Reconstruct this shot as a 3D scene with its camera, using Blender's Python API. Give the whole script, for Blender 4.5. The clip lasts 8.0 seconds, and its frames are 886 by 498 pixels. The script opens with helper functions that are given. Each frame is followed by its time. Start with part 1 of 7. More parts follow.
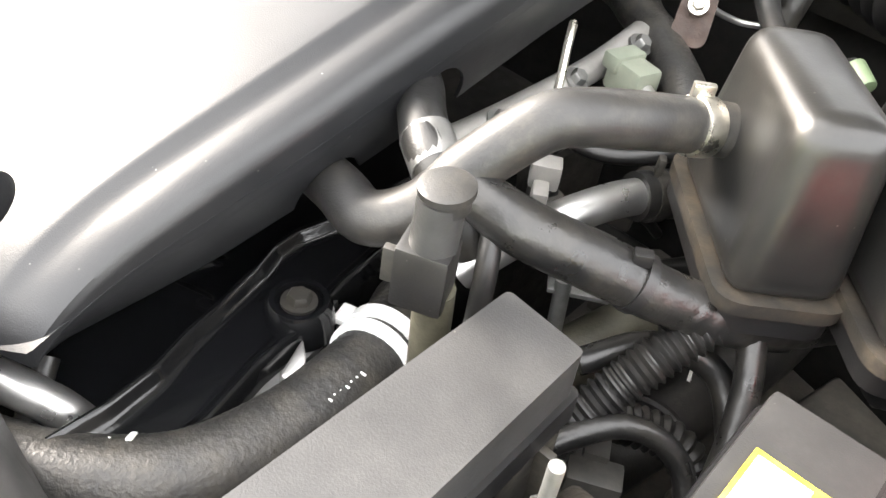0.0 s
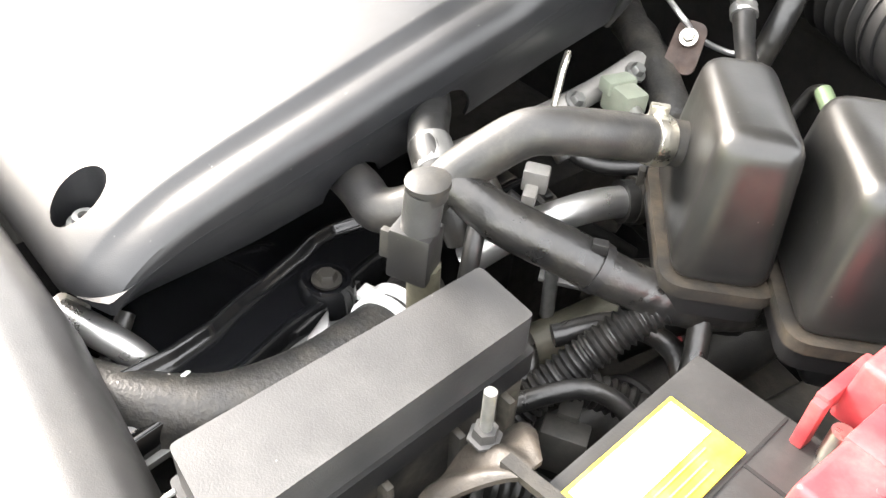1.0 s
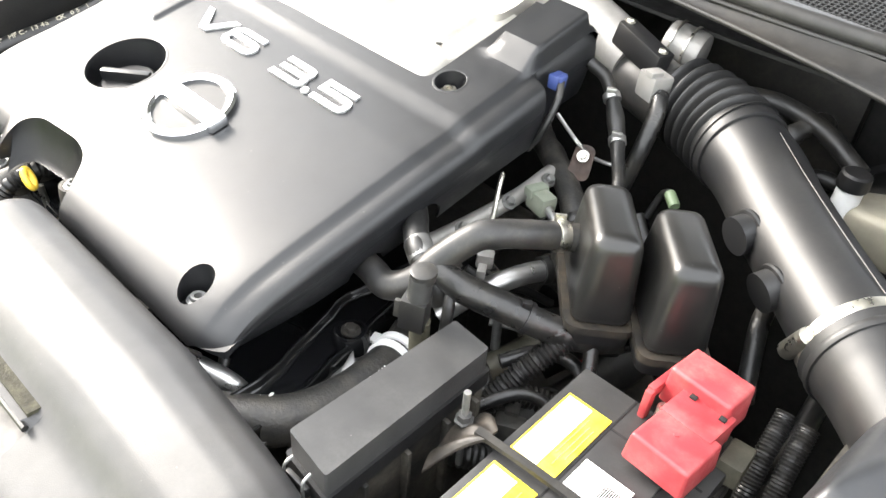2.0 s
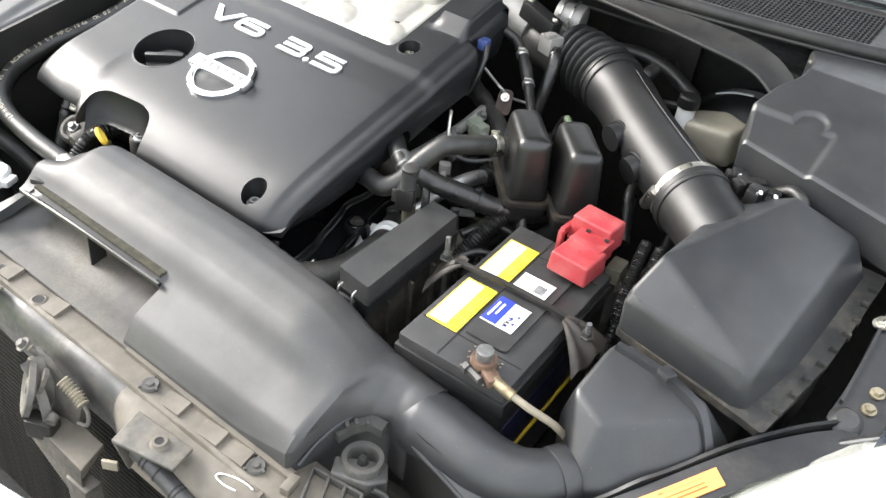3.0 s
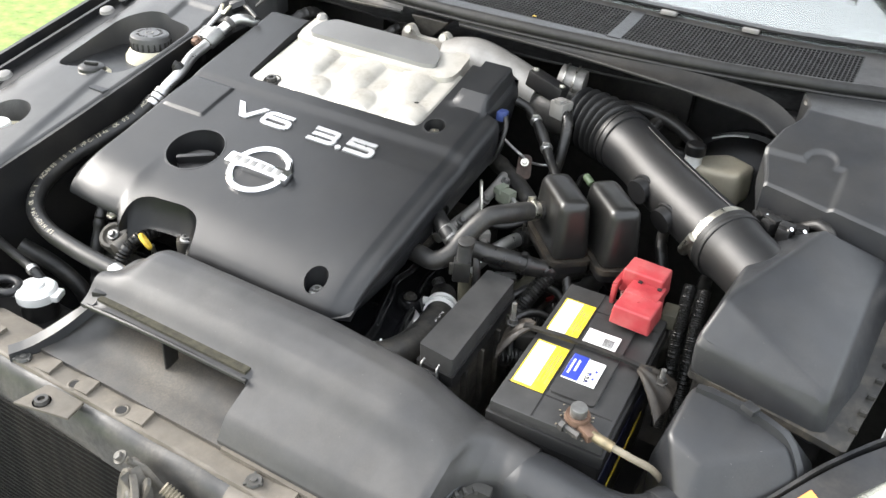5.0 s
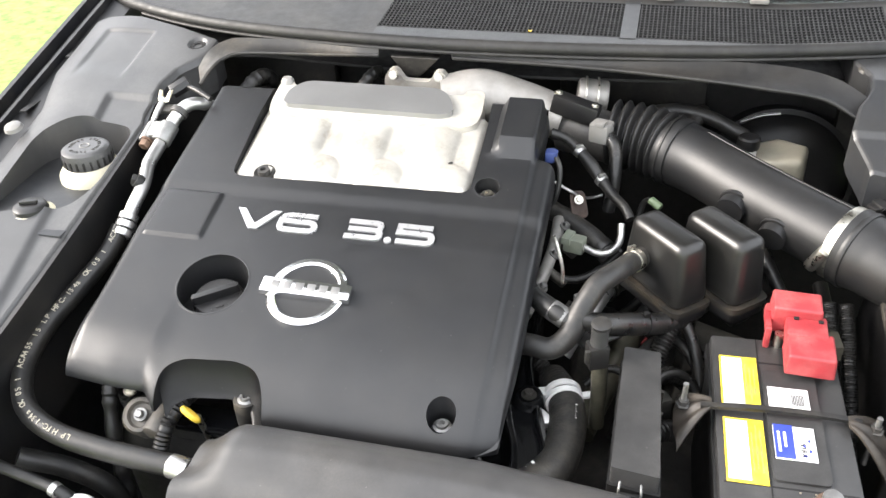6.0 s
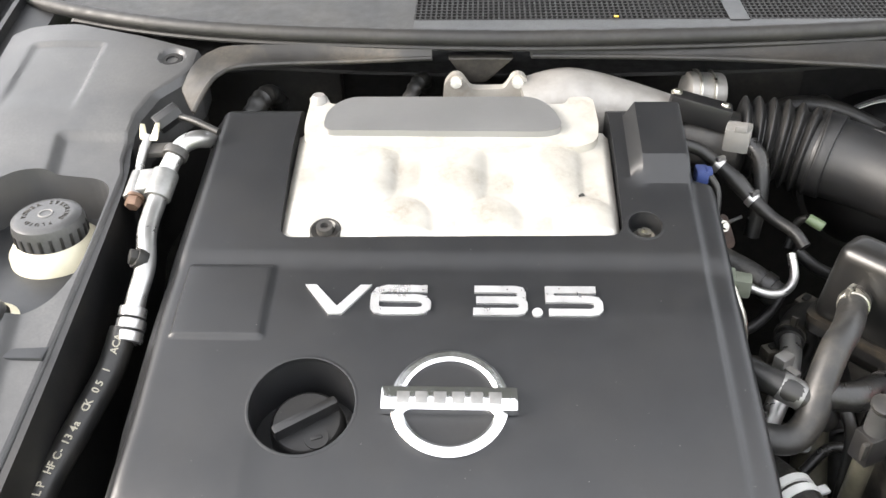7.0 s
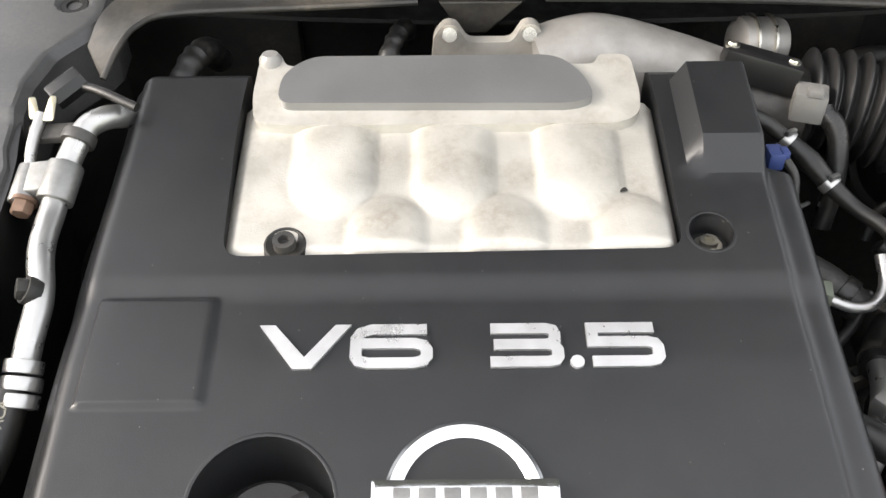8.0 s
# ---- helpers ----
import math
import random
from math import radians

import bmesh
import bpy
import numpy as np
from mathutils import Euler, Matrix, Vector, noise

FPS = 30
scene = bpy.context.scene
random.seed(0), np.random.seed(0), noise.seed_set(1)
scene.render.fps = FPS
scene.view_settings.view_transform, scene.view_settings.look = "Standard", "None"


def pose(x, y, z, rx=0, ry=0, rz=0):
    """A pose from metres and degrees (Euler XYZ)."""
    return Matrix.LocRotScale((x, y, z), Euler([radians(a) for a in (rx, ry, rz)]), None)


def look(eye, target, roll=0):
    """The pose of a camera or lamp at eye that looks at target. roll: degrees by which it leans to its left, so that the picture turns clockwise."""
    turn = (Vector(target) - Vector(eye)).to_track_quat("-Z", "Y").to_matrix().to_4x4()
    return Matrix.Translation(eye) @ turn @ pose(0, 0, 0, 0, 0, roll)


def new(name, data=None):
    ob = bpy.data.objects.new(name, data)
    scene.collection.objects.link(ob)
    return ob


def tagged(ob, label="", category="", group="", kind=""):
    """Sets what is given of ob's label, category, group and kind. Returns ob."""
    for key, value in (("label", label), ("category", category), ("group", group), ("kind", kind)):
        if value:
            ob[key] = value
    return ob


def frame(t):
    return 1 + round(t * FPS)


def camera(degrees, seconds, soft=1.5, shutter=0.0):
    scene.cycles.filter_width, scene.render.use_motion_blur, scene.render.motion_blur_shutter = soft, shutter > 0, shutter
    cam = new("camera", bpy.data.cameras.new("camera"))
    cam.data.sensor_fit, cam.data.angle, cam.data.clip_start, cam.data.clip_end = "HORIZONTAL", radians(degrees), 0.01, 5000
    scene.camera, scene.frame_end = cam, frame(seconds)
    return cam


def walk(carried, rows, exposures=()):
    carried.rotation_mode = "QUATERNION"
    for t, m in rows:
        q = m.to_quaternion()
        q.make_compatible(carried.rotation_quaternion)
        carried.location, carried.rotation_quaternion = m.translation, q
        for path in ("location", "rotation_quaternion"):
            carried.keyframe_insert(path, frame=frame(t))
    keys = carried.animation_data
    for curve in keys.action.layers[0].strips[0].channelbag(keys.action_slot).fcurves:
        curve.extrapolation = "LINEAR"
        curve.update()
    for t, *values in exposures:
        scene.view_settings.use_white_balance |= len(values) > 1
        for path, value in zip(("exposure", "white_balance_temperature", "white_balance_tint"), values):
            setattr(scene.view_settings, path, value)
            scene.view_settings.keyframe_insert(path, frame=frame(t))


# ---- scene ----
cam = camera(55.0, 8.0)
PATH = [
    (0, (0.4583, -0.1527, 1.0497), (-0.4626, 1.0598, -0.2471), 10.24),
    (0.5, (0.4735, -0.1267, 1.0373), (-0.5938, 0.9718, -0.2488), 8.72),
    (1, (0.5352, -0.1765, 1.0932), (-0.5457, 0.9180, -0.1849), 7.03),
    (1.2, (0.5538, -0.2006, 1.1224), (-0.5127, 0.9241, -0.1415), 7.19),
    (2.3, (0.6806, -0.4289, 1.3089), (-0.3240, 0.8390, 0.1329), 7.91),
    (2.5, (0.7127, -0.5047, 1.3275), (-0.2603, 0.7930, 0.1573), 7.66),
    (3, (0.7979, -0.6304, 1.3763), (-0.0725, 0.7238, 0.1895), 8.15),
    (3.5, (0.8619, -0.6851, 1.3967), (0.0272, 0.6812, 0.1982), 8.79),
    (4, (0.8921, -0.7064, 1.4001), (0.0366, 0.6605, 0.2171), 9.15),
    (4.5, (0.8723, -0.6899, 1.3946), (-0.0123, 0.6924, 0.2515), 9.01),
    (5, (0.6936, -0.7335, 1.4127), (-0.1004, 0.7511, 0.3331), 4.32),
    (5.2, (0.6064, -0.7600, 1.4293), (-0.1049, 0.7749, 0.3626), 1.57),
    (6.3, (0.2676, -0.5894, 1.4348), (-0.1053, 1.0047, 0.2861), -2.72),
    (6.5, (0.2162, -0.5562, 1.4071), (-0.1091, 1.0644, 0.2811), -2.34),
    (7, (0.0164, -0.4277, 1.3381), (-0.0729, 1.2091, 0.1922), -1.42),
    (7.5, (-0.0446, -0.3451, 1.3181), (-0.0416, 1.2692, 0.1375), -0.72),
    (8, (-0.0186, -0.2334, 1.2786), (-0.0167, 1.2980, -0.0078), -0.46),
]
EXPOSURE = [(0, 2.98, 7050, 12), (0.5, 3.08, 7050, 12), (1, 3.10, 7000, 12), (1.2, 2.92, 6950, 11.5), (2.3, 2.17, 6650, 10), (2.5, 2.02, 6600, 10), (3, 1.57, 6500, 10), (3.5, 1.0, 6500, 10), (4, 0.5, 6550, 10), (4.5, 0.52, 6550, 10), (5, 1.42, 6500, 10), (5.2, 1.52, 6520, 10), (6.3, 1.86, 6700, 12), (6.5, 1.92, 6720, 12), (7, 1.68, 6750, 12), (7.5, 1.3, 6780, 12), (8, 1.15, 6800, 12)]
walk(cam, [(t, look(eye, target, roll)) for t, eye, target, roll in PATH], EXPOSURE)

# ---- world, sun and exposure ----
world = bpy.data.worlds.new("sky")
scene.world = world
world.use_nodes = True
wn = world.node_tree
sky = wn.nodes.new("ShaderNodeTexSky")
sky.sky_type = "NISHITA"
sky.sun_disc = False
sky.sun_elevation, sky.sun_rotation = radians(28), radians(259)
sky.air_density, sky.dust_density = 1.4, 3.5
haze = wn.nodes.new("ShaderNodeMix")
haze.data_type = "RGBA"
haze.inputs[0].default_value = 0.75
haze.inputs[7].default_value = (8.2, 8.5, 8.9, 1)  # bright even cloud
wn.links.new(sky.outputs[0], haze.inputs[6])
wn.links.new(haze.outputs[2], wn.nodes["Background"].inputs[0])
wn.nodes["Background"].inputs[1].default_value = 0.15

sun_data = bpy.data.lights.new("sun", "SUN")
sun_data.energy, sun_data.angle, sun_data.color = 2.6, radians(29), (1.0, 0.97, 0.93)
sun = new("sun", sun_data)
sun.matrix_world = look((-4.8, -1.0, 3.4), (0.2, 0.0, 0.8))


# ---- building helpers ----
PLACE = {}


def thing(name, label, category, loc=(0, 0, 0), group="", kind=""):
    ob = new(name)
    ob.location = loc
    ob.empty_display_size = 0.02
    PLACE[ob] = Vector(loc)
    return tagged(ob, label, category, group, kind)


def finish(name, bm, material, angle=38):
    bmesh.ops.recalc_face_normals(bm, faces=bm.faces)
    me = bpy.data.meshes.new(name)
    bm.to_mesh(me)
    bm.free()
    me.shade_smooth()
    me.set_sharp_from_angle(angle=radians(angle))
    me.materials.append(material)
    return me


def part(name, bm, material, parent, label="", angle=38):
    ob = new(name, finish(name, bm, material, angle))
    ob.parent = parent
    if parent in PLACE:
        ob.matrix_parent_inverse = Matrix.Translation(-PLACE[parent])
    if label:
        ob["label"] = label
    return ob


def single(name, bm, material, label, category, group="", kind="", angle=38):
    return tagged(new(name, finish(name, bm, material, angle)), label, category, group, kind)


def carve(ob, *cutters):
    """Cut solid bmeshes out of a mesh object."""
    for bm in cutters:
        bmesh.ops.recalc_face_normals(bm, faces=bm.faces)
        me = bpy.data.meshes.new("cutter")
        bm.to_mesh(me)
        bm.free()
        tool = new("cutter", me)
        mod = ob.modifiers.new("cut", "BOOLEAN")
        mod.operation, mod.object, mod.solver = "DIFFERENCE", tool, "EXACT"
        hold = ob.parent
        dg = bpy.context.evaluated_depsgraph_get()
        dg.update()
        out = bpy.data.meshes.new_from_object(ob.evaluated_get(dg))
        ob.modifiers.clear()
        ob.data = out
        bpy.data.objects.remove(tool)
        out.shade_smooth()
        out.set_sharp_from_angle(angle=radians(24))
    return ob


def join(*bms):
    out = bmesh.new()
    for bm in bms:
        me = bpy.data.meshes.new("tmp")
        bm.to_mesh(me)
        bm.free()
        out.from_mesh(me)
        bpy.data.meshes.remove(me)
    return out


def bevel(bm, width, seg=2, angle=30):
    edges = [e for e in bm.edges if len(e.link_faces) == 2 and e.calc_face_angle(0) > radians(angle)]
    if width > 0 and edges:
        bmesh.ops.bevel(bm, geom=edges, offset=width, segments=seg, profile=0.6, affect="EDGES", clamp_overlap=True)
    return bm


def frame_at(origin, normal=(0, 0, 1), ahead=(0, 1, 0)):
    """Axes at a point: z along the normal, y nearest to ahead."""
    z = Vector(normal).normalized()
    x = Vector(ahead).cross(z).normalized()
    y = z.cross(x)
    m = Matrix((x, y, z)).transposed().to_4x4()
    m.translation = Vector(origin)
    return m


def rbox(c, s, bev=0.003, rz=0, seg=2, top=(1, 1), shift=(0, 0), m=None):
    """A rounded box about its centre, its top face scaled and shifted."""
    bm = bmesh.new()
    bmesh.ops.create_cube(bm, size=1)
    for v in bm.verts:
        up = v.co.z > 0
        v.co.x *= s[0] * (top[0] if up else 1)
        v.co.y *= s[1] * (top[1] if up else 1)
        v.co.z *= s[2]
        if up:
            v.co.x += shift[0]
            v.co.y += shift[1]
    bevel(bm, bev, seg)
    bm.transform(m if m else pose(c[0], c[1], c[2], 0, 0, rz))
    return bm


def prism(poly, z0, z1, bev=0.0, m=None, seg=2):
    bm = bmesh.new()
    low = [bm.verts.new((x, y, z0)) for x, y in poly]
    high = [bm.verts.new((x, y, z1)) for x, y in poly]
    n = len(poly)
    bm.faces.new(low[::-1])
    bm.faces.new(high)
    for i in range(n):
        bm.faces.new((low[i], low[(i + 1) % n], high[(i + 1) % n], high[i]))
    bevel(bm, bev, seg)
    if m:
        bm.transform(m)
    return bm


def round_poly(pts, r, n=5):
    """A polygon with its corners rounded."""
    out = []
    k = len(pts)
    for i in range(k):
        a, b, c = Vector(pts[i - 1]), Vector(pts[i]), Vector(pts[(i + 1) % k])
        ra = min(r, (a - b).length * 0.48, (c - b).length * 0.48)
        p, q = b + (a - b).normalized() * ra, b + (c - b).normalized() * ra
        for j in range(n + 1):
            t = j / n
            out.append(tuple(p * (1 - t) ** 2 + b * 2 * t * (1 - t) + q * t * t))
    return out


def cyl(p, q, r, r2=None, seg=24, bev=0.0):
    p, q = Vector(p), Vector(q)
    bm = bmesh.new()
    bmesh.ops.create_cone(bm, cap_ends=True, segments=seg, radius1=r, radius2=r if r2 is None else r2, depth=(q - p).length)
    bevel(bm, bev, 2, 50)
    d = (q - p).normalized()
    bm.transform(Matrix.Translation((p + q) / 2) @ d.to_track_quat("Z", "Y").to_matrix().to_4x4())
    return bm


def lathe(profile, m=None, seg=32, arc=360):
    """Turn (radius, height) pairs round the z axis; close the ends at radius 0."""
    bm = bmesh.new()
    rings = []
    for r, z in profile:
        if r < 1e-6:
            rings.append([bm.verts.new((0, 0, z))])
        else:
            rings.append([bm.verts.new((r * math.cos(2 * math.pi * i / seg), r * math.sin(2 * math.pi * i / seg), z)) for i in range(seg)])
    for a, b in zip(rings, rings[1:]):
        for i in range(seg):
            j = (i + 1) % seg
            ring = [a[i % len(a)], a[j % len(a)], b[j % len(b)], b[i % len(b)]]
            ring = list(dict.fromkeys(ring))
            if len(ring) > 2:
                bm.faces.new(ring)
    if m:
        bm.transform(m)
    return bm


def spline(pts, n=8, closed=False):
    p = [Vector(a) for a in pts]
    out = []
    k = len(p)
    for i in range(k if closed else k - 1):
        if closed:
            a, b, c, d = p[i - 1], p[i], p[(i + 1) % k], p[(i + 2) % k]
        else:
            b, c = p[i], p[i + 1]
            a = p[i - 1] if i else b * 2 - c
            d = p[i + 2] if i + 2 < k else c * 2 - b
        for j in range(n):
            t = j / n
            out.append(0.5 * (2 * b + (c - a) * t + (2 * a - 5 * b + 4 * c - d) * t * t + (3 * b - 3 * c + d - a) * t ** 3))
    if not closed:
        out.append(p[-1])
    return out


def tube(pts, r, seg=16, n=8, wave=None, caps=True, closed=False, flat=1.0, smooth=True):
    """A tube along a smooth line; r a number or one number a point; wave(s) adds to the radius at s metres."""
    line = spline(pts, n, closed) if smooth else [Vector(a) for a in pts]
    total = len(line)
    if isinstance(r, (int, float)):
        rad = [r] * total
    else:
        rad = [np.interp(i / (total - 1) * (len(r) - 1), range(len(r)), r) for i in range(total)]
    bm = bmesh.new()
    rings = []
    up = None
    s = 0.0
    for i, p in enumerate(line):
        if closed:
            d = (line[(i + 1) % total] - line[i - 1]).normalized()
        else:
            d = (line[min(i + 1, total - 1)] - line[max(i - 1, 0)]).normalized()
        if up is None:
            up = d.orthogonal() if abs(d.z) > 0.95 else (Vector((0, 0, 1)) - d * d.z)
        up = (up - d * up.dot(d)).normalized()
        side = d.cross(up)
        if i:
            s += (p - line[i - 1]).length
        rr = rad[i] + (wave(s) if wave else 0)
        rings.append([bm.verts.new(p + side * (rr * math.cos(2 * math.pi * k / seg)) + up * (rr * flat * math.sin(2 * math.pi * k / seg))) for k in range(seg)])
    pairs = list(zip(rings, rings[1:])) + ([(rings[-1], rings[0])] if closed else [])
    for a, b in pairs:
        for k in range(seg):
            bm.faces.new((a[k], a[(k + 1) % seg], b[(k + 1) % seg], b[k]))
    if caps and not closed:
        bm.faces.new(rings[0][::-1])
        bm.faces.new(rings[-1])
    return bm


def ribs(pitch, depth):
    return lambda s: depth * math.sin(2 * math.pi * s / pitch)


def sheet(fn, us, vs, bottom=None, thick=0.003):
    """A solid skin over a grid of points fn(u, v); its under side thick below, or on the height bottom."""
    bm = bmesh.new()
    top = [[bm.verts.new(fn(u, v)) for v in vs] for u in us]
    low = [[bm.verts.new((w.co.x, w.co.y, w.co.z - thick if bottom is None else bottom(w.co.x, w.co.y) if callable(bottom) else bottom)) for w in row] for row in top]
    nu, nv = len(us), len(vs)
    for i in range(nu - 1):
        for j in range(nv - 1):
            bm.faces.new((top[i][j], top[i + 1][j], top[i + 1][j + 1], top[i][j + 1]))
            bm.faces.new((low[i][j], low[i][j + 1], low[i + 1][j + 1], low[i + 1][j]))
    rim = [(i, 0) for i in range(nu)] + [(nu - 1, j) for j in range(1, nv)] + [(i, nv - 1) for i in range(nu - 2, -1, -1)] + [(0, j) for j in range(nv - 2, 0, -1)]
    for a, b in zip(rim, rim[1:] + rim[:1]):
        bm.faces.new((top[a[0]][a[1]], low[a[0]][a[1]], low[b[0]][b[1]], top[b[0]][b[1]]))
    return bm


def step(t, a, b):
    t = min(1.0, max(0.0, (t - a) / (b - a)))
    return t * t * (3 - 2 * t)


def span(a, b, n):
    return [a + (b - a) * i / (n - 1) for i in range(n)]


def bolt(p, r=0.006, h=0.005, normal=(0, 0, 1), washer=1.5):
    """A hex head on a washer."""
    m = frame_at(p, normal)
    head = lathe([(0, h + r * 0.25), (r * 0.8, h + r * 0.25), (r, h), (r, 0)], m, seg=6)
    return join(head, lathe([(0, r * 0.3), (r * washer, r * 0.25), (r * washer, -0.001)], m, seg=20))


def lettering(text, size, m, depth=0.0004, bold=0.0):
    """Raised characters of the built-in font as a mesh, centred on m."""
    cu = bpy.data.curves.new("text", "FONT")
    cu.body, cu.size, cu.extrude, cu.resolution_u = text, size, depth, 3
    cu.offset = bold
    cu.align_x, cu.align_y = "CENTER", "CENTER"
    ob = new("text", cu)
    dg = bpy.context.evaluated_depsgraph_get()
    dg.update()
    me = bpy.data.meshes.new_from_object(ob.evaluated_get(dg))
    bm = bmesh.new()
    bm.from_mesh(me)
    bpy.data.objects.remove(ob)
    bpy.data.meshes.remove(me)
    bm.transform(m)
    return bm


# ---- materials ----
def mat(name, base, rough=0.5, metal=0.0, var=0.25, scale=30, bump=0.05, fine=700, dust=0.0, dust_color=(0.30, 0.26, 0.2), coat=0.0, rvar=0.12, spec=0.5, trans=0.0, patches=12, specks=0.0):
    m = bpy.data.materials.new(name)
    m.use_nodes = True
    nt = m.node_tree
    b = nt.nodes["Principled BSDF"]
    tc = nt.nodes.new("ShaderNodeTexCoord")

    def noise_at(s, detail=4, w=0.0):
        n = nt.nodes.new("ShaderNodeTexNoise")
        n.inputs["Scale"].default_value, n.inputs["Detail"].default_value, n.inputs["Roughness"].default_value = s, detail, 0.6
        nt.links.new(tc.outputs["Object"], n.inputs["Vector"])
        return n.outputs["Fac"]

    def remap(src, a, b_, c, d):
        r = nt.nodes.new("ShaderNodeMapRange")
        for i, v in enumerate((a, b_, c, d)):
            r.inputs[i + 1].default_value = v
        nt.links.new(src, r.inputs[0])
        return r.outputs[0]

    big, small = noise_at(scale, 5), noise_at(fine, 2)
    mix = nt.nodes.new("ShaderNodeMix")
    mix.data_type = "RGBA"
    mix.inputs[6].default_value = (*[c * (1 - var) for c in base], 1)
    mix.inputs[7].default_value = (*[min(1, c * (1 + var)) for c in base], 1)
    nt.links.new(remap(big, 0.3, 0.7, 0, 1), mix.inputs[0])
    col = mix.outputs[2]
    if dust:
        dm = nt.nodes.new("ShaderNodeMix")
        dm.data_type = "RGBA"
        dm.inputs[7].default_value = (*dust_color, 1)
        nt.links.new(col, dm.inputs[6])
        mul = nt.nodes.new("ShaderNodeMath")
        mul.operation = "MULTIPLY"
        nt.links.new(remap(noise_at(patches, 6), 0.42, 0.72, 0, dust), mul.inputs[0])
        nt.links.new(remap(noise_at(fine * 0.35, 3), 0.3, 0.65, 0.35, 1.0), mul.inputs[1])
        nt.links.new(mul.outputs[0], dm.inputs[0])
        col = dm.outputs[2]
    if specks:
        vor = nt.nodes.new("ShaderNodeTexVoronoi")
        vor.inputs["Scale"].default_value = 150
        nt.links.new(tc.outputs["Object"], vor.inputs["Vector"])
        dots = nt.nodes.new("ShaderNodeMath")
        dots.operation = "MULTIPLY"
        nt.links.new(remap(vor.outputs["Distance"], 0.03, 0.08, specks, 0), dots.inputs[0])
        nt.links.new(remap(noise_at(70, 2), 0.56, 0.62, 0, 1), dots.inputs[1])
        sm = nt.nodes.new("ShaderNodeMix")
        sm.data_type = "RGBA"
        sm.inputs[7].default_value = (0.34, 0.32, 0.29, 1)
        nt.links.new(dots.outputs[0], sm.inputs[0])
        nt.links.new(col, sm.inputs[6])
        col = sm.outputs[2]
    nt.links.new(col, b.inputs["Base Color"])
    nt.links.new(remap(noise_at(scale * 2.3, 4), 0.3, 0.7, max(0.02, rough - rvar), min(1, rough + rvar)), b.inputs["Roughness"])
    b.inputs["Metallic"].default_value = metal
    b.inputs["Specular IOR Level"].default_value = spec
    b.inputs["Coat Weight"].default_value = coat
    b.inputs["Coat Roughness"].default_value = 0.08
    b.inputs["Transmission Weight"].default_value = trans
    if bump:
        bp = nt.nodes.new("ShaderNodeBump")
        bp.inputs["Strength"].default_value, bp.inputs["Distance"].default_value = bump, 0.001
        nt.links.new(small, bp.inputs["Height"])
        nt.links.new(bp.outputs[0], b.inputs["Normal"])
    return m


COVER = mat("grained_black_cover", (0.0098, 0.0103, 0.0115), 0.36, var=0.15, bump=0.14, fine=1500, dust=0.02, rvar=0.04, specks=0.5)
PLASTIC = mat("black_plastic", (0.009, 0.009, 0.0095), 0.36, var=0.2, bump=0.10, fine=1100, dust=0.05, rvar=0.04, specks=0.4)
SHIELD = mat("weathered_black_plastic", (0.036, 0.0356, 0.036), 0.43, var=0.2, bump=0.14, fine=1200, dust=0.07, patches=9, rvar=0.05, specks=0.4)
PANEL = mat("satin_black_panel", (0.0195, 0.0208, 0.0232), 0.40, var=0.18, bump=0.10, fine=1300, dust=0.05, rvar=0.05, specks=0.4)
GLOSS = mat("shiny_black_plastic", (0.0075, 0.0078, 0.0086), 0.45, var=0.2, bump=0.05, dust=0.04, rvar=0.02)
DUSTY = mat("dusty_black_plastic", (0.016, 0.0155, 0.0145), 0.5, var=0.3, bump=0.12, dust=0.35, patches=25)
RUBBER = mat("black_rubber", (0.009, 0.009, 0.009), 0.42, var=0.3, bump=0.15, fine=900, dust=0.06, patches=40)
HOSE = mat("grey_black_hose", (0.014, 0.0137, 0.0134), 0.46, var=0.2, bump=0.15, fine=900, dust=0.10, patches=50)
BRAID = mat("braided_hose", (0.019, 0.0185, 0.0175), 0.5, var=0.3, scale=200, bump=0.5, fine=420, dust=0.14, patches=60)
TAPE = mat("cloth_tape", (0.009, 0.009, 0.009), 0.34, var=0.3, bump=0.35, fine=240, dust=0.08, patches=40)
DARK = mat("dark_metal", (0.007, 0.007, 0.007), 0.55, var=0.4, bump=0.2, dust=0.15)
ENGINE = mat("black_valve_cover", (0.0045, 0.0047, 0.0052), 0.14, var=0.3, bump=0.04, fine=400, rvar=0.04)
CAST = mat("cast_aluminium", (0.48, 0.46, 0.42), 0.5, metal=0.5, var=0.16, scale=14, bump=0.16, fine=600, dust=0.55, dust_color=(0.22, 0.185, 0.135), patches=26)
STEEL = mat("zinc_steel", (0.58, 0.56, 0.5), 0.34, metal=1.0, var=0.25, scale=60, bump=0.1, dust=0.15)
ALLOY = mat("aluminium_pipe", (0.47, 0.465, 0.455), 0.34, metal=0.9, var=0.08, scale=25, bump=0.08, dust=0.06, dust_color=(0.3, 0.28, 0.25))
BRIGHT = mat("bright_pressed_metal", (0.80, 0.80, 0.78), 0.36, metal=0.35, var=0.08, bump=0.05)
CHROME = mat("chrome", (0.86, 0.87, 0.88), 0.10, metal=1.0, var=0.06, bump=0.02, rvar=0.06)
LETTER = mat("satin_silver", (0.62, 0.62, 0.63), 0.34, metal=0.75, var=0.1, bump=0.05)
RUST = mat("rusty_steel", (0.032, 0.017, 0.011), 0.65, var=0.5, scale=70, bump=0.3, dust=0.08, dust_color=(0.12, 0.07, 0.045))
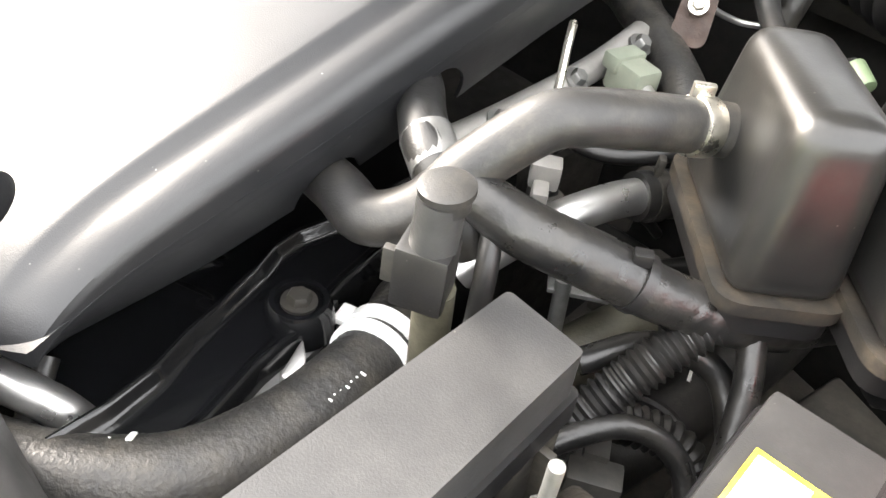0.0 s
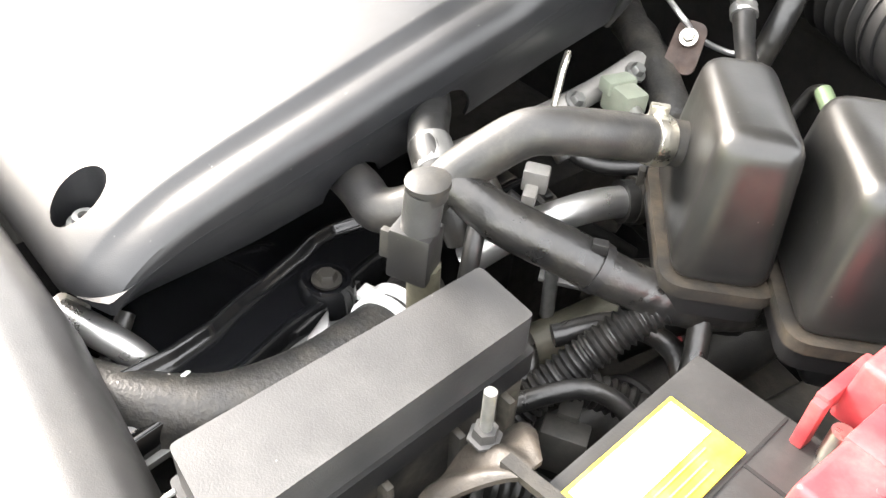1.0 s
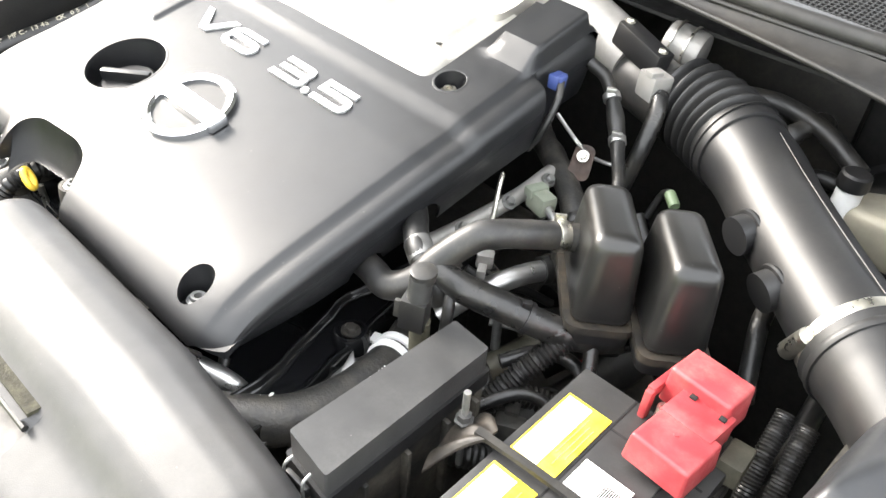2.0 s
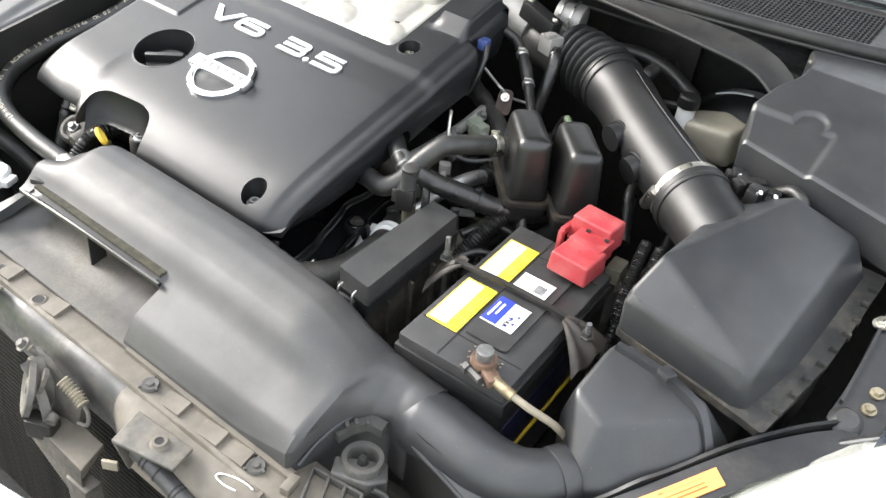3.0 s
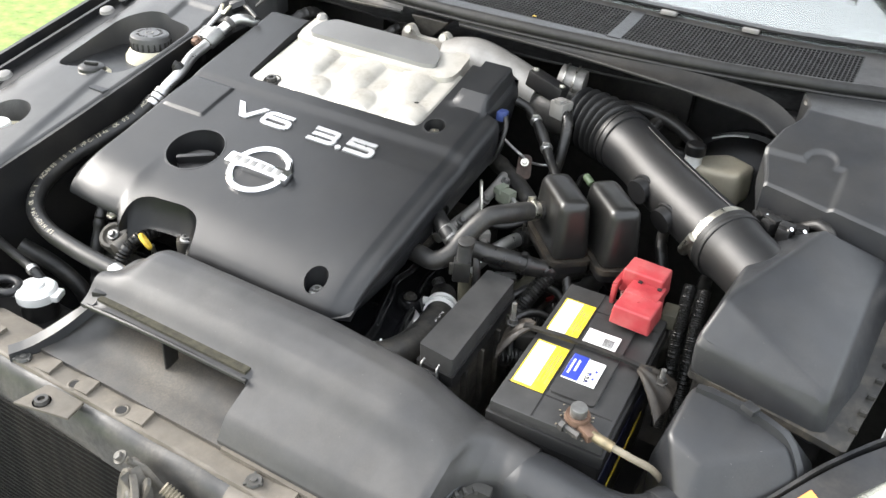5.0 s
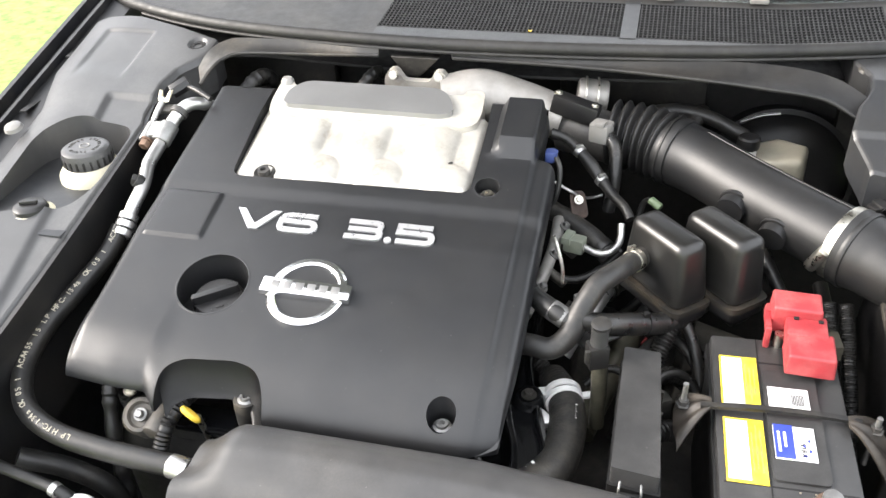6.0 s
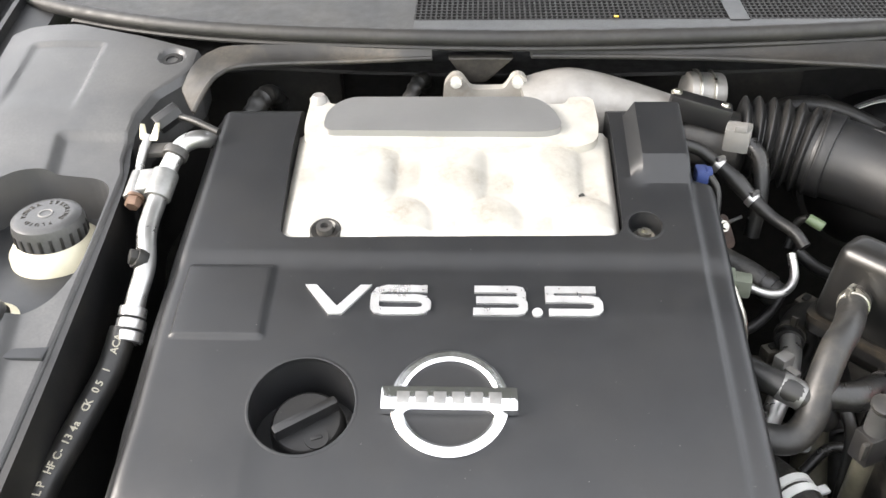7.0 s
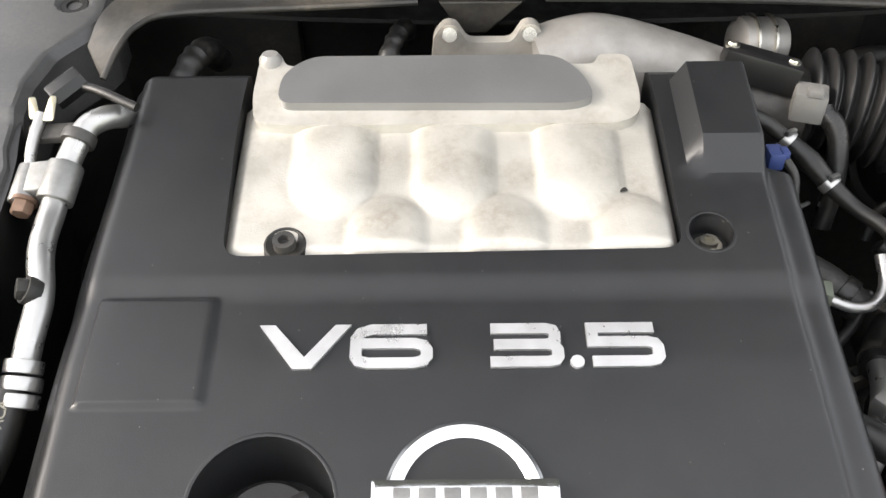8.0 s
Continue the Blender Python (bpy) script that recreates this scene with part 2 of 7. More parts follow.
COPPER = mat("coppery_plated_steel", (0.15, 0.095, 0.068), 0.5, metal=0.5, var=0.3, scale=120, bump=0.2, dust=0.3, dust_color=(0.3, 0.2, 0.14))
BRASS = mat("worn_brass", (0.27, 0.22, 0.14), 0.45, metal=0.8, var=0.4, scale=120, bump=0.3, dust=0.5, dust_color=(0.4, 0.42, 0.36))
RED = mat("faded_red_plastic", (0.30, 0.030, 0.036), 0.45, var=0.2, bump=0.1, dust=0.25, dust_color=(0.62, 0.3, 0.26), patches=35)
YELLOW = mat("yellow_label", (0.80, 0.60, 0.03), 0.4, var=0.08, bump=0.03, dust=0.4, patches=70)
WHITE = mat("white_label", (0.80, 0.80, 0.78), 0.4, var=0.06, bump=0.03, dust=0.1, patches=70)
NAVY = mat("navy_label", (0.006, 0.007, 0.022), 0.4, var=0.2, bump=0.03)
BLUE = mat("blue_label", (0.03, 0.05, 0.33), 0.4, var=0.1, bump=0.03)
INK = mat("label_ink", (0.16, 0.15, 0.12), 0.5, var=0.1, bump=0.0)
ORANGE = mat("orange_label", (0.80, 0.28, 0.07), 0.45, var=0.06, bump=0.02)
CHAMB = mat("shiny_chamber_plastic", (0.0095, 0.0094, 0.0092), 0.32, var=0.25, bump=0.05, dust=0.03, patches=25, rvar=0.04, specks=0.3)
RUSTY = mat("brown_dusty_steel", (0.026, 0.022, 0.018), 0.55, var=0.4, scale=60, bump=0.3, dust=0.4, dust_color=(0.12, 0.095, 0.07), patches=40)
GREEN = mat("green_plastic", (0.11, 0.15, 0.085), 0.45, var=0.1)
SAGE = mat("grey_green_connector", (0.17, 0.19, 0.15), 0.5, var=0.2, dust=0.3, patches=40)
BLUEPL = mat("blue_connector", (0.035, 0.055, 0.17), 0.45, var=0.1)
GREYPL = mat("grey_connector", (0.17, 0.166, 0.158), 0.5, var=0.15, dust=0.2, patches=50)
MILKY = mat("milky_plastic", (0.60, 0.56, 0.42), 0.4, var=0.12, scale=25, bump=0.05, dust=0.3, dust_color=(0.4, 0.34, 0.22), patches=20)
TANK = mat("aged_reservoir_plastic", (0.33, 0.305, 0.24), 0.45, var=0.15, bump=0.05, dust=0.35, patches=25)
YELLOWPL = mat("yellow_plastic", (0.74, 0.50, 0.06), 0.35, var=0.06, bump=0.02)
SUPPORT = mat("dusty_painted_steel", (0.098, 0.086, 0.070), 0.65, var=0.22, scale=30, bump=0.25, dust=0.7, dust_color=(0.185, 0.158, 0.122), patches=14)
LATCHM = mat("grimy_grey_steel", (0.075, 0.070, 0.062), 0.6, var=0.35, scale=60, bump=0.25, dust=0.55, dust_color=(0.19, 0.16, 0.12), patches=40)
TRAYM = mat("tan_dusty_plastic", (0.036, 0.035, 0.034), 0.5, var=0.2, bump=0.14, fine=1200, dust=0.75, dust_color=(0.16, 0.136, 0.105), patches=9)
IRON = mat("dark_dusty_steel", (0.030, 0.030, 0.030), 0.45, var=0.35, scale=40, bump=0.15, dust=0.4, dust_color=(0.17, 0.15, 0.125), patches=22)
MOULD = mat("dusty_grey_moulding", (0.044, 0.043, 0.040), 0.5, var=0.25, scale=30, bump=0.12, dust=0.5, dust_color=(0.14, 0.128, 0.11), patches=26)
STRAP = mat("dull_steel", (0.24, 0.24, 0.235), 0.45, metal=0.8, var=0.25, scale=60, bump=0.15, dust=0.35, dust_color=(0.16, 0.145, 0.12))
TANKD = mat("grimy_cream", (0.22, 0.19, 0.14), 0.6, var=0.3, dust=0.4, patches=60)
EDGE = mat("worn_silver_edge", (0.26, 0.26, 0.265), 0.4, metal=0.6, var=0.25, scale=40, bump=0.08, dust=0.35, dust_color=(0.4, 0.4, 0.4), patches=18)
RAIL = mat("black_painted_rail", (0.009, 0.0095, 0.011), 0.40, var=0.3, bump=0.1, dust=0.07, patches=20)
PAINT = mat("navy_black_car_paint", (0.008, 0.011, 0.02), 0.3, var=0.1, bump=0.0, coat=1.0)
COWLM = mat("faded_cowl_plastic", (0.0150, 0.0146, 0.0140), 0.5, var=0.2, bump=0.12, fine=1100, dust=0.10, patches=8, rvar=0.05)
SEAL = mat("weatherstrip_rubber", (0.010, 0.010, 0.0102), 0.56, var=0.2, bump=0.1, dust=0.06, patches=10)
DUSTSEAL = mat("dusty_weatherstrip", (0.018, 0.0175, 0.017), 0.5, var=0.2, bump=0.1, dust=0.75, dust_color=(0.17, 0.145, 0.11), patches=7)
LEDGE = mat("machined_aluminium", (0.30, 0.30, 0.30), 0.42, metal=0.8, var=0.06, scale=12, bump=0.15, fine=600, dust=0.10, dust_color=(0.20, 0.185, 0.16), patches=9, rvar=0.04)
# Fins taken near black to carry the shade below the radiator support.
FINS = mat("condenser_fins", (0.005, 0.005, 0.005), 0.8, var=0.3, dust=0.05, spec=0.2)
SLAT = mat("silver_slat", (0.17, 0.17, 0.17), 0.42, metal=0.5, var=0.15, bump=0.05, dust=0.25)
FOAM = mat("mossy_foam", (0.034, 0.031, 0.019), 0.95, var=0.5, scale=120, bump=0.8, fine=500)
BULB = mat("headlamp_reflector", (0.84, 0.85, 0.83), 0.3, metal=0.0, var=0.05, bump=0.0)
GRASS = mat("sunlit_grass", (0.17, 0.25, 0.05), 0.8, var=0.5, scale=14, bump=0.9, fine=60)
CONCRETE = mat("concrete_drive", (0.34, 0.33, 0.31), 0.85, var=0.2, scale=5, bump=0.4, fine=200)
FELT = mat("grey_hood_felt", (0.055, 0.055, 0.056), 0.9, var=0.15, bump=0.3, fine=300)
GRIME = mat("grimy_casting", (0.030, 0.028, 0.025), 0.6, var=0.4, scale=25, bump=0.3, fine=300, dust=0.7, dust_color=(0.13, 0.115, 0.09), patches=18)
OLIVE = mat("olive_dusty_pipe", (0.060, 0.056, 0.040), 0.5, metal=0.2, var=0.3, scale=40, bump=0.15, dust=0.5, dust_color=(0.16, 0.15, 0.11), patches=30)
LIDM = mat("dusty_lid_plastic", (0.027, 0.0268, 0.0268), 0.40, var=0.2, bump=0.14, fine=1100, dust=0.08, dust_color=(0.26, 0.25, 0.235), patches=26, rvar=0.04, specks=0.4)
BOWL = mat("lamp_bowl", (0.55, 0.45, 0.36), 0.3, var=0.2)
# Dusty plastic, with the glare on panel and cap lightened into its base.
LPAN = mat("glare_lightened_plastic", (0.048, 0.048, 0.049), 0.36, var=0.2, scale=8, bump=0.12, fine=1200, dust=0.2, dust_color=(0.30, 0.29, 0.27), patches=7, rvar=0.04)
DULLAL = mat("dull_grey_alloy", (0.30, 0.29, 0.275), 0.5, metal=0.5, var=0.2, scale=25, bump=0.2, fine=500, dust=0.3, dust_color=(0.2, 0.18, 0.15), patches=22)
PRINT = mat("dark_orange_print", (0.42, 0.12, 0.03), 0.5, var=0.1)
BROWN = mat("brown_dusty_plastic", (0.014, 0.0128, 0.011), 0.50, var=0.3, bump=0.15, dust=0.30, dust_color=(0.17, 0.13, 0.085), patches=45)
# Also colours uncut holes, slots and recesses black in place of inner shade.
SKIN = mat("black_underlayer", (0.005, 0.005, 0.005), 0.7, var=0.2, bump=0.1)

# ---- ground and body shell ----
ground = single("ground", sheet(lambda u, v: (u, v, 0.0), span(-400, 400, 21), span(-400, 400, 21), thick=0.2), GRASS, "sunlit yellow-green lawn beyond the car", "grass", kind="structure")
single("pavement", rbox((2.0, 0.5, -0.05), (6.4, 14, 0.11), 0.005), CONCRETE, "pale concrete driveway under the car", "driveway", kind="structure")

CX = 0.18  # the car's middle line

bay = single("bay_floor", rbox((CX, 0.1, 0.30), (1.5, 1.1, 0.04), 0.004), SKIN, "black underside of the engine bay", "bay floor", kind="structure")
single("wall_left", rbox((-0.535, 0.13, 0.56), (0.03, 1.1, 0.60), 0.01), RAIL, "black painted inner wing panel", "inner wing", kind="structure")
single("wall_right", rbox((0.895, 0.30, 0.50), (0.03, 0.8, 0.56), 0.01), RAIL, "black painted inner wing panel", "inner wing", kind="structure")


def firewall_y(x):
    return 0.610 - 0.03 * ((x - CX) / 0.5) ** 2


xs = span(-0.50, 0.86, 21)
single("wall_rear", prism([(x, firewall_y(x)) for x in xs] + [(x, firewall_y(x) + 0.02) for x in xs[::-1]], 0.32, 0.975), SKIN, "black insulated firewall behind the engine", "firewall", kind="structure")

# ---- engine cover ----
PROFILE = spline([(0, y, z) for y, z in ((-0.0960, 0.795), (-0.0945, 0.800), (-0.0905, 0.8065), (-0.083, 0.815), (-0.069, 0.826), (-0.047, 0.8385), (-0.02, 0.849), (0.01, 0.8585), (0.04, 0.8675), (0.08, 0.8795), (0.12, 0.8915))], 8)
PY = [p.y for p in PROFILE] + [0.17, 0.182, 0.20, 0.30, 0.352, 0.362]
PZ = [p.z for p in PROFILE] + [0.9065, 0.9110, 0.9165, 0.9470, 0.9620, 0.956]


def cover_z(y):
    if 0.12 < y < 0.22:
        low, high = 0.8915 + (y - 0.12) * 0.26, 0.9165 + (y - 0.20) * 0.31
        return low + (high - low) * step(y, 0.160, 0.182)
    return float(np.interp(y, PY, PZ))


# cross-section: (share of the way across, drop) from the left skirt to the right skirt
CROSS = [(-0.270, 0.046), (-0.2685, 0.036), (-0.265, 0.024), (-0.261, 0.016), (-0.255, 0.010), (-0.251, 0.004), (-0.247, 0.001), (-0.242, 0.0)]
CROSS += [(x, 0.0) for x in sorted(span(-0.234, 0.195, 44) + [-0.1685, -0.1660, -0.1645, -0.1630, -0.1615, -0.1600, -0.1580])]
CROSS += [(0.203, 0.0), (0.2065, 0.0004), (0.2095, 0.0024), (0.2125, 0.0042), (0.2160, 0.0050), (0.2205, 0.0050), (0.2260, 0.0056), (0.2310, 0.0085), (0.2346, 0.0150), (0.2356, 0.0200), (0.2361, 0.025), (0.2362, 0.028)]

CROSS = [(p.x, max(0.0, p.y)) for p in spline([(x, d, 0) for x, d in CROSS[:9]], 3)[:-1]] + CROSS[8:-12] + [(p.x, max(0.0, p.y)) for p in spline([(x, d, 0) for x, d in CROSS[-12:]], 3)]


SKIRT = ([-0.096, -0.08, -0.045, 0.0, 0.045, 0.12, 0.20, 0.362], [0.790, 0.795, 0.799, 0.804, 0.812, 0.829, 0.851, 0.888])  # lower edge on the right


def cover_point(i, y):
    x, drop = CROSS[int(i)]
    edge = max(0.0, x - 0.186) / 0.062
    front = step(-y, 0.0, 0.095)
    x2 = x - 0.004 * edge * front - (0.022 if x > 0.2135 else 0.0) * step(y, 0.262, 0.272) + 0.006 * max(0.0, -x - 0.2) / 0.05 * step(y, 0.10, 0.36)
    y2 = y + 0.020 * edge ** 2 * front + 0.006 * (max(0, -x - 0.2) / 0.06) * front
    room = min(1.0, max(0.06, (cover_z(y) - 0.799) / 0.064))
    if x > 0.2:
        room = max(0.06, (cover_z(y) - float(np.interp(y, *SKIRT))) / 0.064)
    if drop > 0.012:
        x2 -= (abs(x) - 0.232) * (1 - room) * 0.7 * (1 if x > 0 else -1)
    z = cover_z(y) - drop * room
    lift = (1 - step(x, -0.160, -0.140)) * (1 - step(y, -0.096, 0.03))
    y2 += 0.014 * lift
    z += 0.009 * lift
    z = max(z, 0.8045 if x < -0.145 else 0.792)
    # raised pad beside the lettering
    pad = step(x, -0.240, -0.236) * (1 - step(x, -0.166, -0.160)) * step(y, 0.091, 0.096) * (1 - step(y, 0.161, 0.167))
    z += 0.0030 * pad
    # raised block over the coil harness
    blk = step(x, 0.157, 0.165) * (1 - step(x, 0.208, 0.213)) * step(y, 0.254, 0.276) * (1 - step(y, 0.345, 0.350))
    z += 0.016 * blk
    return (x2, y2, z)


ys = sorted(set([round(v, 4) for v in span(-0.096, 0.362, 75)] + [round(v, 4) for v in span(-0.096, -0.06, 26)] + [round(v, 4) for v in span(0.146, 0.186, 34)] + [round(v, 4) for v in span(0.089, 0.098, 10)] + [round(v, 4) for v in span(0.158, 0.169, 8)]))
cover = thing("engine_cover", "black grained plastic engine cover with silver lettering and round chrome emblem", "engine cover", (0, 0.1, 0.85))
shell = part("shell", sheet(cover_point, range(len(CROSS)), ys, bottom=lambda x, y: max(0.802 if x < -0.145 else 0.788, cover_z(y) - 0.066) if x < 0.2 else cover_z(y) - 0.031 * max(0.06, (cover_z(y) - float(np.interp(y, *SKIRT))) / 0.064) - 0.002), COVER, cover)


def well(x, y, r, deep):
    z = cover_z(y)
    return cyl((x, y, z - deep), (x, y, z + 0.06), r, seg=36)


notch = round_poly([(-0.147, -0.16), (-0.138, -0.068), (-0.118, -0.056), (-0.055, -0.051), (-0.030, -0.058), (-0.016, -0.082), (-0.012, -0.16)], 0.014, 6)
opening = round_poly([(-0.164, 0.194), (0.142, 0.198), (0.143, 0.30), (0.138, 0.42), (-0.163, 0.42), (-0.168, 0.30)], 0.014)


def skirt_point(f, y):
    """The side below the shoulder, drawn in towards its lower edge."""
    p = cover_point(len(CROSS) - 1, y)
    low = min(float(np.interp(y, *SKIRT)), p[2] - 0.001)
    return (p[0] + 0.0002 - 0.0065 * f ** 1.7, p[1], p[2] + 0.0015 + (low - p[2] - 0.0015) * f)


skirt_bm = bmesh.new()
skirt_rows = [[skirt_bm.verts.new(skirt_point(f, y)) for y in ys if -0.0955 < y < 0.361] for f in span(0, 1, 9)]
for ra, rb in zip(skirt_rows, skirt_rows[1:]):
    for i in range(len(ra) - 1):
        skirt_bm.faces.new((ra[i], rb[i], rb[i + 1], ra[i + 1]))
bmesh.ops.recalc_face_normals(skirt_bm, faces=skirt_bm.faces)
bmesh.ops.solidify(skirt_bm, geom=skirt_bm.faces[:], thickness=0.0022)
skirt = part("side_skirt", skirt_bm, COVER, cover, "inward-drawn side of the cover")
carve(skirt, *[cyl((0.18, y, z), (0.28, y, z), r, seg=28) for y, z, r in ((0.056, 0.812, 0.0195), (0.117, 0.838, 0.0205))])
carve(shell, prism(notch, 0.70, 0.90), prism(opening, 0.70, 1.0),
      well(-0.121, 0.036, 0.0415, 0.034), well(0.171, -0.071, 0.0150, 0.026), well(0.162, 0.210, 0.0150, 0.014))
# chamfered rims round the openings
for x, y, r in ((-0.121, 0.036, 0.0415), (0.162, 0.210, 0.0150)):
    slope = Vector((0, -(cover_z(y + 0.02) - cover_z(y - 0.02)) / 0.04, 1))
    part("rim", lathe([(r - 0.0005, -0.004), (r - 0.0002, 0.0001), (r + 0.0010, 0.0005), (r + 0.0022, 0.0001), (r + 0.003, -0.002)], frame_at((x, y, cover_z(y)), slope), 40), COVER, cover)
for x, y, z in ((0.171, -0.070, 0.805), (-0.046, -0.066, 0.796), (0.162, 0.210, 0.9065)):
    screw = part("screw", lathe([(0, 0.001), (0.0028, 0.001), (0.0034, 0.006), (0.0062, 0.006), (0.0066, 0.003), (0.0095, 0.002), (0.0100, 0.0)], frame_at((x, y, z)), 20), STRAP if y < 0 else STEEL, cover, "steel socket screw")

part("screw_boss", join(lathe([(0.0, -0.002), (0.010, -0.002), (0.0105, 0.002), (0.0135, 0.002), (0.0142, -0.004), (0.0142, -0.03)], frame_at((-0.046, -0.066, 0.796)), 28), rbox((-0.030, -0.066, 0.785), (0.026, 0.020, 0.022), 0.004)), DUSTY, cover, "dusty screw boss")
# scooped wall of the notch
scoop = bmesh.new()
rows_n = []
edge_n = [p for p in notch if p[1] > -0.105]
for k in range(7):
    f = k / 6
    rows_n.append([scoop.verts.new((x + (-0.080 - x) * 0.16 * f ** 1.6, y - 0.016 * f ** 1.6, cover_point(min(range(len(CROSS)), key=lambda i: abs(CROSS[i][0] - x)), y)[2] - 0.0012 - 0.040 * f)) for x, y in edge_n])
for ra, rb in zip(rows_n, rows_n[1:]):
    for i in range(len(edge_n) - 1):
        scoop.faces.new((ra[i], ra[i + 1], rb[i + 1], rb[i]))
bmesh.ops.solidify(scoop, geom=scoop.faces[:], thickness=0.002)
part("notch_wall", scoop, COVER, cover, "scooped wall of the notch", 60)
# lettering: strokes on the sloping deck


def deck(x, y, lift=0.0):
    return frame_at((x, y, cover_z(y) + lift), (0, -(cover_z(y + 0.01) - cover_z(y - 0.01)) / 0.02, 1))


def stroke(pts, w, m, h=0.0022):
    """A flat raised stroke of constant width along a line of points."""
    p = [Vector(a) for a in pts]
    left, right = [], []
    for i, a in enumerate(p):
        d1 = (a - p[i - 1]).normalized() if i else None
        d2 = (p[i + 1] - a).normalized() if i + 1 < len(p) else None
        d1, d2 = d1 or d2, d2 or d1
        n1, n2 = Vector((-d1.y, d1.x)), Vector((-d2.y, d2.x))
        n = (n1 + n2).normalized()
        k = w / 2 / max(0.5, n.dot(n1))
        left.append(a + n * k)
        right.append(a - n * k)
    bm = bmesh.new()
    lo = [bm.verts.new((*v, 0)) for v in left + right]
    hi = [bm.verts.new((*v, h)) for v in left + right]
    k = len(p)
    for i in range(k - 1):
        bm.faces.new((hi[i], hi[i + 1], hi[k + i + 1], hi[k + i]))
        bm.faces.new((lo[i], hi[i], hi[i + 1], lo[i + 1]))
        bm.faces.new((lo[k + i], lo[k + i + 1], hi[k + i + 1], hi[k + i]))
    for i in (0, k - 1):
        bm.faces.new((lo[i], lo[k + i], hi[k + i], hi[i]))
    bm.transform(m)
    return bm


TEXT_Y, CAP_H = 0.1300, 0.0305


def glyph(x0, w, lines, sw=0.0072):
    m = deck(x0, TEXT_Y, 0.0002)
    out = []
    for k, pts in enumerate(lines):
        out.append(stroke([(sw / 2 + u * (w - sw), -CAP_H / 2 + sw / 2 + v * (CAP_H - sw)) for u, v in pts], sw, m, 0.0022 + 0.0003 * k))
    return join(*out)


six = [[(1, 1), (0.22, 1), (0.06, 0.9), (0, 0.72), (0, 0.2), (0.05, 0.06), (0.18, 0), (0.82, 0), (0.95, 0.06), (1, 0.2), (1, 0.38), (0.95, 0.52), (0.82, 0.58), (0.085, 0.58)]]
three = [[(0.02, 1), (0.84, 1), (0.94, 0.95), (0.97, 0.84), (0.97, 0.66), (0.93, 0.56), (0.85, 0.52), (0.06, 0.52)], [(0.85, 0.52), (0.96, 0.46), (1, 0.34), (1, 0.16), (0.96, 0.05), (0.86, 0), (0, 0)]]
five = [[(0.97, 1), (0.03, 1), (0.03, 0.58), (0.84, 0.58), (0.96, 0.53), (1, 0.42), (1, 0.16), (0.95, 0.05), (0.84, 0), (0, 0)]]
vee = prism([(0, 0.5), (0.17, 0.5), (0.515, -0.24), (0.83, 0.5), (1, 0.5), (0.60, -0.5), (0.40, -0.5)], 0, 0.0022)
vee.transform(deck(-0.1330, TEXT_Y, 0.0002) @ Matrix.Diagonal((0.0572, CAP_H, 1, 1)))
part("letter", vee, LETTER, cover, "silver letter V")
part("letter", glyph(-0.0758, 0.0508, six), LETTER, cover, "silver figure six")
part("letter", glyph(0.0066, 0.0488, three), LETTER, cover, "silver figure three")
part("letter", lathe([(0, 0.0022), (0.0042, 0.0022), (0.0044, 0)], deck(0.0632, TEXT_Y - 0.0112, 0.0002), 20), LETTER, cover, "silver point")
part("letter", glyph(0.0690, 0.0482, five), LETTER, cover, "silver figure five")

# emblem: a ring crossed by a bar, without its name
LX, LY = -0.007, 0.038
em = deck(LX, LY, 0.0)
ring = [(0.0360, 0.001), (0.0360, 0.004), (0.0385, 0.0062), (0.0430, 0.0062), (0.0455, 0.004), (0.0455, 0.0)]
part("emblem_ring", lathe(ring + [(0.0360, 0.001)], em, 64), CHROME, cover, "bright chrome ring")
bar = rbox((0, 0, 0), (0.1045, 0.0205, 0.010), 0.0025)
bar.transform(em @ Matrix.Translation((0, 0, 0.0055)))
bar_ob = part("emblem_bar", bar, CHROME, cover, "worn chrome bar")
# Six plain blocks added in place of the raised letters.
for k in range(6):
    mark = rbox((0, 0, 0), (0.0096, 0.0100, 0.0008), 0.0003, m=em @ Matrix.Translation((-0.0350 + 0.0140 * k, 0, 0.0106)))
    part("name_block", mark, STRAP, bar_ob)
part("emblem_back", lathe([(0, 0.0012), (0.0362, 0.0012), (0.0362, 0)], em, 48), GLOSS, cover)

# oil filler cap
cap = thing("oil_filler_cap", "black plastic oil filler cap with a raised grip bar", "oil cap", (-0.119, 0.038, 0.835))
cm = frame_at((-0.119, 0.038, cover_z(0.038) - 0.032), (0, -0.20, 1))
part("disc", lathe([(0, 0.014), (0.026, 0.014), (0.0285, 0.012), (0.030, 0.006), (0.030, -0.004)], cm, 40), PLASTIC, cap)
part("grip", rbox((0, 0, 0), (0.055, 0.0085, 0.014), 0.003, m=cm @ pose(0, 0, 0.018, 0, 0, 33)), PLASTIC, cap)
part("oil_symbol", join(lathe([(0, 0.0150), (0.0095, 0.0150), (0.0098, 0.0135)], cm @ pose(0.010, -0.015, 0), 24), rbox((0, 0, 0), (0.009, 0.003, 0.0016), 0.0006, m=cm @ pose(0.010, -0.015, 0.0152, 0, 0, 20))), GLOSS, cap)

# ---- intake plenum ----
plenum = thing("intake_plenum", "bare cast aluminium intake plenum with six rounded bulges", "intake manifold", (-0.01, 0.28, 0.91))
BULGES = [(-0.095, 0.258, 0.030), (-0.010, 0.256, 0.030), (0.079, 0.256, 0.031), (-0.056, 0.218, 0.027), (0.024, 0.218, 0.028), (0.111, 0.218, 0.028)]


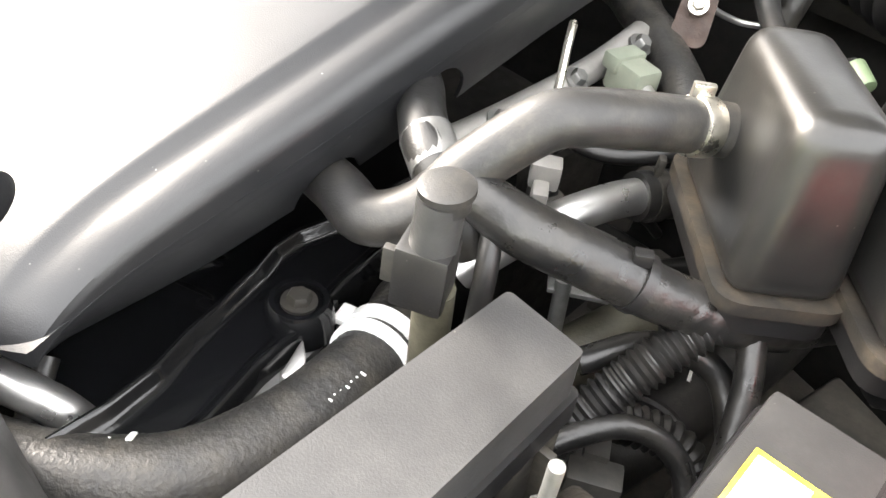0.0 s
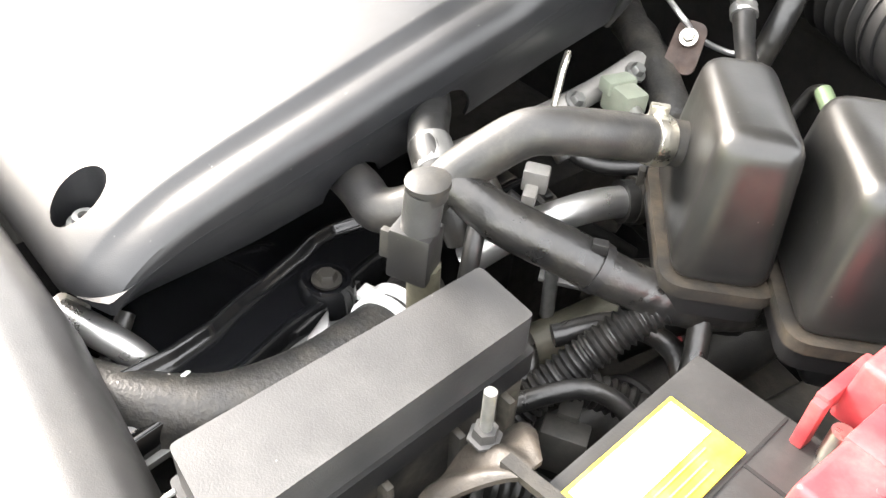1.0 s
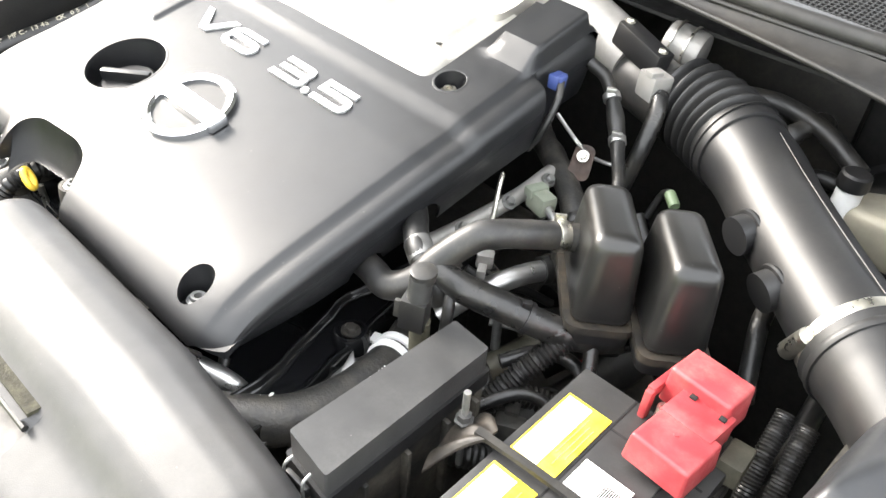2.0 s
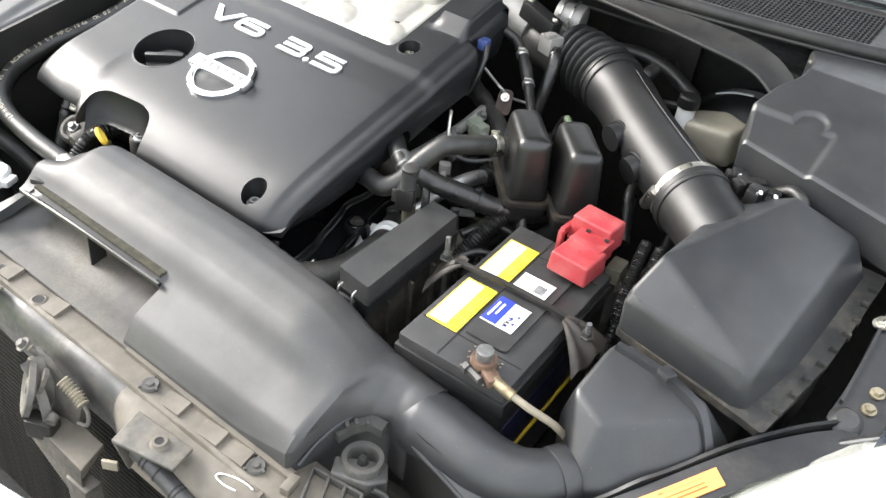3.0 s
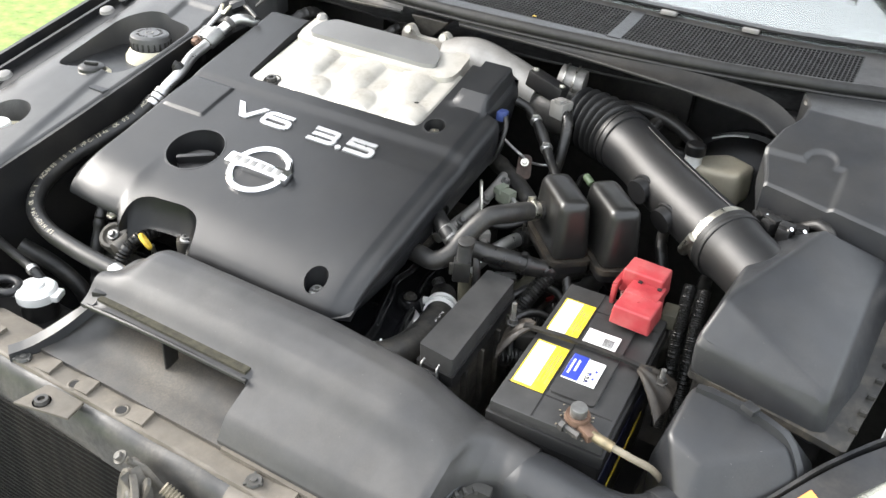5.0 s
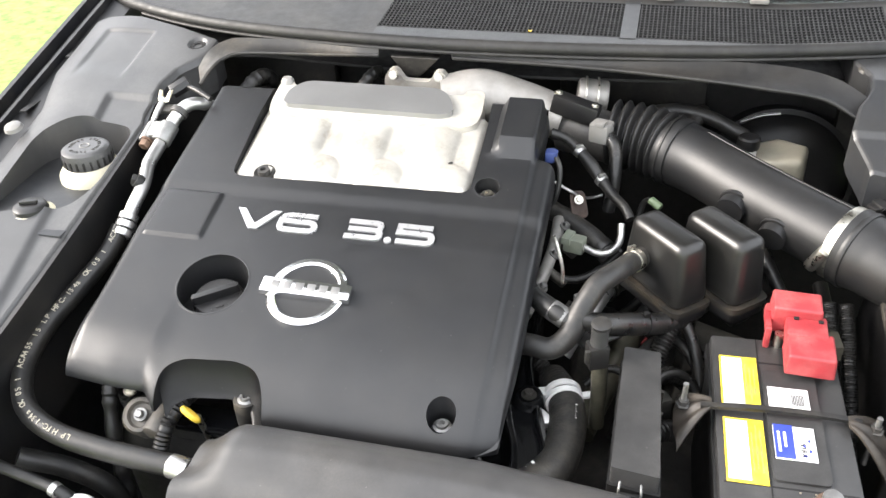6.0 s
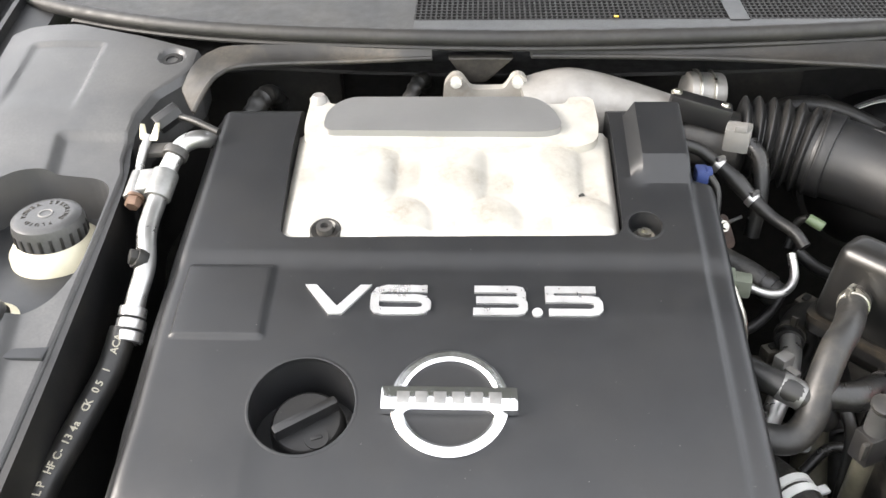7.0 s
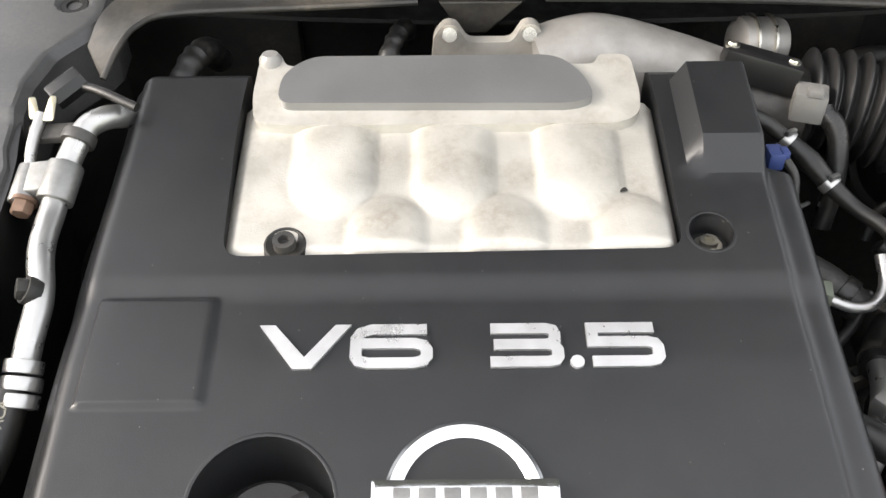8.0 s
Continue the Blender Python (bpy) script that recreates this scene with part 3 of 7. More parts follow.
def plenum_z(x, y):
    base = 0.9130 + (y - 0.20) * 0.27
    z = base
    for i, (bx, by, br) in enumerate(BULGES):
        near = min(max(y, by), 0.36) if i < 3 else max(min(y, by), 0.18)
        d = math.hypot(x - bx, y - near) / br
        if d < 1:
            z = max(z, base + (0.0075 if i < 3 else 0.0060) * (1 - d ** 2.6) ** 0.75)
    z -= 0.006 * (1 - step(y, 0.198, 0.204)) + 0.006 * (1 - step(x, -0.166, -0.158)) + 0.006 * step(x, 0.134, 0.141)
    return z


plate_x, plate_y = span(-0.166, 0.141, 110), span(0.198, 0.330, 56)
part("plate", sheet(lambda x, y: (x, y, plenum_z(x, y)), plate_x, plate_y, bottom=0.87), CAST, plenum, angle=60)
RISE = Matrix(((1, 0, 0, 0), (0, 1, 0, 0), (0, 0.30, 1, -0.0975), (0, 0, 0, 1)))  # tops slope up to the rear
rim = round_poly([(-0.156, 0.305), (-0.130, 0.302), (0.112, 0.302), (0.128, 0.310), (0.131, 0.330), (0.128, 0.370), (0.104, 0.370), (0.100, 0.360), (-0.138, 0.360), (-0.142, 0.372), (-0.158, 0.372), (-0.160, 0.330)], 0.009)
part("rim", prism(rim, 0.89, 0.955, 0.006, m=RISE, seg=4), CAST, plenum, "raised cast rim")
ledge = round_poly([(-0.140, 0.316), (0.078, 0.314), (0.096, 0.320), (0.088, 0.345), (0.070, 0.362), (-0.118, 0.362), (-0.138, 0.345)], 0.012)
part("rear_ledge", prism(ledge, 0.90, 0.9615, 0.004, m=RISE, seg=3), LEDGE, plenum, "bare grey machined ledge")
part("corner_boss", lathe([(0, 0.010), (0.006, 0.010), (0.009, 0.006), (0.010, -0.01)], frame_at((-0.150, 0.366, 0.963)), 18), DULLAL, plenum)
part("screw", lathe([(0, 0.004), (0.003, 0.004), (0.004, 0.008), (0.0075, 0.008), (0.008, 0.0)], frame_at((-0.124, 0.206, 0.9125), (0, -0.2, 1)), 20), IRON, plenum)
part("screw_well", lathe([(0, 0.0), (0.0118, 0.0002), (0.0128, 0.0010), (0.0142, 0.0006), (0.0150, -0.003)], frame_at((-0.124, 0.206, 0.9145), (0, -0.26, 1)), 28), DARK, plenum, "dark screw well")
part("paint_chip", rbox((0.108, 0.2475, plenum_z(0.108, 0.2475) + 0.0004), (0.006, 0.004, 0.001), 0.0004, 20), DARK, plenum, "black chip on the casting")
neck = [(0.06, 0.415, 0.93), (0.11, 0.425, 0.936), (0.17, 0.425, 0.925), (0.225, 0.420, 0.912)]
part("throttle_neck", tube(neck, [0.036, 0.038, 0.034, 0.030], 24, 8), DULLAL, plenum, "cast neck to the throttle")
ear = [(-0.028, 0.0), (-0.024, 0.045), (-0.016, 0.056), (-0.006, 0.056), (0.004, 0.040), (0.040, 0.040), (0.049, 0.056), (0.059, 0.056), (0.067, 0.045), (0.071, 0.0)]
part("lifting_bracket", prism(round_poly(ear, 0.005, 3), -0.006, 0.006, 0.002, m=pose(0, 0.418, 0.918, 90, 0, 0)), CAST, plenum)
for x in (-0.011, 0.054):
    part("bolt", lathe([(0, 0.004), (0.006, 0.004), (0.0065, 0)], frame_at((x, 0.411, 0.966), (0, -1, 0.3), (0, 0, 1)), 16), STEEL, plenum)

# ---- throttle body ----
throttle = thing("throttle_body", "cast throttle body with black sensor and grey connector", "throttle body", (0.26, 0.43, 0.92))
part("motor", cyl((0.240, 0.454, 0.935), (0.281, 0.460, 0.931), 0.023, seg=28, bev=0.005), DULLAL, throttle, "ribbed alloy motor housing")
for dx in (0.004, 0.020):
    part("rib", lathe([(0.0225, -0.001), (0.0252, -0.001), (0.0252, 0.001), (0.0235, 0.001)], frame_at((0.246 + dx, 0.455 + dx * 0.14, 0.935 - dx * 0.1), (0.05, 0.007, -0.005), (0, 0, 1)), 28), STEEL, throttle)
part("body", cyl((0.225, 0.425, 0.900), (0.300, 0.405, 0.895), 0.034, seg=28, bev=0.003), IRON, throttle, "dark throttle bore")
sens = part("sensor", rbox((0, 0, 0), (0.064, 0.022, 0.026), 0.003, m=pose(0.244, 0.398, 0.940, 0, 12, -12)), PLASTIC, throttle, "black sensor box")
for x, y, z in ((0.220, 0.404, 0.958), (0.269, 0.393, 0.947)):
    part("screw", bolt((x, y, z), 0.004, 0.002), STEEL, sens)
con = part("connector", rbox((0.281, 0.372, 0.922), (0.026, 0.024, 0.026), 0.003, -20), GREYPL, throttle, "grey wiring connector")
part("latch", rbox((0.281, 0.366, 0.936), (0.012, 0.014, 0.006), 0.001, -20), GREYPL, con)
part("cable", tube([(0.292, 0.368, 0.918), (0.302, 0.352, 0.905), (0.304, 0.336, 0.870), (0.300, 0.326, 0.83)], 0.0085, 12), TAPE, throttle, "taped wiring pigtail")

# ---- air intake tube ----
intake = thing("intake_tube", "shiny black plastic intake tube with ribbed bellows and steel clamp", "intake hose", (0.42, 0.33, 0.89))
bel = [(0.292, 0.412, 0.902), (0.318, 0.407, 0.901), (0.346, 0.398, 0.899), (0.372, 0.386, 0.896)]
part("bellows", tube(bel, [0.040, 0.042, 0.043, 0.043], 40, 24, wave=ribs(0.0135, 0.0045)), GLOSS, intake, "ribbed bellows")
main = [(0.368, 0.388, 0.896), (0.410, 0.360, 0.893), (0.455, 0.318, 0.889), (0.510, 0.271, 0.884), (0.571, 0.221, 0.879)]
part("pipe", tube(main, [0.043, 0.042, 0.040, 0.040, 0.041], 40, 10), GLOSS, intake)
part("band", cyl((0.372, 0.386, 0.896), (0.386, 0.377, 0.895), 0.0455, seg=40, bev=0.002), GLOSS, intake)
seam = [Vector(p) + Vector((0.004, 0.006, 0.0415)) for p in main[1:]]
part("seam", tube(seam, 0.0006, 6, 6), GLOSS, intake)
cd = Vector((0.061, -0.050, -0.005)).normalized()
c0 = Vector((0.570, 0.222, 0.879))
clampo = part("hose_clamp", cyl(c0 - cd * 0.008, c0 + cd * 0.008, 0.0445, seg=44, bev=0.001), STEEL, intake, "bright steel worm clamp")
part("clamp_screw", cyl(c0 + Vector((-0.039, -0.024, -0.018)), c0 + Vector((-0.028, -0.032, 0.010)), 0.0075, seg=14, bev=0.001), STEEL, clampo)
part("end_sleeve", tube([(0.572, 0.220, 0.879), (0.596, 0.201, 0.877), (0.625, 0.178, 0.873), (0.660, 0.150, 0.866)], [0.046, 0.042, 0.041, 0.041], 40, 8), GLOSS, intake)
part("bead", cyl(c0 + cd * 0.010, c0 + cd * 0.018, 0.0465, seg=40, bev=0.003), GLOSS, intake)
for p, q in (((0.456, 0.290, 0.890), (0.437, 0.250, 0.882)), ((0.502, 0.250, 0.882), (0.483, 0.214, 0.870))):
    p, q = Vector(p), Vector(p).lerp(Vector(q), 0.68)
    port = part("resonator_port", tube([p, p.lerp(q, 0.5), q], 0.0165, 24, 6), GLOSS, intake, "short moulded port")
    part("collar", cyl(p.lerp(q, 0.42), p.lerp(q, 0.60), 0.0200, seg=28, bev=0.003), GLOSS, port)
part("breather_pipe", tube([(0.332, 0.445, 0.915), (0.372, 0.465, 0.915), (0.42, 0.470, 0.905), (0.47, 0.46, 0.885)], 0.010, 14), RUBBER, intake, "rubber breather hose")

# ---- resonator chambers ----
RD = Vector((0.060, -0.066, 0)).normalized()


def chamber(cx, cy, ztop):
    t = thing("resonator_chamber", "shiny black moulded plastic chamber with a rounded top and dusty flange", "resonator", (cx, cy, ztop - 0.05), "twin resonator chambers")
    ang = math.degrees(math.atan2(RD.y, RD.x))
    part("upper_shell", rbox((cx, cy, ztop - 0.039), (0.102, 0.051, 0.082), 0.0140, ang, 5, top=(0.86, 0.76)), CHAMB, t)
    part("flange", prism(round_poly([(-0.055, -0.029), (0.055, -0.029), (0.055, 0.029), (-0.055, 0.029)], 0.014, 6), -0.0040, 0.0030, 0.0022, m=pose(cx, cy, ztop - 0.080, 0, 0, ang)), BROWN, t, "tan dusty joint flange")
    part("flange_lip", prism(round_poly([(-0.053, -0.027), (0.053, -0.027), (0.053, 0.027), (-0.053, 0.027)], 0.013, 6), -0.006, 0.004, 0.002, m=pose(cx, cy, ztop - 0.089, 0, 0, ang)), PLASTIC, t)
    part("lower_shell", rbox((cx + 0.01, cy + 0.01, ztop - 0.105), (0.070, 0.034, 0.046), 0.010, ang, 3), PLASTIC, t)
    return t


r1 = chamber(0.375, 0.182, 0.904)
r2 = chamber(0.436, 0.195, 0.908)
for dz in (-0.008, 0.008):
    part("spigot_fin", rbox((0.354, 0.180, 0.864 + dz), (0.020, 0.004, 0.004), 0.001, 48), BROWN, r1)
part("spigot", cyl((0.366, 0.194, 0.864), (0.342, 0.168, 0.866), 0.010, seg=18), BROWN, r1, "dusty brown spigot")
part("mount_foot", rbox((0.384, 0.150, 0.806), (0.024, 0.018, 0.030), 0.006, 48), DUSTY, r1)
plug = thing("vacuum_plug", "small bright green plastic plug on a vacuum line", "plug", (0.359, 0.317, 0.85))
part("cap", cyl((0.352, 0.322, 0.855), (0.366, 0.312, 0.850), 0.0056, seg=12, bev=0.002), GREEN, plug)
part("stem", tube([(0.352, 0.322, 0.855), (0.344, 0.326, 0.846), (0.338, 0.320, 0.82)], 0.004, 10), RUBBER, plug)

# ---- hoses beside the cover ----
heater = thing("heater_hose", "matt grey-black rubber hose curving into the resonator chamber", "hose", (0.30, 0.09, 0.85))
hpts = [(0.190, 0.064, 0.812), (0.236, 0.055, 0.819), (0.262, 0.050, 0.821), (0.280, 0.062, 0.832), (0.289, 0.080, 0.851), (0.303, 0.102, 0.871), (0.314, 0.116, 0.875), (0.326, 0.136, 0.873), (0.341, 0.166, 0.867), (0.350, 0.178, 0.865)]
part("hose", tube(hpts, 0.0122, 22, 8), HOSE, heater)
hd_ = (Vector(hpts[8]) - Vector(hpts[7])).normalized()
cl = part("spring_clamp", cyl(Vector(hpts[8]) - hd_ * 0.006, Vector(hpts[8]) + hd_ * 0.004, 0.0136, seg=24, bev=0.0008), STEEL, heater, "dull steel spring clamp")
part("clamp_tab", rbox((0.336, 0.168, 0.881), (0.010, 0.004, 0.008), 0.001, 40), STEEL, cl)

pcv = thing("breather_hose", "thin black rubber hose with two steel spring clips", "hose", (0.27, 0.33, 0.9))
ppts = [(0.218, 0.352, 0.925), (0.238, 0.352, 0.918), (0.257, 0.341, 0.907), (0.274, 0.328, 0.895), (0.289, 0.315, 0.882), (0.306, 0.296, 0.872), (0.322, 0.276, 0.868), (0.330, 0.262, 0.860)]
part("hose", tube(ppts, [0.0065, 0.0065, 0.0065, 0.009, 0.0075, 0.0062, 0.006, 0.006], 16, 8), RUBBER, pcv)
for i in (2, 4):
    d = (Vector(ppts[i + 1]) - Vector(ppts[i - 1])).normalized()
    c = part("clip", cyl(Vector(ppts[i]) - d * 0.0035, Vector(ppts[i]) + d * 0.0035, 0.0088, seg=18), ALLOY, pcv, "bright spring clip")
    part("clip_ear", rbox(Vector(ppts[i]) + Vector((0, -0.004, 0.009)), (0.010, 0.004, 0.005), 0.001, 30), ALLOY, c)
single("coil_connector", join(rbox((0.226, 0.288, 0.926), (0.012, 0.016, 0.014), 0.002), rbox((0.232, 0.286, 0.931), (0.006, 0.010, 0.006), 0.0015)), BLUEPL, "small blue wiring connector beside the cover", "connector")
single("coil_wire", tube([(0.232, 0.286, 0.928), (0.240, 0.274, 0.915), (0.238, 0.262, 0.885), (0.225, 0.262, 0.86)], 0.0035, 10), RUBBER, "thin black wiring loop", "wire")


def hull(pts, bev=0.006, seg=3):
    """A convex block through corner points, its edges rounded."""
    bm = bmesh.new()
    for p in pts:
        bm.verts.new(p)
    res = bmesh.ops.convex_hull(bm, input=bm.verts)
    bmesh.ops.delete(bm, geom=[g for g in res["geom_unused"] if isinstance(g, bmesh.types.BMVert)] + [g for g in res["geom_interior"] if isinstance(g, bmesh.types.BMVert)], context="VERTS")
    bmesh.ops.dissolve_limit(bm, angle_limit=radians(4), verts=bm.verts, edges=bm.edges)
    return bevel(bm, bev, seg, 12)


def strip(pts, w, h, n=8, tilt=0.0, bev=0.0, smooth=True):
    """A flat bar of width w and height h swept along a smooth line, its top on the line."""
    line = spline(pts, n) if smooth else [Vector(p) for p in pts]
    bm = bmesh.new()
    rings = []
    k = len(line)
    ws = w if isinstance(w, (list, tuple)) else [w, w]
    for i, p in enumerate(line):
        d = (line[min(i + 1, k - 1)] - line[max(i - 1, 0)])
        side = Vector((d.y, -d.x, 0)).normalized()
        up = (Vector((0, 0, 1)) + side * tilt).normalized()
        side = (side - up * side.dot(up)).normalized()
        ww = np.interp(i / (k - 1) * (len(ws) - 1), range(len(ws)), ws) / 2
        rings.append([bm.verts.new(q) for q in (p + side * ww, p + side * ww - up * h, p - side * ww - up * h, p - side * ww)])
    for a, b in zip(rings, rings[1:]):
        for j in range(4):
            bm.faces.new((a[j], a[(j + 1) % 4], b[(j + 1) % 4], b[j]))
    bm.faces.new(rings[0][::-1])
    bm.faces.new(rings[-1])
    return bevel(bm, bev, 2, 50)


# ---- engine mass under the cover ----
block = thing("engine_block", "black engine block and valve covers, mostly in shadow", "engine", (0, 0.15, 0.45))
part("block", rbox((-0.01, 0.15, 0.53), (0.44, 0.44, 0.38), 0.02), DARK, block)


def vc_point(u, y):
    """Pressed black lid: a low pocket, a rounded wall, a shelf and an outer flange."""
    wall = float(np.interp(y, [-0.11, -0.065, -0.04, -0.02, 0.0, 0.03, 0.045, 0.06, 0.081, 0.2], [0.243, 0.241, 0.236, 0.228, 0.222, 0.212, 0.205, 0.203, 0.206, 0.20]))
    rim = float(np.interp(y, [-0.11, -0.038, -0.005, 0.026, 0.058, 0.085, 0.2], [0.285, 0.273, 0.262, 0.256, 0.246, 0.240, 0.236]))
    x = 0.10 + (rim - 0.10) * u
    d = x - wall
    z = 0.752 + 0.010 * step(d, -0.010, -0.001) + 0.007 * math.exp(-(d / 0.0044) ** 2)
    z += 0.0035 * math.exp(-((x - rim + 0.004) / 0.0035) ** 2) - 0.008 * step(x, rim - 0.002, rim)
    z += 0.004 * math.exp(-((x - 0.170 - 0.25 * (y + 0.03)) / 0.004) ** 2) * step(y, -0.075, -0.06) * (1 - step(y, 0.02, 0.035))
    z += 0.004 * math.exp(-((y - 0.000 - 0.35 * (x - 0.19)) / 0.004) ** 2) * (1 - step(d, -0.02, -0.008)) * step(x, 0.165, 0.175)
    return (x, y, z)


vc = part("valve_cover", sheet(vc_point, span(0, 0.3, 6) + span(0.32, 1, 130), span(-0.11, 0.20, 150), thick=0.22), ENGINE, block, "glossy black pressed valve cover", 60)
part("flange_strip", strip([(0.2865, -0.11, 0.752), (0.2750, -0.038, 0.752), (0.2640, -0.005, 0.752), (0.2580, 0.026, 0.752), (0.2480, 0.058, 0.752)], 0.004, 0.004, 8), STRAP, vc, "bright strip along the flange edge")
part("bolt_boss", lathe([(0, 0.001), (0.0105, 0.001), (0.0115, 0.0035), (0.0140, 0.0035), (0.0160, 0.0), (0.018, -0.014)], frame_at((0.243, 0.030, 0.7665)), 28), ENGINE, vc)
part("bolt", bolt((0.243, 0.030, 0.7675), 0.0062, 0.0045, washer=1.4), DARK, vc)
part("machined_tab", hull([(0.256, 0.022, 0.761), (0.266, 0.016, 0.760), (0.276, 0.006, 0.756), (0.264, 0.002, 0.756), (0.256, 0.022, 0.745), (0.276, 0.006, 0.745), (0.264, 0.002, 0.745)], 0.002), ALLOY, vc, "bright machined alloy tab")
part("gearbox", hull([(0.27, -0.04, 0.62), (0.58, -0.02, 0.60), (0.58, 0.32, 0.62), (0.27, 0.36, 0.66), (0.27, -0.05, 0.35), (0.6, -0.03, 0.35), (0.6, 0.35, 0.35), (0.25, 0.38, 0.35)], 0.02), GRIME, block, "dark dirty gearbox housing")
# pulley end, seen through the notch of the cover
pm = frame_at((-0.170, -0.082, 0.764), (0.1, -0.55, 0.8))
part("pump_housing", join(lathe([(0, 0.004), (0.006, 0.004), (0.008, 0.000), (0.013, 0.000), (0.015, 0.005), (0.019, 0.005), (0.022, 0.001), (0.022, -0.030)], pm, 32), cyl((-0.150, -0.100, 0.756), (-0.146, -0.060, 0.764), 0.012, seg=20, bev=0.003)), LATCHM, block, "small grimy alloy pump housing")
part("pump_nut", bolt(pm @ Vector((0, 0, 0.004)), 0.0050, 0.006, (0.1, -0.55, 0.8), 1.5), STRAP, block, "dull steel nut")
part("pump_bolt", bolt((-0.188, -0.066, 0.784), 0.0055, 0.006, (0, -0.3, 1), 1.5), STEEL, block, "bright plated bolt")
part("pump_conduit", tube([(-0.140, -0.112, 0.735), (-0.136, -0.092, 0.760), (-0.130, -0.066, 0.772), (-0.128, -0.04, 0.768)], 0.0085, 14, 14, wave=ribs(0.005, 0.0010)), RUBBER, block, "ribbed black conduit")
part("timing_case", rbox((-0.09, -0.05, 0.66), (0.26, 0.03, 0.14), 0.008), DARK, block)
part("notch_floor", rbox((-0.09, -0.058, 0.745), (0.10, 0.035, 0.01), 0.004), ENGINE, block)

dipstick = thing("oil_dipstick", "yellow plastic loop handle of the oil dipstick", "dipstick", (-0.106, -0.082, 0.773))
dm_ = frame_at((-0.106, -0.084, 0.780), (0.50, 0.65, 0.50))
part("loop", tube([dm_ @ Vector((0.0100 * math.cos(a), 0.0060 * math.sin(a), 0)) for a in [i * math.pi / 6 for i in range(12)]], 0.0034, 10, 4, closed=True), YELLOWPL, dipstick)
part("stem", cyl((-0.104, -0.076, 0.770), (-0.098, -0.06, 0.66), 0.0035, seg=10), STEEL, dipstick)

# ---- upper radiator hose ----
uh = thing("radiator_hose", "thick textured black radiator hose with a white clamp", "hose", (0.29, -0.03, 0.73))
upts = [(0.262, 0.084, 0.748), (0.277, 0.056, 0.752), (0.287, 0.022, 0.753), (0.289, -0.016, 0.752), (0.281, -0.056, 0.752), (0.256, -0.088, 0.751), (0.220, -0.108, 0.744), (0.17, -0.12, 0.728)]
part("hose", tube(upts, [0.017, 0.018, 0.0205, 0.0205, 0.0205, 0.0205, 0.0205, 0.0205], 24, 22, wave=ribs(0.0045, 0.00016)), BRAID, uh)
ud = (Vector(upts[2]) - Vector(upts[1])).normalized()
u0 = Vector(upts[1]) * 0.75 + Vector(upts[2]) * 0.25
for k in (-0.006, 0.005):
    part("clamp_band", cyl(u0 + ud * (k - 0.0034), u0 + ud * (k + 0.0034), 0.0214, seg=28), WHITE, uh, "white clamp band")
part("clamp_ear", rbox(u0 + Vector((-0.024, 0.002, 0.004)), (0.010, 0.012, 0.004), 0.001, 20), WHITE, uh)
part("clamp_ear", rbox(u0 + Vector((0.024, 0.006, 0.004)), (0.012, 0.008, 0.004), 0.001, 20), WHITE, uh)
for k in range(7):
    a = Vector(upts[2]).lerp(Vector(upts[3]), 0.02 + 0.085 * k)
    part("print", rbox(a + Vector((0.0075, 0, 0.0186)), (0.003 if k % 3 else 0.006, 0.0010, 0.0008), 0.0002, 10), WHITE, uh)
for x, y, z in ((0.2570, -0.0745, 0.7690), (0.2625, -0.0665, 0.7708)):
    part("paint_mark", rbox((0, 0, 0), (0.0028, 0.0052, 0.0010), 0.0004, m=frame_at((x, y, z), (-0.45, 0.1, 1)) @ pose(0, 0, 0, 0, 0, 35)), WHITE, uh)

elbow = thing("coolant_elbow", "pale cast coolant elbow beside a taped cable", "pipe", (0.22, -0.08, 0.75))
part("pipe", tube([(0.190, -0.098, 0.772), (0.208, -0.088, 0.768), (0.224, -0.076, 0.757), (0.236, -0.066, 0.738)], 0.0085, 16), ALLOY, elbow)
part("cable", tube([(0.205, -0.070, 0.768), (0.214, -0.082, 0.758), (0.218, -0.096, 0.742), (0.216, -0.11, 0.72)], 0.005, 12), RUBBER, elbow, "black cable")
part("flange", rbox((0.188, -0.094, 0.768), (0.020, 0.016, 0.012), 0.003, 25), DULLAL, elbow)

# ---- solenoid, sensors, pipes and harness ----
sol = thing("vacuum_solenoid", "grey capped solenoid valve in a black clip", "solenoid", (0.311, 0.035, 0.78))
part("cap", lathe([(0, 0.0), (0.0085, 0.0), (0.0104, -0.001), (0.0104, -0.0035), (0.0090, -0.0045), (0.0088, -0.010)], frame_at((0.311, 0.035, 0.872), (-0.05, -0.1, 1)), 28), HOSE, sol, "grey domed cap")
part("barrel", cyl((0.3105, 0.0345, 0.866), (0.310, 0.034, 0.842), 0.0091, seg=24), IRON, sol, "worn metal barrel")
part("body", rbox((0.309, 0.033, 0.831), (0.021, 0.018, 0.028), 0.002, 25), PLASTIC, sol, "black clip body")
part("window", rbox((0.302, 0.024, 0.834), (0.010, 0.004, 0.016), 0.001, 25), DARK, sol)
part("stem", cyl((0.312, 0.037, 0.822), (0.314, 0.042, 0.72), 0.0082, seg=16), OLIVE, sol, "dusty olive stem")
sol.location += Vector((0.004, -0.003, 0.008))

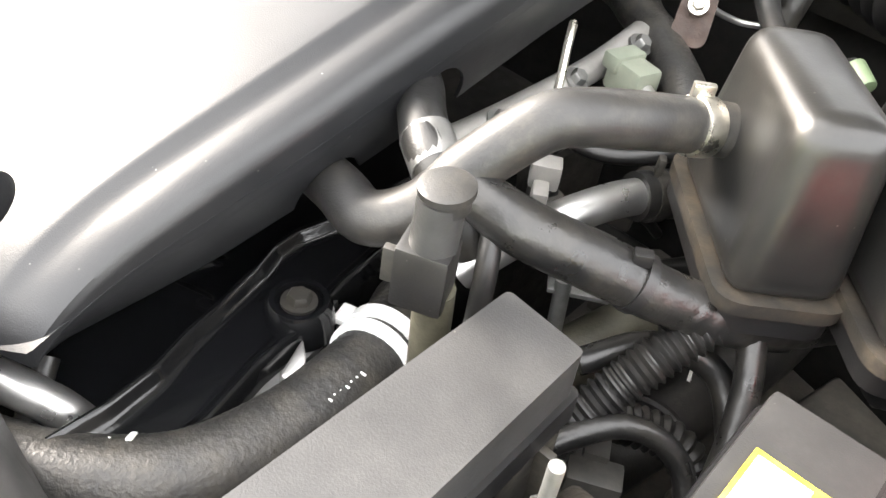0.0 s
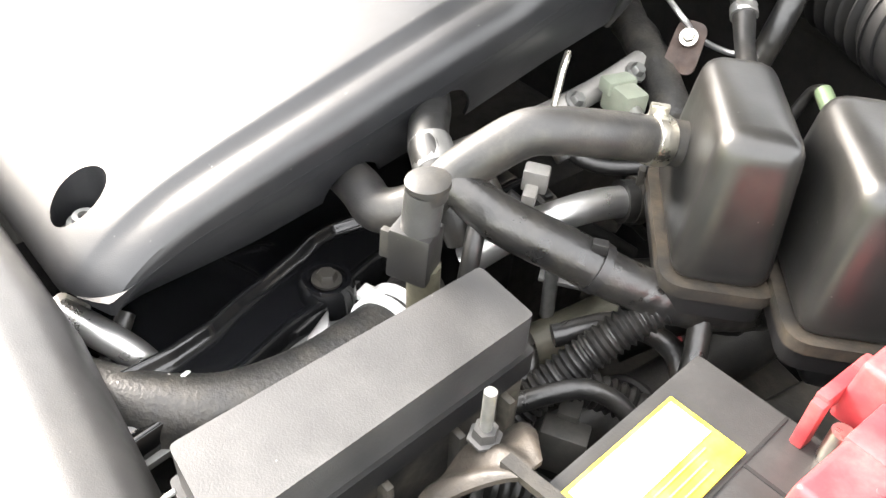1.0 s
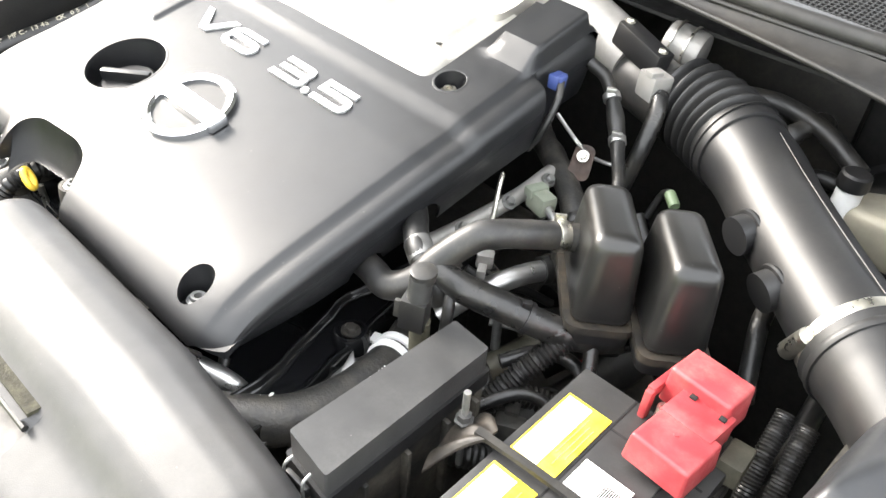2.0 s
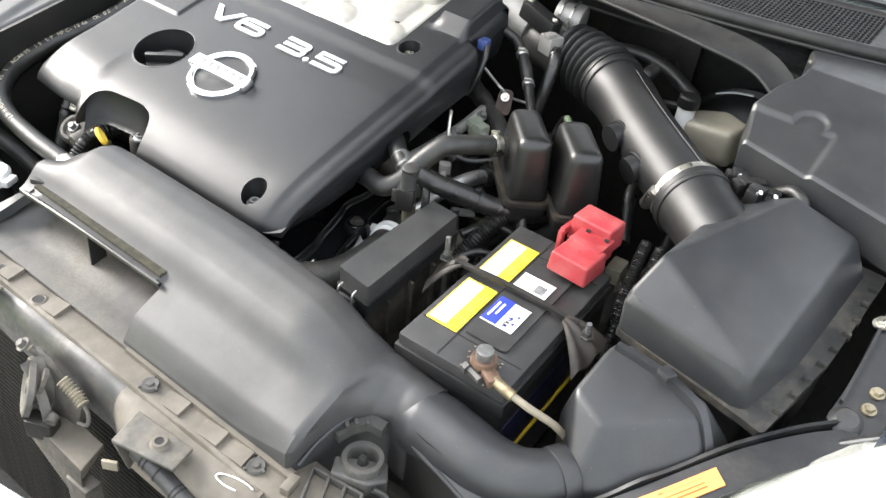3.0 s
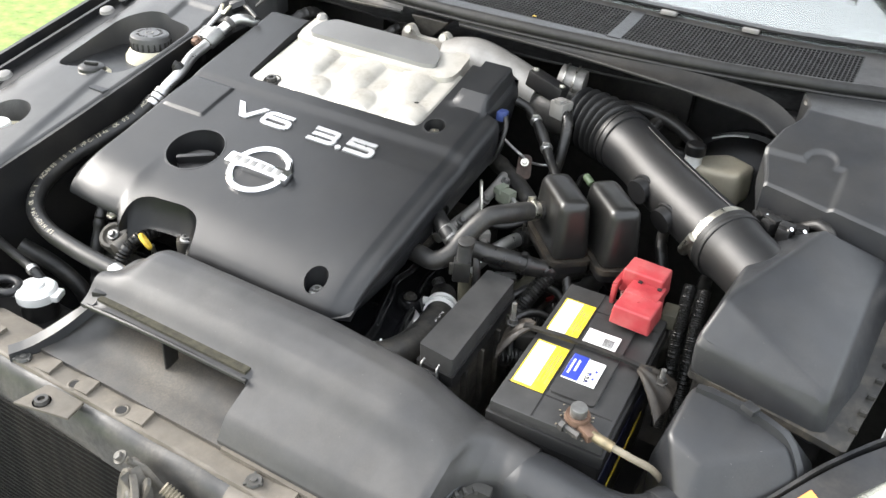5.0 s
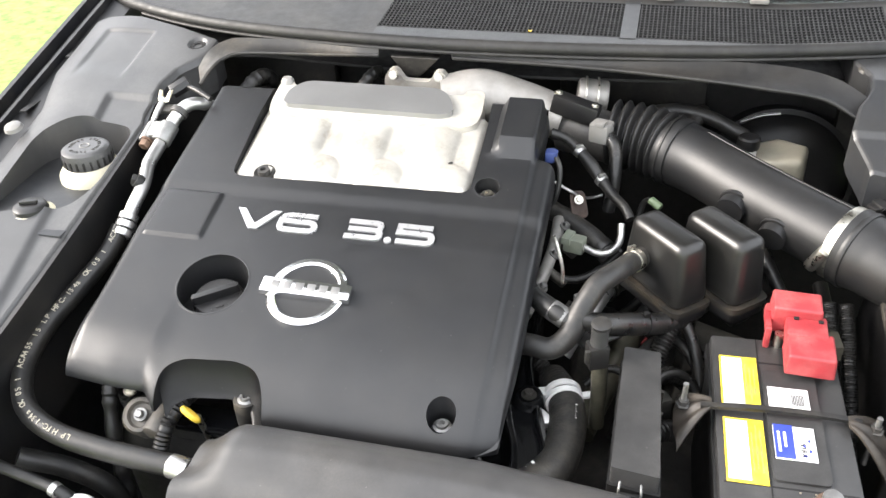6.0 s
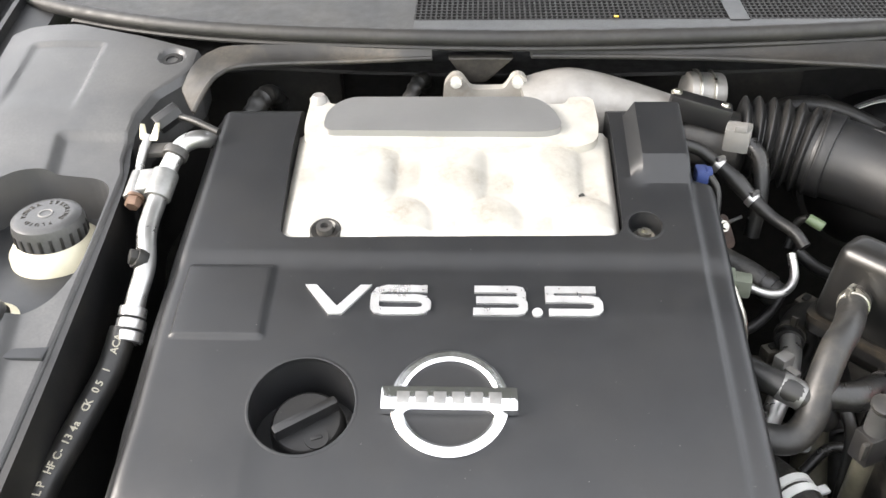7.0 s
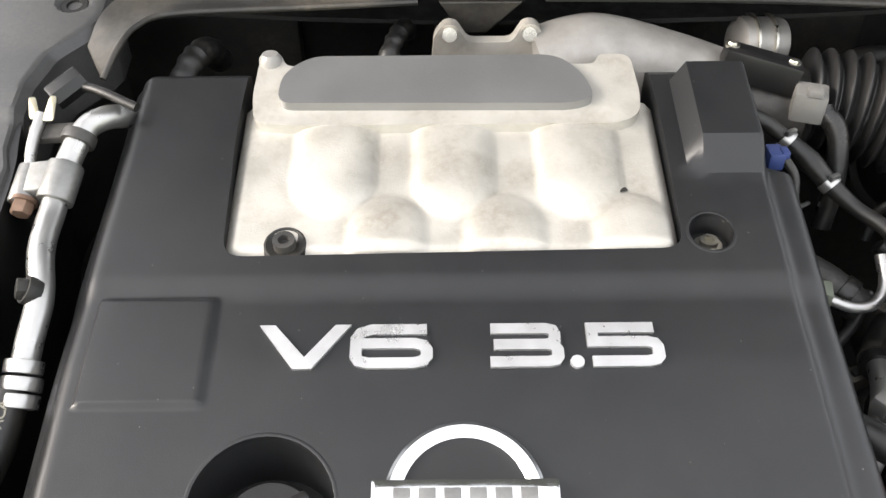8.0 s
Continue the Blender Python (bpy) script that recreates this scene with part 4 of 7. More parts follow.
single("injector_connector", join(rbox((0.266, 0.243, 0.829), (0.026, 0.018, 0.020), 0.003, -15), rbox((0.257, 0.245, 0.836), (0.012, 0.022, 0.010), 0.002, -15)), SAGE, "dusty grey-green wiring connector", "connector")
single("vacuum_pipe", tube([(0.276, 0.240, 0.828), (0.294, 0.232, 0.826), (0.310, 0.234, 0.828), (0.320, 0.246, 0.836), (0.320, 0.265, 0.85)], 0.0045, 12), ALLOY, "short bright bent metal pipe", "pipe")
single("thin_rod", tube([(0.260, 0.176, 0.815), (0.257, 0.184, 0.836), (0.249, 0.196, 0.855), (0.243, 0.206, 0.862)], 0.0024, 8), STEEL, "thin plated steel rod", "rod")
brk = thing("pipe_bracket", "small brown rusted steel bracket", "bracket", (0.262, 0.305, 0.85))
part("tab", prism(round_poly([(-0.011, -0.02), (0.011, -0.02), (0.010, 0.016), (-0.010, 0.016)], 0.008), -0.0015, 0.0015, m=frame_at((0.262, 0.306, 0.850), (0.3, -0.7, 0.6), (0, 0, 1))), RUST, brk)
part("bolt", bolt((0.2625, 0.3045, 0.856), 0.004, 0.003, (0.3, -0.7, 0.6)), STEEL, brk)
for pts, r in (([(0.352, 0.100, 0.772), (0.372, 0.130, 0.780), (0.400, 0.145, 0.772), (0.425, 0.130, 0.748)], 0.0065), ([(0.362, 0.055, 0.755), (0.386, 0.090, 0.768), (0.412, 0.102, 0.756), (0.432, 0.088, 0.728)], 0.0055), ([(0.300, 0.085, 0.742), (0.326, 0.098, 0.760), (0.352, 0.088, 0.752), (0.366, 0.066, 0.728)], 0.0048)):
    single("branch_wire", tube(pts, r, 12, 8), TAPE, "black taped branch of the wiring harness", "wire", "harness branches")
single("vacuum_wire", tube([(0.222, 0.306, 0.884), (0.238, 0.306, 0.874), (0.254, 0.305, 0.866), (0.266, 0.314, 0.854), (0.278, 0.330, 0.846), (0.290, 0.338, 0.846)], 0.0020, 8), ALLOY, "thin pale metal line", "pipe")
ih = thing("insulated_hose", "crinkled black insulated hose with a tape end", "hose", (0.25, 0.28, 0.84))
part("tape_end", cyl((0.296, 0.262, 0.8175), (0.304, 0.255, 0.814), 0.0146, seg=18, bev=0.001), TAPE, ih)
part("sleeve", tube([(0.175, 0.345, 0.840), (0.195, 0.329, 0.836), (0.225, 0.312, 0.833), (0.255, 0.294, 0.828), (0.285, 0.272, 0.821), (0.312, 0.248, 0.808)], 0.0132, 16, 10, wave=ribs(0.004, 0.0006)), BRAID, ih)

wp = thing("water_pipe", "bright plated steel water pipe running into a short rubber hose", "pipe", (0.30, 0.21, 0.765))
part("pipe", tube([(0.270, 0.112, 0.760), (0.285, 0.134, 0.782), (0.297, 0.156, 0.793), (0.306, 0.180, 0.797), (0.313, 0.206, 0.794)], 0.0098, 18), ALLOY, wp, "shiny plated pipe")
part("hose", tube([(0.310, 0.198, 0.7945), (0.318, 0.216, 0.793), (0.334, 0.240, 0.789), (0.356, 0.266, 0.780)], 0.0135, 18), RUBBER, wp)
wcl = part("clamp", cyl((0.3125, 0.2055, 0.794), (0.3155, 0.2115, 0.7935), 0.0150, seg=20), DARK, wp)
part("clamp_tab", rbox((0.314, 0.207, 0.812), (0.004, 0.006, 0.012), 0.001, 35), DARK, wcl)

lower = thing("coolant_hose", "black moulded coolant hose emerging from under the cover", "hose", (0.25, 0.1, 0.8))
part("hose", tube([(0.190, 0.138, 0.842), (0.225, 0.114, 0.846), (0.246, 0.094, 0.848), (0.264, 0.080, 0.847), (0.284, 0.074, 0.838), (0.300, 0.078, 0.815)], 0.0112, 18), RUBBER, lower)
part("hose_clamp", cyl((0.258, 0.0843, 0.8478), (0.2755, 0.0755, 0.843), 0.0121, seg=20, bev=0.001), STRAP, lower, "worn grey metal sleeve")

harness = thing("wiring_harness", "black taped wiring harness splitting into corrugated conduits", "wiring harness", (0.34, 0.13, 0.78))
part("trunk", tube([(0.288, 0.074, 0.846), (0.318, 0.081, 0.838), (0.345, 0.102, 0.826), (0.366, 0.118, 0.816), (0.384, 0.134, 0.808)], [0.0105, 0.0125, 0.0130, 0.0125, 0.0120], 18, 10), TAPE, harness, "tape-wrapped trunk")
part("conduit", tube([(0.390, 0.138, 0.806), (0.382, 0.119, 0.793), (0.371, 0.092, 0.768), (0.362, 0.066, 0.742), (0.354, 0.045, 0.715)], 0.0098, 18, 40, wave=ribs(0.0042, 0.0011)), RUBBER, harness, "corrugated conduit")
part("branch", tube([(0.404, 0.150, 0.800), (0.416, 0.134, 0.780), (0.426, 0.110, 0.748), (0.430, 0.085, 0.70)], 0.0065, 12), TAPE, harness)
part("tape_wrap", tube([(0.372, 0.123, 0.813), (0.386, 0.136, 0.807), (0.402, 0.158, 0.801), (0.418, 0.182, 0.798), (0.440, 0.215, 0.80)], [0.0118, 0.0128, 0.0128, 0.0112, 0.0100], 18, 16, wave=ribs(0.0085, 0.00018)), TAPE, harness, "overlapping tape turns")
part("tie", cyl((0.3575, 0.1115, 0.8205), (0.3610, 0.1142, 0.8187), 0.0140, seg=18), PLASTIC, harness)
part("tie_lock", rbox((0.3595, 0.110, 0.835), (0.008, 0.006, 0.006), 0.001, 35), PLASTIC, harness)
part("drop_wire", tube([(0.308, 0.076, 0.836), (0.316, 0.066, 0.818), (0.320, 0.060, 0.785), (0.321, 0.056, 0.74)], 0.0050, 12), RUBBER, harness)
part("sheath", tube([(0.352, 0.02, 0.742), (0.372, 0.025, 0.735), (0.392, 0.045, 0.728), (0.41, 0.07, 0.70)], 0.011, 16, 24, wave=ribs(0.005, 0.0008)), RUBBER, harness)
single("foil_connector", join(rbox((0.285, 0.145, 0.818), (0.015, 0.012, 0.014), 0.002, 35), rbox((0.290, 0.136, 0.812), (0.008, 0.016, 0.010), 0.002, 35)), DULLAL, "silver foil-wrapped sensor plug on a cable", "connector")
gh = thing("gearbox_hose", "dark grey coolant hose low in the bay with a paint dash", "hose", (0.38, 0.2, 0.68))
part("hose", tube([(0.350, 0.085, 0.655), (0.366, 0.140, 0.672), (0.380, 0.205, 0.684), (0.390, 0.265, 0.698), (0.392, 0.32, 0.70)], 0.021, 20), HOSE, gh)
part("paint_dash", rbox((0.3745, 0.205, 0.7045), (0.002, 0.010, 0.001), 0.0003, 20), WHITE, gh)
part("clip", tube([(0.352, 0.165, 0.688), (0.365, 0.172, 0.700), (0.385, 0.172, 0.702), (0.398, 0.168, 0.690)], 0.0035, 8), DARK, gh)
single("return_hose", tube([(0.330, 0.20, 0.690), (0.350, 0.235, 0.712), (0.362, 0.275, 0.722), (0.37, 0.33, 0.72)], 0.017, 18), RUBBER, "black rubber return hose above the gearbox", "hose")
single("marker_tag", rbox((0.362, 0.222, 0.702), (0.014, 0.006, 0.007), 0.002, 60), RED, "small dull red plastic tag", "tag")
lc = thing("lower_conduit", "grey-black corrugated conduit low beside the battery", "conduit", (0.39, 0.11, 0.73))
part("collar", cyl((0.350, 0.080, 0.7445), (0.357, 0.090, 0.7440), 0.0118, seg=18, bev=0.001), PLASTIC, lc)
part("sleeve", tube([(0.352, 0.082, 0.744), (0.362, 0.098, 0.743), (0.379, 0.120, 0.737), (0.404, 0.133, 0.729), (0.432, 0.128, 0.70)], 0.0098, 18, 40, wave=ribs(0.0052, 0.0011)), HOSE, lc)
cb = thing("conduit_bracket", "dusty black plastic bracket under the conduit", "bracket", (0.38, 0.09, 0.72))
part("body", rbox((0.384, 0.086, 0.722), (0.026, 0.016, 0.03), 0.002, 30), MOULD, cb)
part("tab", rbox((0.377, 0.096, 0.738), (0.012, 0.014, 0.006), 0.001, 30), MOULD, cb)
part("leg", rbox((0.368, 0.075, 0.72), (0.004, 0.022, 0.04), 0.001, 30), MOULD, cb)
gp = thing("gearbox_plate", "grey-brown gearbox plate with dark bolts and a breather", "gearbox plate", (0.45, 0.2, 0.66))
part("plate", hull([(0.40, 0.16, 0.668), (0.50, 0.14, 0.660), (0.54, 0.28, 0.668), (0.43, 0.32, 0.672), (0.40, 0.16, 0.63), (0.50, 0.14, 0.63), (0.54, 0.28, 0.63), (0.43, 0.32, 0.63)], 0.006), GRIME, gp)
for p in ((0.432, 0.205, 0.672), (0.440, 0.245, 0.674), (0.485, 0.19, 0.668)):
    part("bolt", bolt(p, 0.0075, 0.007), DARK, gp)
part("breather", tube([(0.42, 0.20, 0.674), (0.435, 0.182, 0.690), (0.452, 0.178, 0.684), (0.470, 0.180, 0.66)], 0.006, 12), IRON, gp)
sw = thing("coolant_sensor", "brass coolant sensor with a ribbed rubber boot", "sensor", (0.27, 0.08, 0.745))
part("boot", tube([(0.244, 0.098, 0.756), (0.252, 0.092, 0.752), (0.260, 0.086, 0.749)], 0.0085, 14, 12, wave=ribs(0.004, 0.0008)), RUBBER, sw)
part("hex", cyl((0.260, 0.086, 0.749), (0.268, 0.080, 0.746), 0.0072, seg=6, bev=0.0008), BRASS, sw)
part("tip", cyl((0.268, 0.080, 0.746), (0.282, 0.070, 0.742), 0.0045, seg=6), IRON, sw)
single("gearbox_pipe", tube([(0.300, 0.045, 0.705), (0.320, 0.115, 0.716), (0.334, 0.160, 0.728), (0.345, 0.195, 0.736)], 0.0165, 18), OLIVE, "dusty olive metal pipe", "pipe")
single("pipe_post", join(cyl((0.316, 0.142, 0.735), (0.314, 0.140, 0.772), 0.0045, seg=12), rbox((0.318, 0.150, 0.7635), (0.032, 0.016, 0.003), 0.001, 35), bolt((0.309, 0.118, 0.742), 0.006, 0.006, (0.2, -0.3, 1))), STRAP, "small plated steel post and leaf bracket", "bracket")
single("selector_cable", tube([(0.42, 0.13, 0.70), (0.455, 0.15, 0.695), (0.50, 0.12, 0.69), (0.53, 0.16, 0.68)], 0.006, 12), RUBBER, "thin black control cable", "cable")
for i, dx in enumerate((0.0, 0.018)):
    single("ribbed_conduit", tube([(0.555 + dx, 0.175, 0.83), (0.560 + dx, 0.140, 0.80), (0.568 + dx, 0.105, 0.75), (0.575 + dx, 0.07, 0.69)], 0.0076, 16, 60, wave=ribs(0.0028, 0.0006)), RUBBER, "black corrugated wiring conduit beside the battery", "conduit", "conduits beside the battery")

for pts, r, mt, lab in (
        ([(0.290, 0.150, 0.775), (0.312, 0.170, 0.760), (0.330, 0.205, 0.752), (0.350, 0.235, 0.755)], 0.0060, RUBBER, "thin black rubber vacuum hose"),
        ([(0.262, 0.150, 0.790), (0.285, 0.165, 0.776), (0.300, 0.190, 0.770), (0.320, 0.215, 0.752)], 0.0042, RUBBER, "thin black rubber vacuum hose"),
        ([(0.252, 0.205, 0.800), (0.275, 0.215, 0.795), (0.300, 0.235, 0.800), (0.322, 0.262, 0.812)], 0.0050, PLASTIC, "thin black plastic pipe"),
        ([(0.420, 0.110, 0.735), (0.440, 0.128, 0.715), (0.470, 0.135, 0.700), (0.500, 0.150, 0.69)], 0.0070, TAPE, "taped wiring branch above the gearbox"),
        ([(0.338, 0.300, 0.830), (0.360, 0.290, 0.815), (0.392, 0.292, 0.800), (0.420, 0.310, 0.79)], 0.0065, RUBBER, "thin black rubber vacuum hose"),
        ([(0.520, 0.195, 0.800), (0.505, 0.225, 0.815), (0.492, 0.255, 0.830), (0.485, 0.29, 0.83)], 0.0080, TAPE, "taped wiring branch behind the battery"),
        ([(0.548, 0.130, 0.790), (0.560, 0.160, 0.780), (0.565, 0.200, 0.785), (0.560, 0.25, 0.80)], 0.0090, RUBBER, "black rubber hose behind the battery")):
    single("bay_hose", tube(pts, r, 12), mt, lab, "hose", "hoses deep in the bay")
for x, y, z, rz in ((0.300, 0.205, 0.775, 20), (0.275, 0.170, 0.782, -15), (0.345, 0.262, 0.790, 40), (0.322, 0.185, 0.735, 10)):
    t_ = thing("harness_plug", "small grimy black wiring plug", "connector", (x, y, z), "harness plugs")
    part("body", rbox((x, y, z), (0.020, 0.014, 0.014), 0.002, rz), DUSTY, t_)
    part("latch", rbox((x, y, z + 0.008), (0.010, 0.006, 0.004), 0.001, rz), PLASTIC, t_)
    part("wire", tube([(x, y, z), (x + 0.012, y + 0.012, z - 0.004), (x + 0.016, y + 0.028, z - 0.02)], 0.0032, 8), RUBBER, t_)
fl = thing("fuel_rail", "dull steel fuel rail with injector stubs under the cover edge", "fuel rail", (0.24, 0.2, 0.81))
part("rail", tube([(0.222, 0.128, 0.800), (0.232, 0.180, 0.810), (0.240, 0.240, 0.822), (0.240, 0.290, 0.832)], 0.0080, 14), DULLAL, fl)
for y in (0.150, 0.205, 0.255):
    part("injector", cyl((0.228 + (y - 0.15) * 0.13, y, 0.802 + (y - 0.15) * 0.2), (0.252 + (y - 0.15) * 0.13, y, 0.782 + (y - 0.15) * 0.2), 0.0065, seg=14, bev=0.001), DUSTY, fl)
    part("bolt", bolt((0.236 + (y - 0.15) * 0.13, y + 0.018, 0.812 + (y - 0.15) * 0.2), 0.005, 0.005, (0.5, 0, 0.8)), STRAP, fl)

def lean(ob, y, z, degrees, move=(0, 0, 0)):
    """Tip a thing about a cross axis at (y, z), then shift it."""
    m = Matrix.Translation(move) @ pose(0, y, z, degrees) @ pose(0, -y, -z)
    ob.matrix_basis = m @ Matrix.Translation(PLACE[ob])


# ---- fuse box ----
fuse = thing("fuse_box", "black plastic fuse and relay box with a long flat lid", "fuse box", (0.358, -0.03, 0.72))
lid = prism(round_poly([(0.339, -0.108), (0.383, -0.113), (0.377, 0.045), (0.340, 0.047)], 0.003, 3), 0.800, 0.829, 0.0028, seg=3)
part("lid", lid, LIDM, fuse, "grained flat lid")
part("lid_skirt", prism(round_poly([(0.3365, -0.111), (0.3855, -0.116), (0.3795, 0.047), (0.3375, 0.050)], 0.003, 3), 0.792, 0.806, 0.001), PLASTIC, fuse)
part("base", prism([(0.338, -0.108), (0.378, -0.110), (0.378, 0.042), (0.338, 0.052)], 0.66, 0.793), DUSTY, fuse)
part("latch", rbox((0.358, -0.1170, 0.799), (0.022, 0.004, 0.010), 0.001), PLASTIC, fuse)
part("bail", tube([(0.3485, -0.1125, 0.815), (0.3480, -0.1190, 0.812), (0.3475, -0.1205, 0.798), (0.3500, -0.1210, 0.796), (0.3660, -0.1215, 0.796), (0.3685, -0.1210, 0.798), (0.3680, -0.1200, 0.812), (0.3675, -0.1130, 0.815)], 0.0012, 8, 4), STRAP, fuse, "thin steel bail")
for y in (-0.08, -0.04, 0.0, 0.03):
    part("rib", rbox((0.381, y, 0.745), (0.008, 0.004, 0.085), 0.001), DUSTY, fuse)
part("front_rib", rbox((0.358, -0.113, 0.755), (0.02, 0.006, 0.06), 0.001), DUSTY, fuse)

lean(fuse, -0.11, 0.829, 4.0)

# ---- battery ----
BA = pose(0.4945, -0.009, 0.0, 0, 0, 2.0)


def bat(bm):
    bm.transform(BA)
    return bm


battery = thing("battery", "black car battery with yellow and blue labels and dusty top", "battery", (0.4945, -0.009, 0.62))
part("case", bat(rbox((0, 0, 0.700), (0.122, 0.226, 0.160), 0.006)), PLASTIC, battery)
part("rim", bat(rbox((0, 0, 0.786), (0.130, 0.234, 0.018), 0.003)), PLASTIC, battery)
top = part("lid", bat(rbox((0, 0, 0.801), (0.124, 0.228, 0.016), 0.003)), LIDM, battery, "dusty black lid")
part("vent_cover", bat(prism(round_poly([(-0.014, -0.072), (0.036, -0.072), (0.036, 0.066), (-0.014, 0.066)], 0.006), 0.805, 0.8122, 0.0015)), LIDM, battery)
part("groove", bat(rbox((0.018, 0.078, 0.8091), (0.078, 0.0018, 0.0006), 0)), SKIN, battery)
part("groove", bat(rbox((0.0, -0.078, 0.8091), (0.116, 0.0016, 0.0006), 0)), SKIN, battery)
part("groove", bat(rbox((0.028, -0.092, 0.8091), (0.0016, 0.028, 0.0006), 0)), SKIN, battery)
for y0, y1 in ((0.012, 0.083), (-0.078, -0.002)):
    lb = part("label", bat(rbox((-0.0365, (y0 + y1) / 2, 0.8098), (0.037, y1 - y0, 0.0012), 0.0004)), YELLOW, battery, "yellow warning label")
    part("label_field", bat(rbox((-0.043, (y0 + y1) / 2, 0.8106), (0.020, (y1 - y0) * 0.92, 0.0006), 0.0002)), WHITE, lb)
    rows_ = [bat(rbox((-0.050 + 0.0036 * k, (y0 + y1) / 2 + random.uniform(-0.004, 0.004), 0.8111), (0.0006, (y1 - y0) * random.uniform(0.5, 0.8), 0.0004), 0.0)) for k in range(5)]
    part("print", join(*rows_), INK, lb, "small printed bars")
    rows_ = [bat(rbox((-0.030 + 0.004 * k, (y0 + y1) / 2 + random.uniform(-0.006, 0.006), 0.8107), (0.0007, (y1 - y0) * random.uniform(0.4, 0.7), 0.0004), 0.0)) for k in range(3)]
    part("print", join(*rows_), INK, lb, "small printed bars")
lw = part("label", bat(rbox((0.008, 0.028, 0.8130), (0.038, 0.027, 0.0010), 0.0003)), WHITE, battery, "white bar-code label")
part("bar_code", join(*[bat(rbox((0.011 + 0.0015 * k, 0.026, 0.8137), (0.0007, 0.014, 0.0004), 0)) for k in range(8)]), DARK, lw)
lb = part("label", bat(rbox((0.008, -0.028, 0.8130), (0.037, 0.040, 0.0010), 0.0003)), WHITE, battery, "white and blue maker's label")
part("blue_field", bat(rbox((-0.0015, -0.027, 0.8136), (0.0175, 0.040, 0.0006), 0.0002)), BLUE, lb)
part("print", join(*[bat(rbox((0.016 + 0.005 * (k % 2), -0.042 + 0.006 * k, 0.8137), (0.0025, 0.0035, 0.0004), 0)) for k in range(4)]), BLUE, lb, "blue printed bars")
chars = lettering("51RA", 0.0075, BA @ pose(0.0145, -0.036, 0.8138, 0, 0, -90))
part("print", chars, DARK, lb, "printed size mark")
part("print", join(*[bat(rbox((-0.006 + 0.0055 * k, -0.028 + 0.003 * k, 0.8141), (0.0022, 0.024 - 0.006 * k, 0.0004), 0)) for k in range(2)]), WHITE, lb, "white printed bars")
side = part("side_label", bat(rbox((0.0615, -0.02, 0.712), (0.0012, 0.17, 0.075), 0.0003)), NAVY, battery, "dark blue side label")
part("side_band", bat(rbox((0.0622, -0.02, 0.690), (0.0008, 0.17, 0.010), 0.0002)), YELLOW, side)
fl_ = part("front_label", bat(rbox((0.034, -0.1135, 0.715), (0.05, 0.0012, 0.06), 0.0003)), NAVY, battery, "dark blue end label")
part("front_band", bat(rbox((0.034, -0.1142, 0.692), (0.05, 0.0008, 0.010), 0.0002)), YELLOW, fl_)
part("print", bat(rbox((0.034, -0.1143, 0.722), (0.030, 0.0008, 0.005), 0.0002)), GREYPL, fl_)
part("negative_post", cyl((0.526, -0.107, 0.800), (0.526, -0.107, 0.828), 0.0085, seg=20, bev=0.001), STEEL, battery)

neg = thing("negative_cable", "corroded battery clamp with a tan negative cable", "battery cable", (0.526, -0.107, 0.815))
part("clamp", join(lathe([(0.0088, 0.0), (0.013, 0.0), (0.0135, 0.010), (0.0125, 0.014), (0.0088, 0.014)], frame_at((0.526, -0.107, 0.809)), 20), rbox((0.540, -0.116, 0.815), (0.022, 0.014, 0.010), 0.002, -30)), COPPER, neg, "corroded brass clamp")
part("bolt", join(cyl((0.516, -0.120, 0.814), (0.536, -0.126, 0.814), 0.004, seg=6), cyl((0.5195, -0.122, 0.814), (0.514, -0.120, 0.814), 0.006, seg=6)), IRON, neg)
part("post_top", cyl((0.526, -0.107, 0.822), (0.526, -0.107, 0.833), 0.0086, seg=24, bev=0.0012), STRAP, neg, "grey lead post top")
part("ferrule", cyl((0.546, -0.118, 0.815), (0.570, -0.121, 0.813), 0.0056, seg=14), BRASS, neg)
part("cable", tube([(0.566, -0.121, 0.814), (0.588, -0.118, 0.807), (0.608, -0.104, 0.788), (0.618, -0.086, 0.755), (0.616, -0.078, 0.72), (0.61, -0.075, 0.68)], 0.0038, 14, 10), TANKD, neg, "tan corrugated cable")
part("powder", join(*[rbox((0.526 + random.uniform(-0.022, 0.016), -0.107 + random.uniform(-0.020, 0.018), 0.8102), (0.0018, 0.0014, 0.0010), 0.0003, random.uniform(0, 90)) for _ in range(34)]), TANKD, neg, "pale corrosion crumbs")

pos = thing("positive_terminal_cover", "faded red plastic positive terminal cover", "terminal cover", (0.52, 0.09, 0.83))
part("front_box", rbox((0.524, 0.064, 0.845), (0.048, 0.044, 0.024), 0.003, -2, 3, top=(0.93, 0.93)), RED, pos)
part("rear_box", rbox((0.514, 0.122, 0.852), (0.052, 0.036, 0.032), 0.003, -2, 3, top=(0.93, 0.93)), RED, pos)
part("step_box", rbox((0.522, 0.094, 0.847), (0.040, 0.034, 0.022), 0.002, -2), RED, pos)
for x, y in ((0.512, 0.103), (0.536, 0.101)):
    part("slot", rbox((x, y, 0.8590), (0.005, 0.004, 0.002), 0.0005), SKIN, pos)
part("sprue_mark", lathe([(0, 0.0008), (0.0018, 0.0006), (0.002, 0)], frame_at((0.522, 0.066, 0.857)), 10), RED, pos)
part("terminal", cyl((0.524, 0.066, 0.806), (0.524, 0.066, 0.836), 0.012, seg=20, bev=0.001), IRON, pos, "grimy positive terminal")
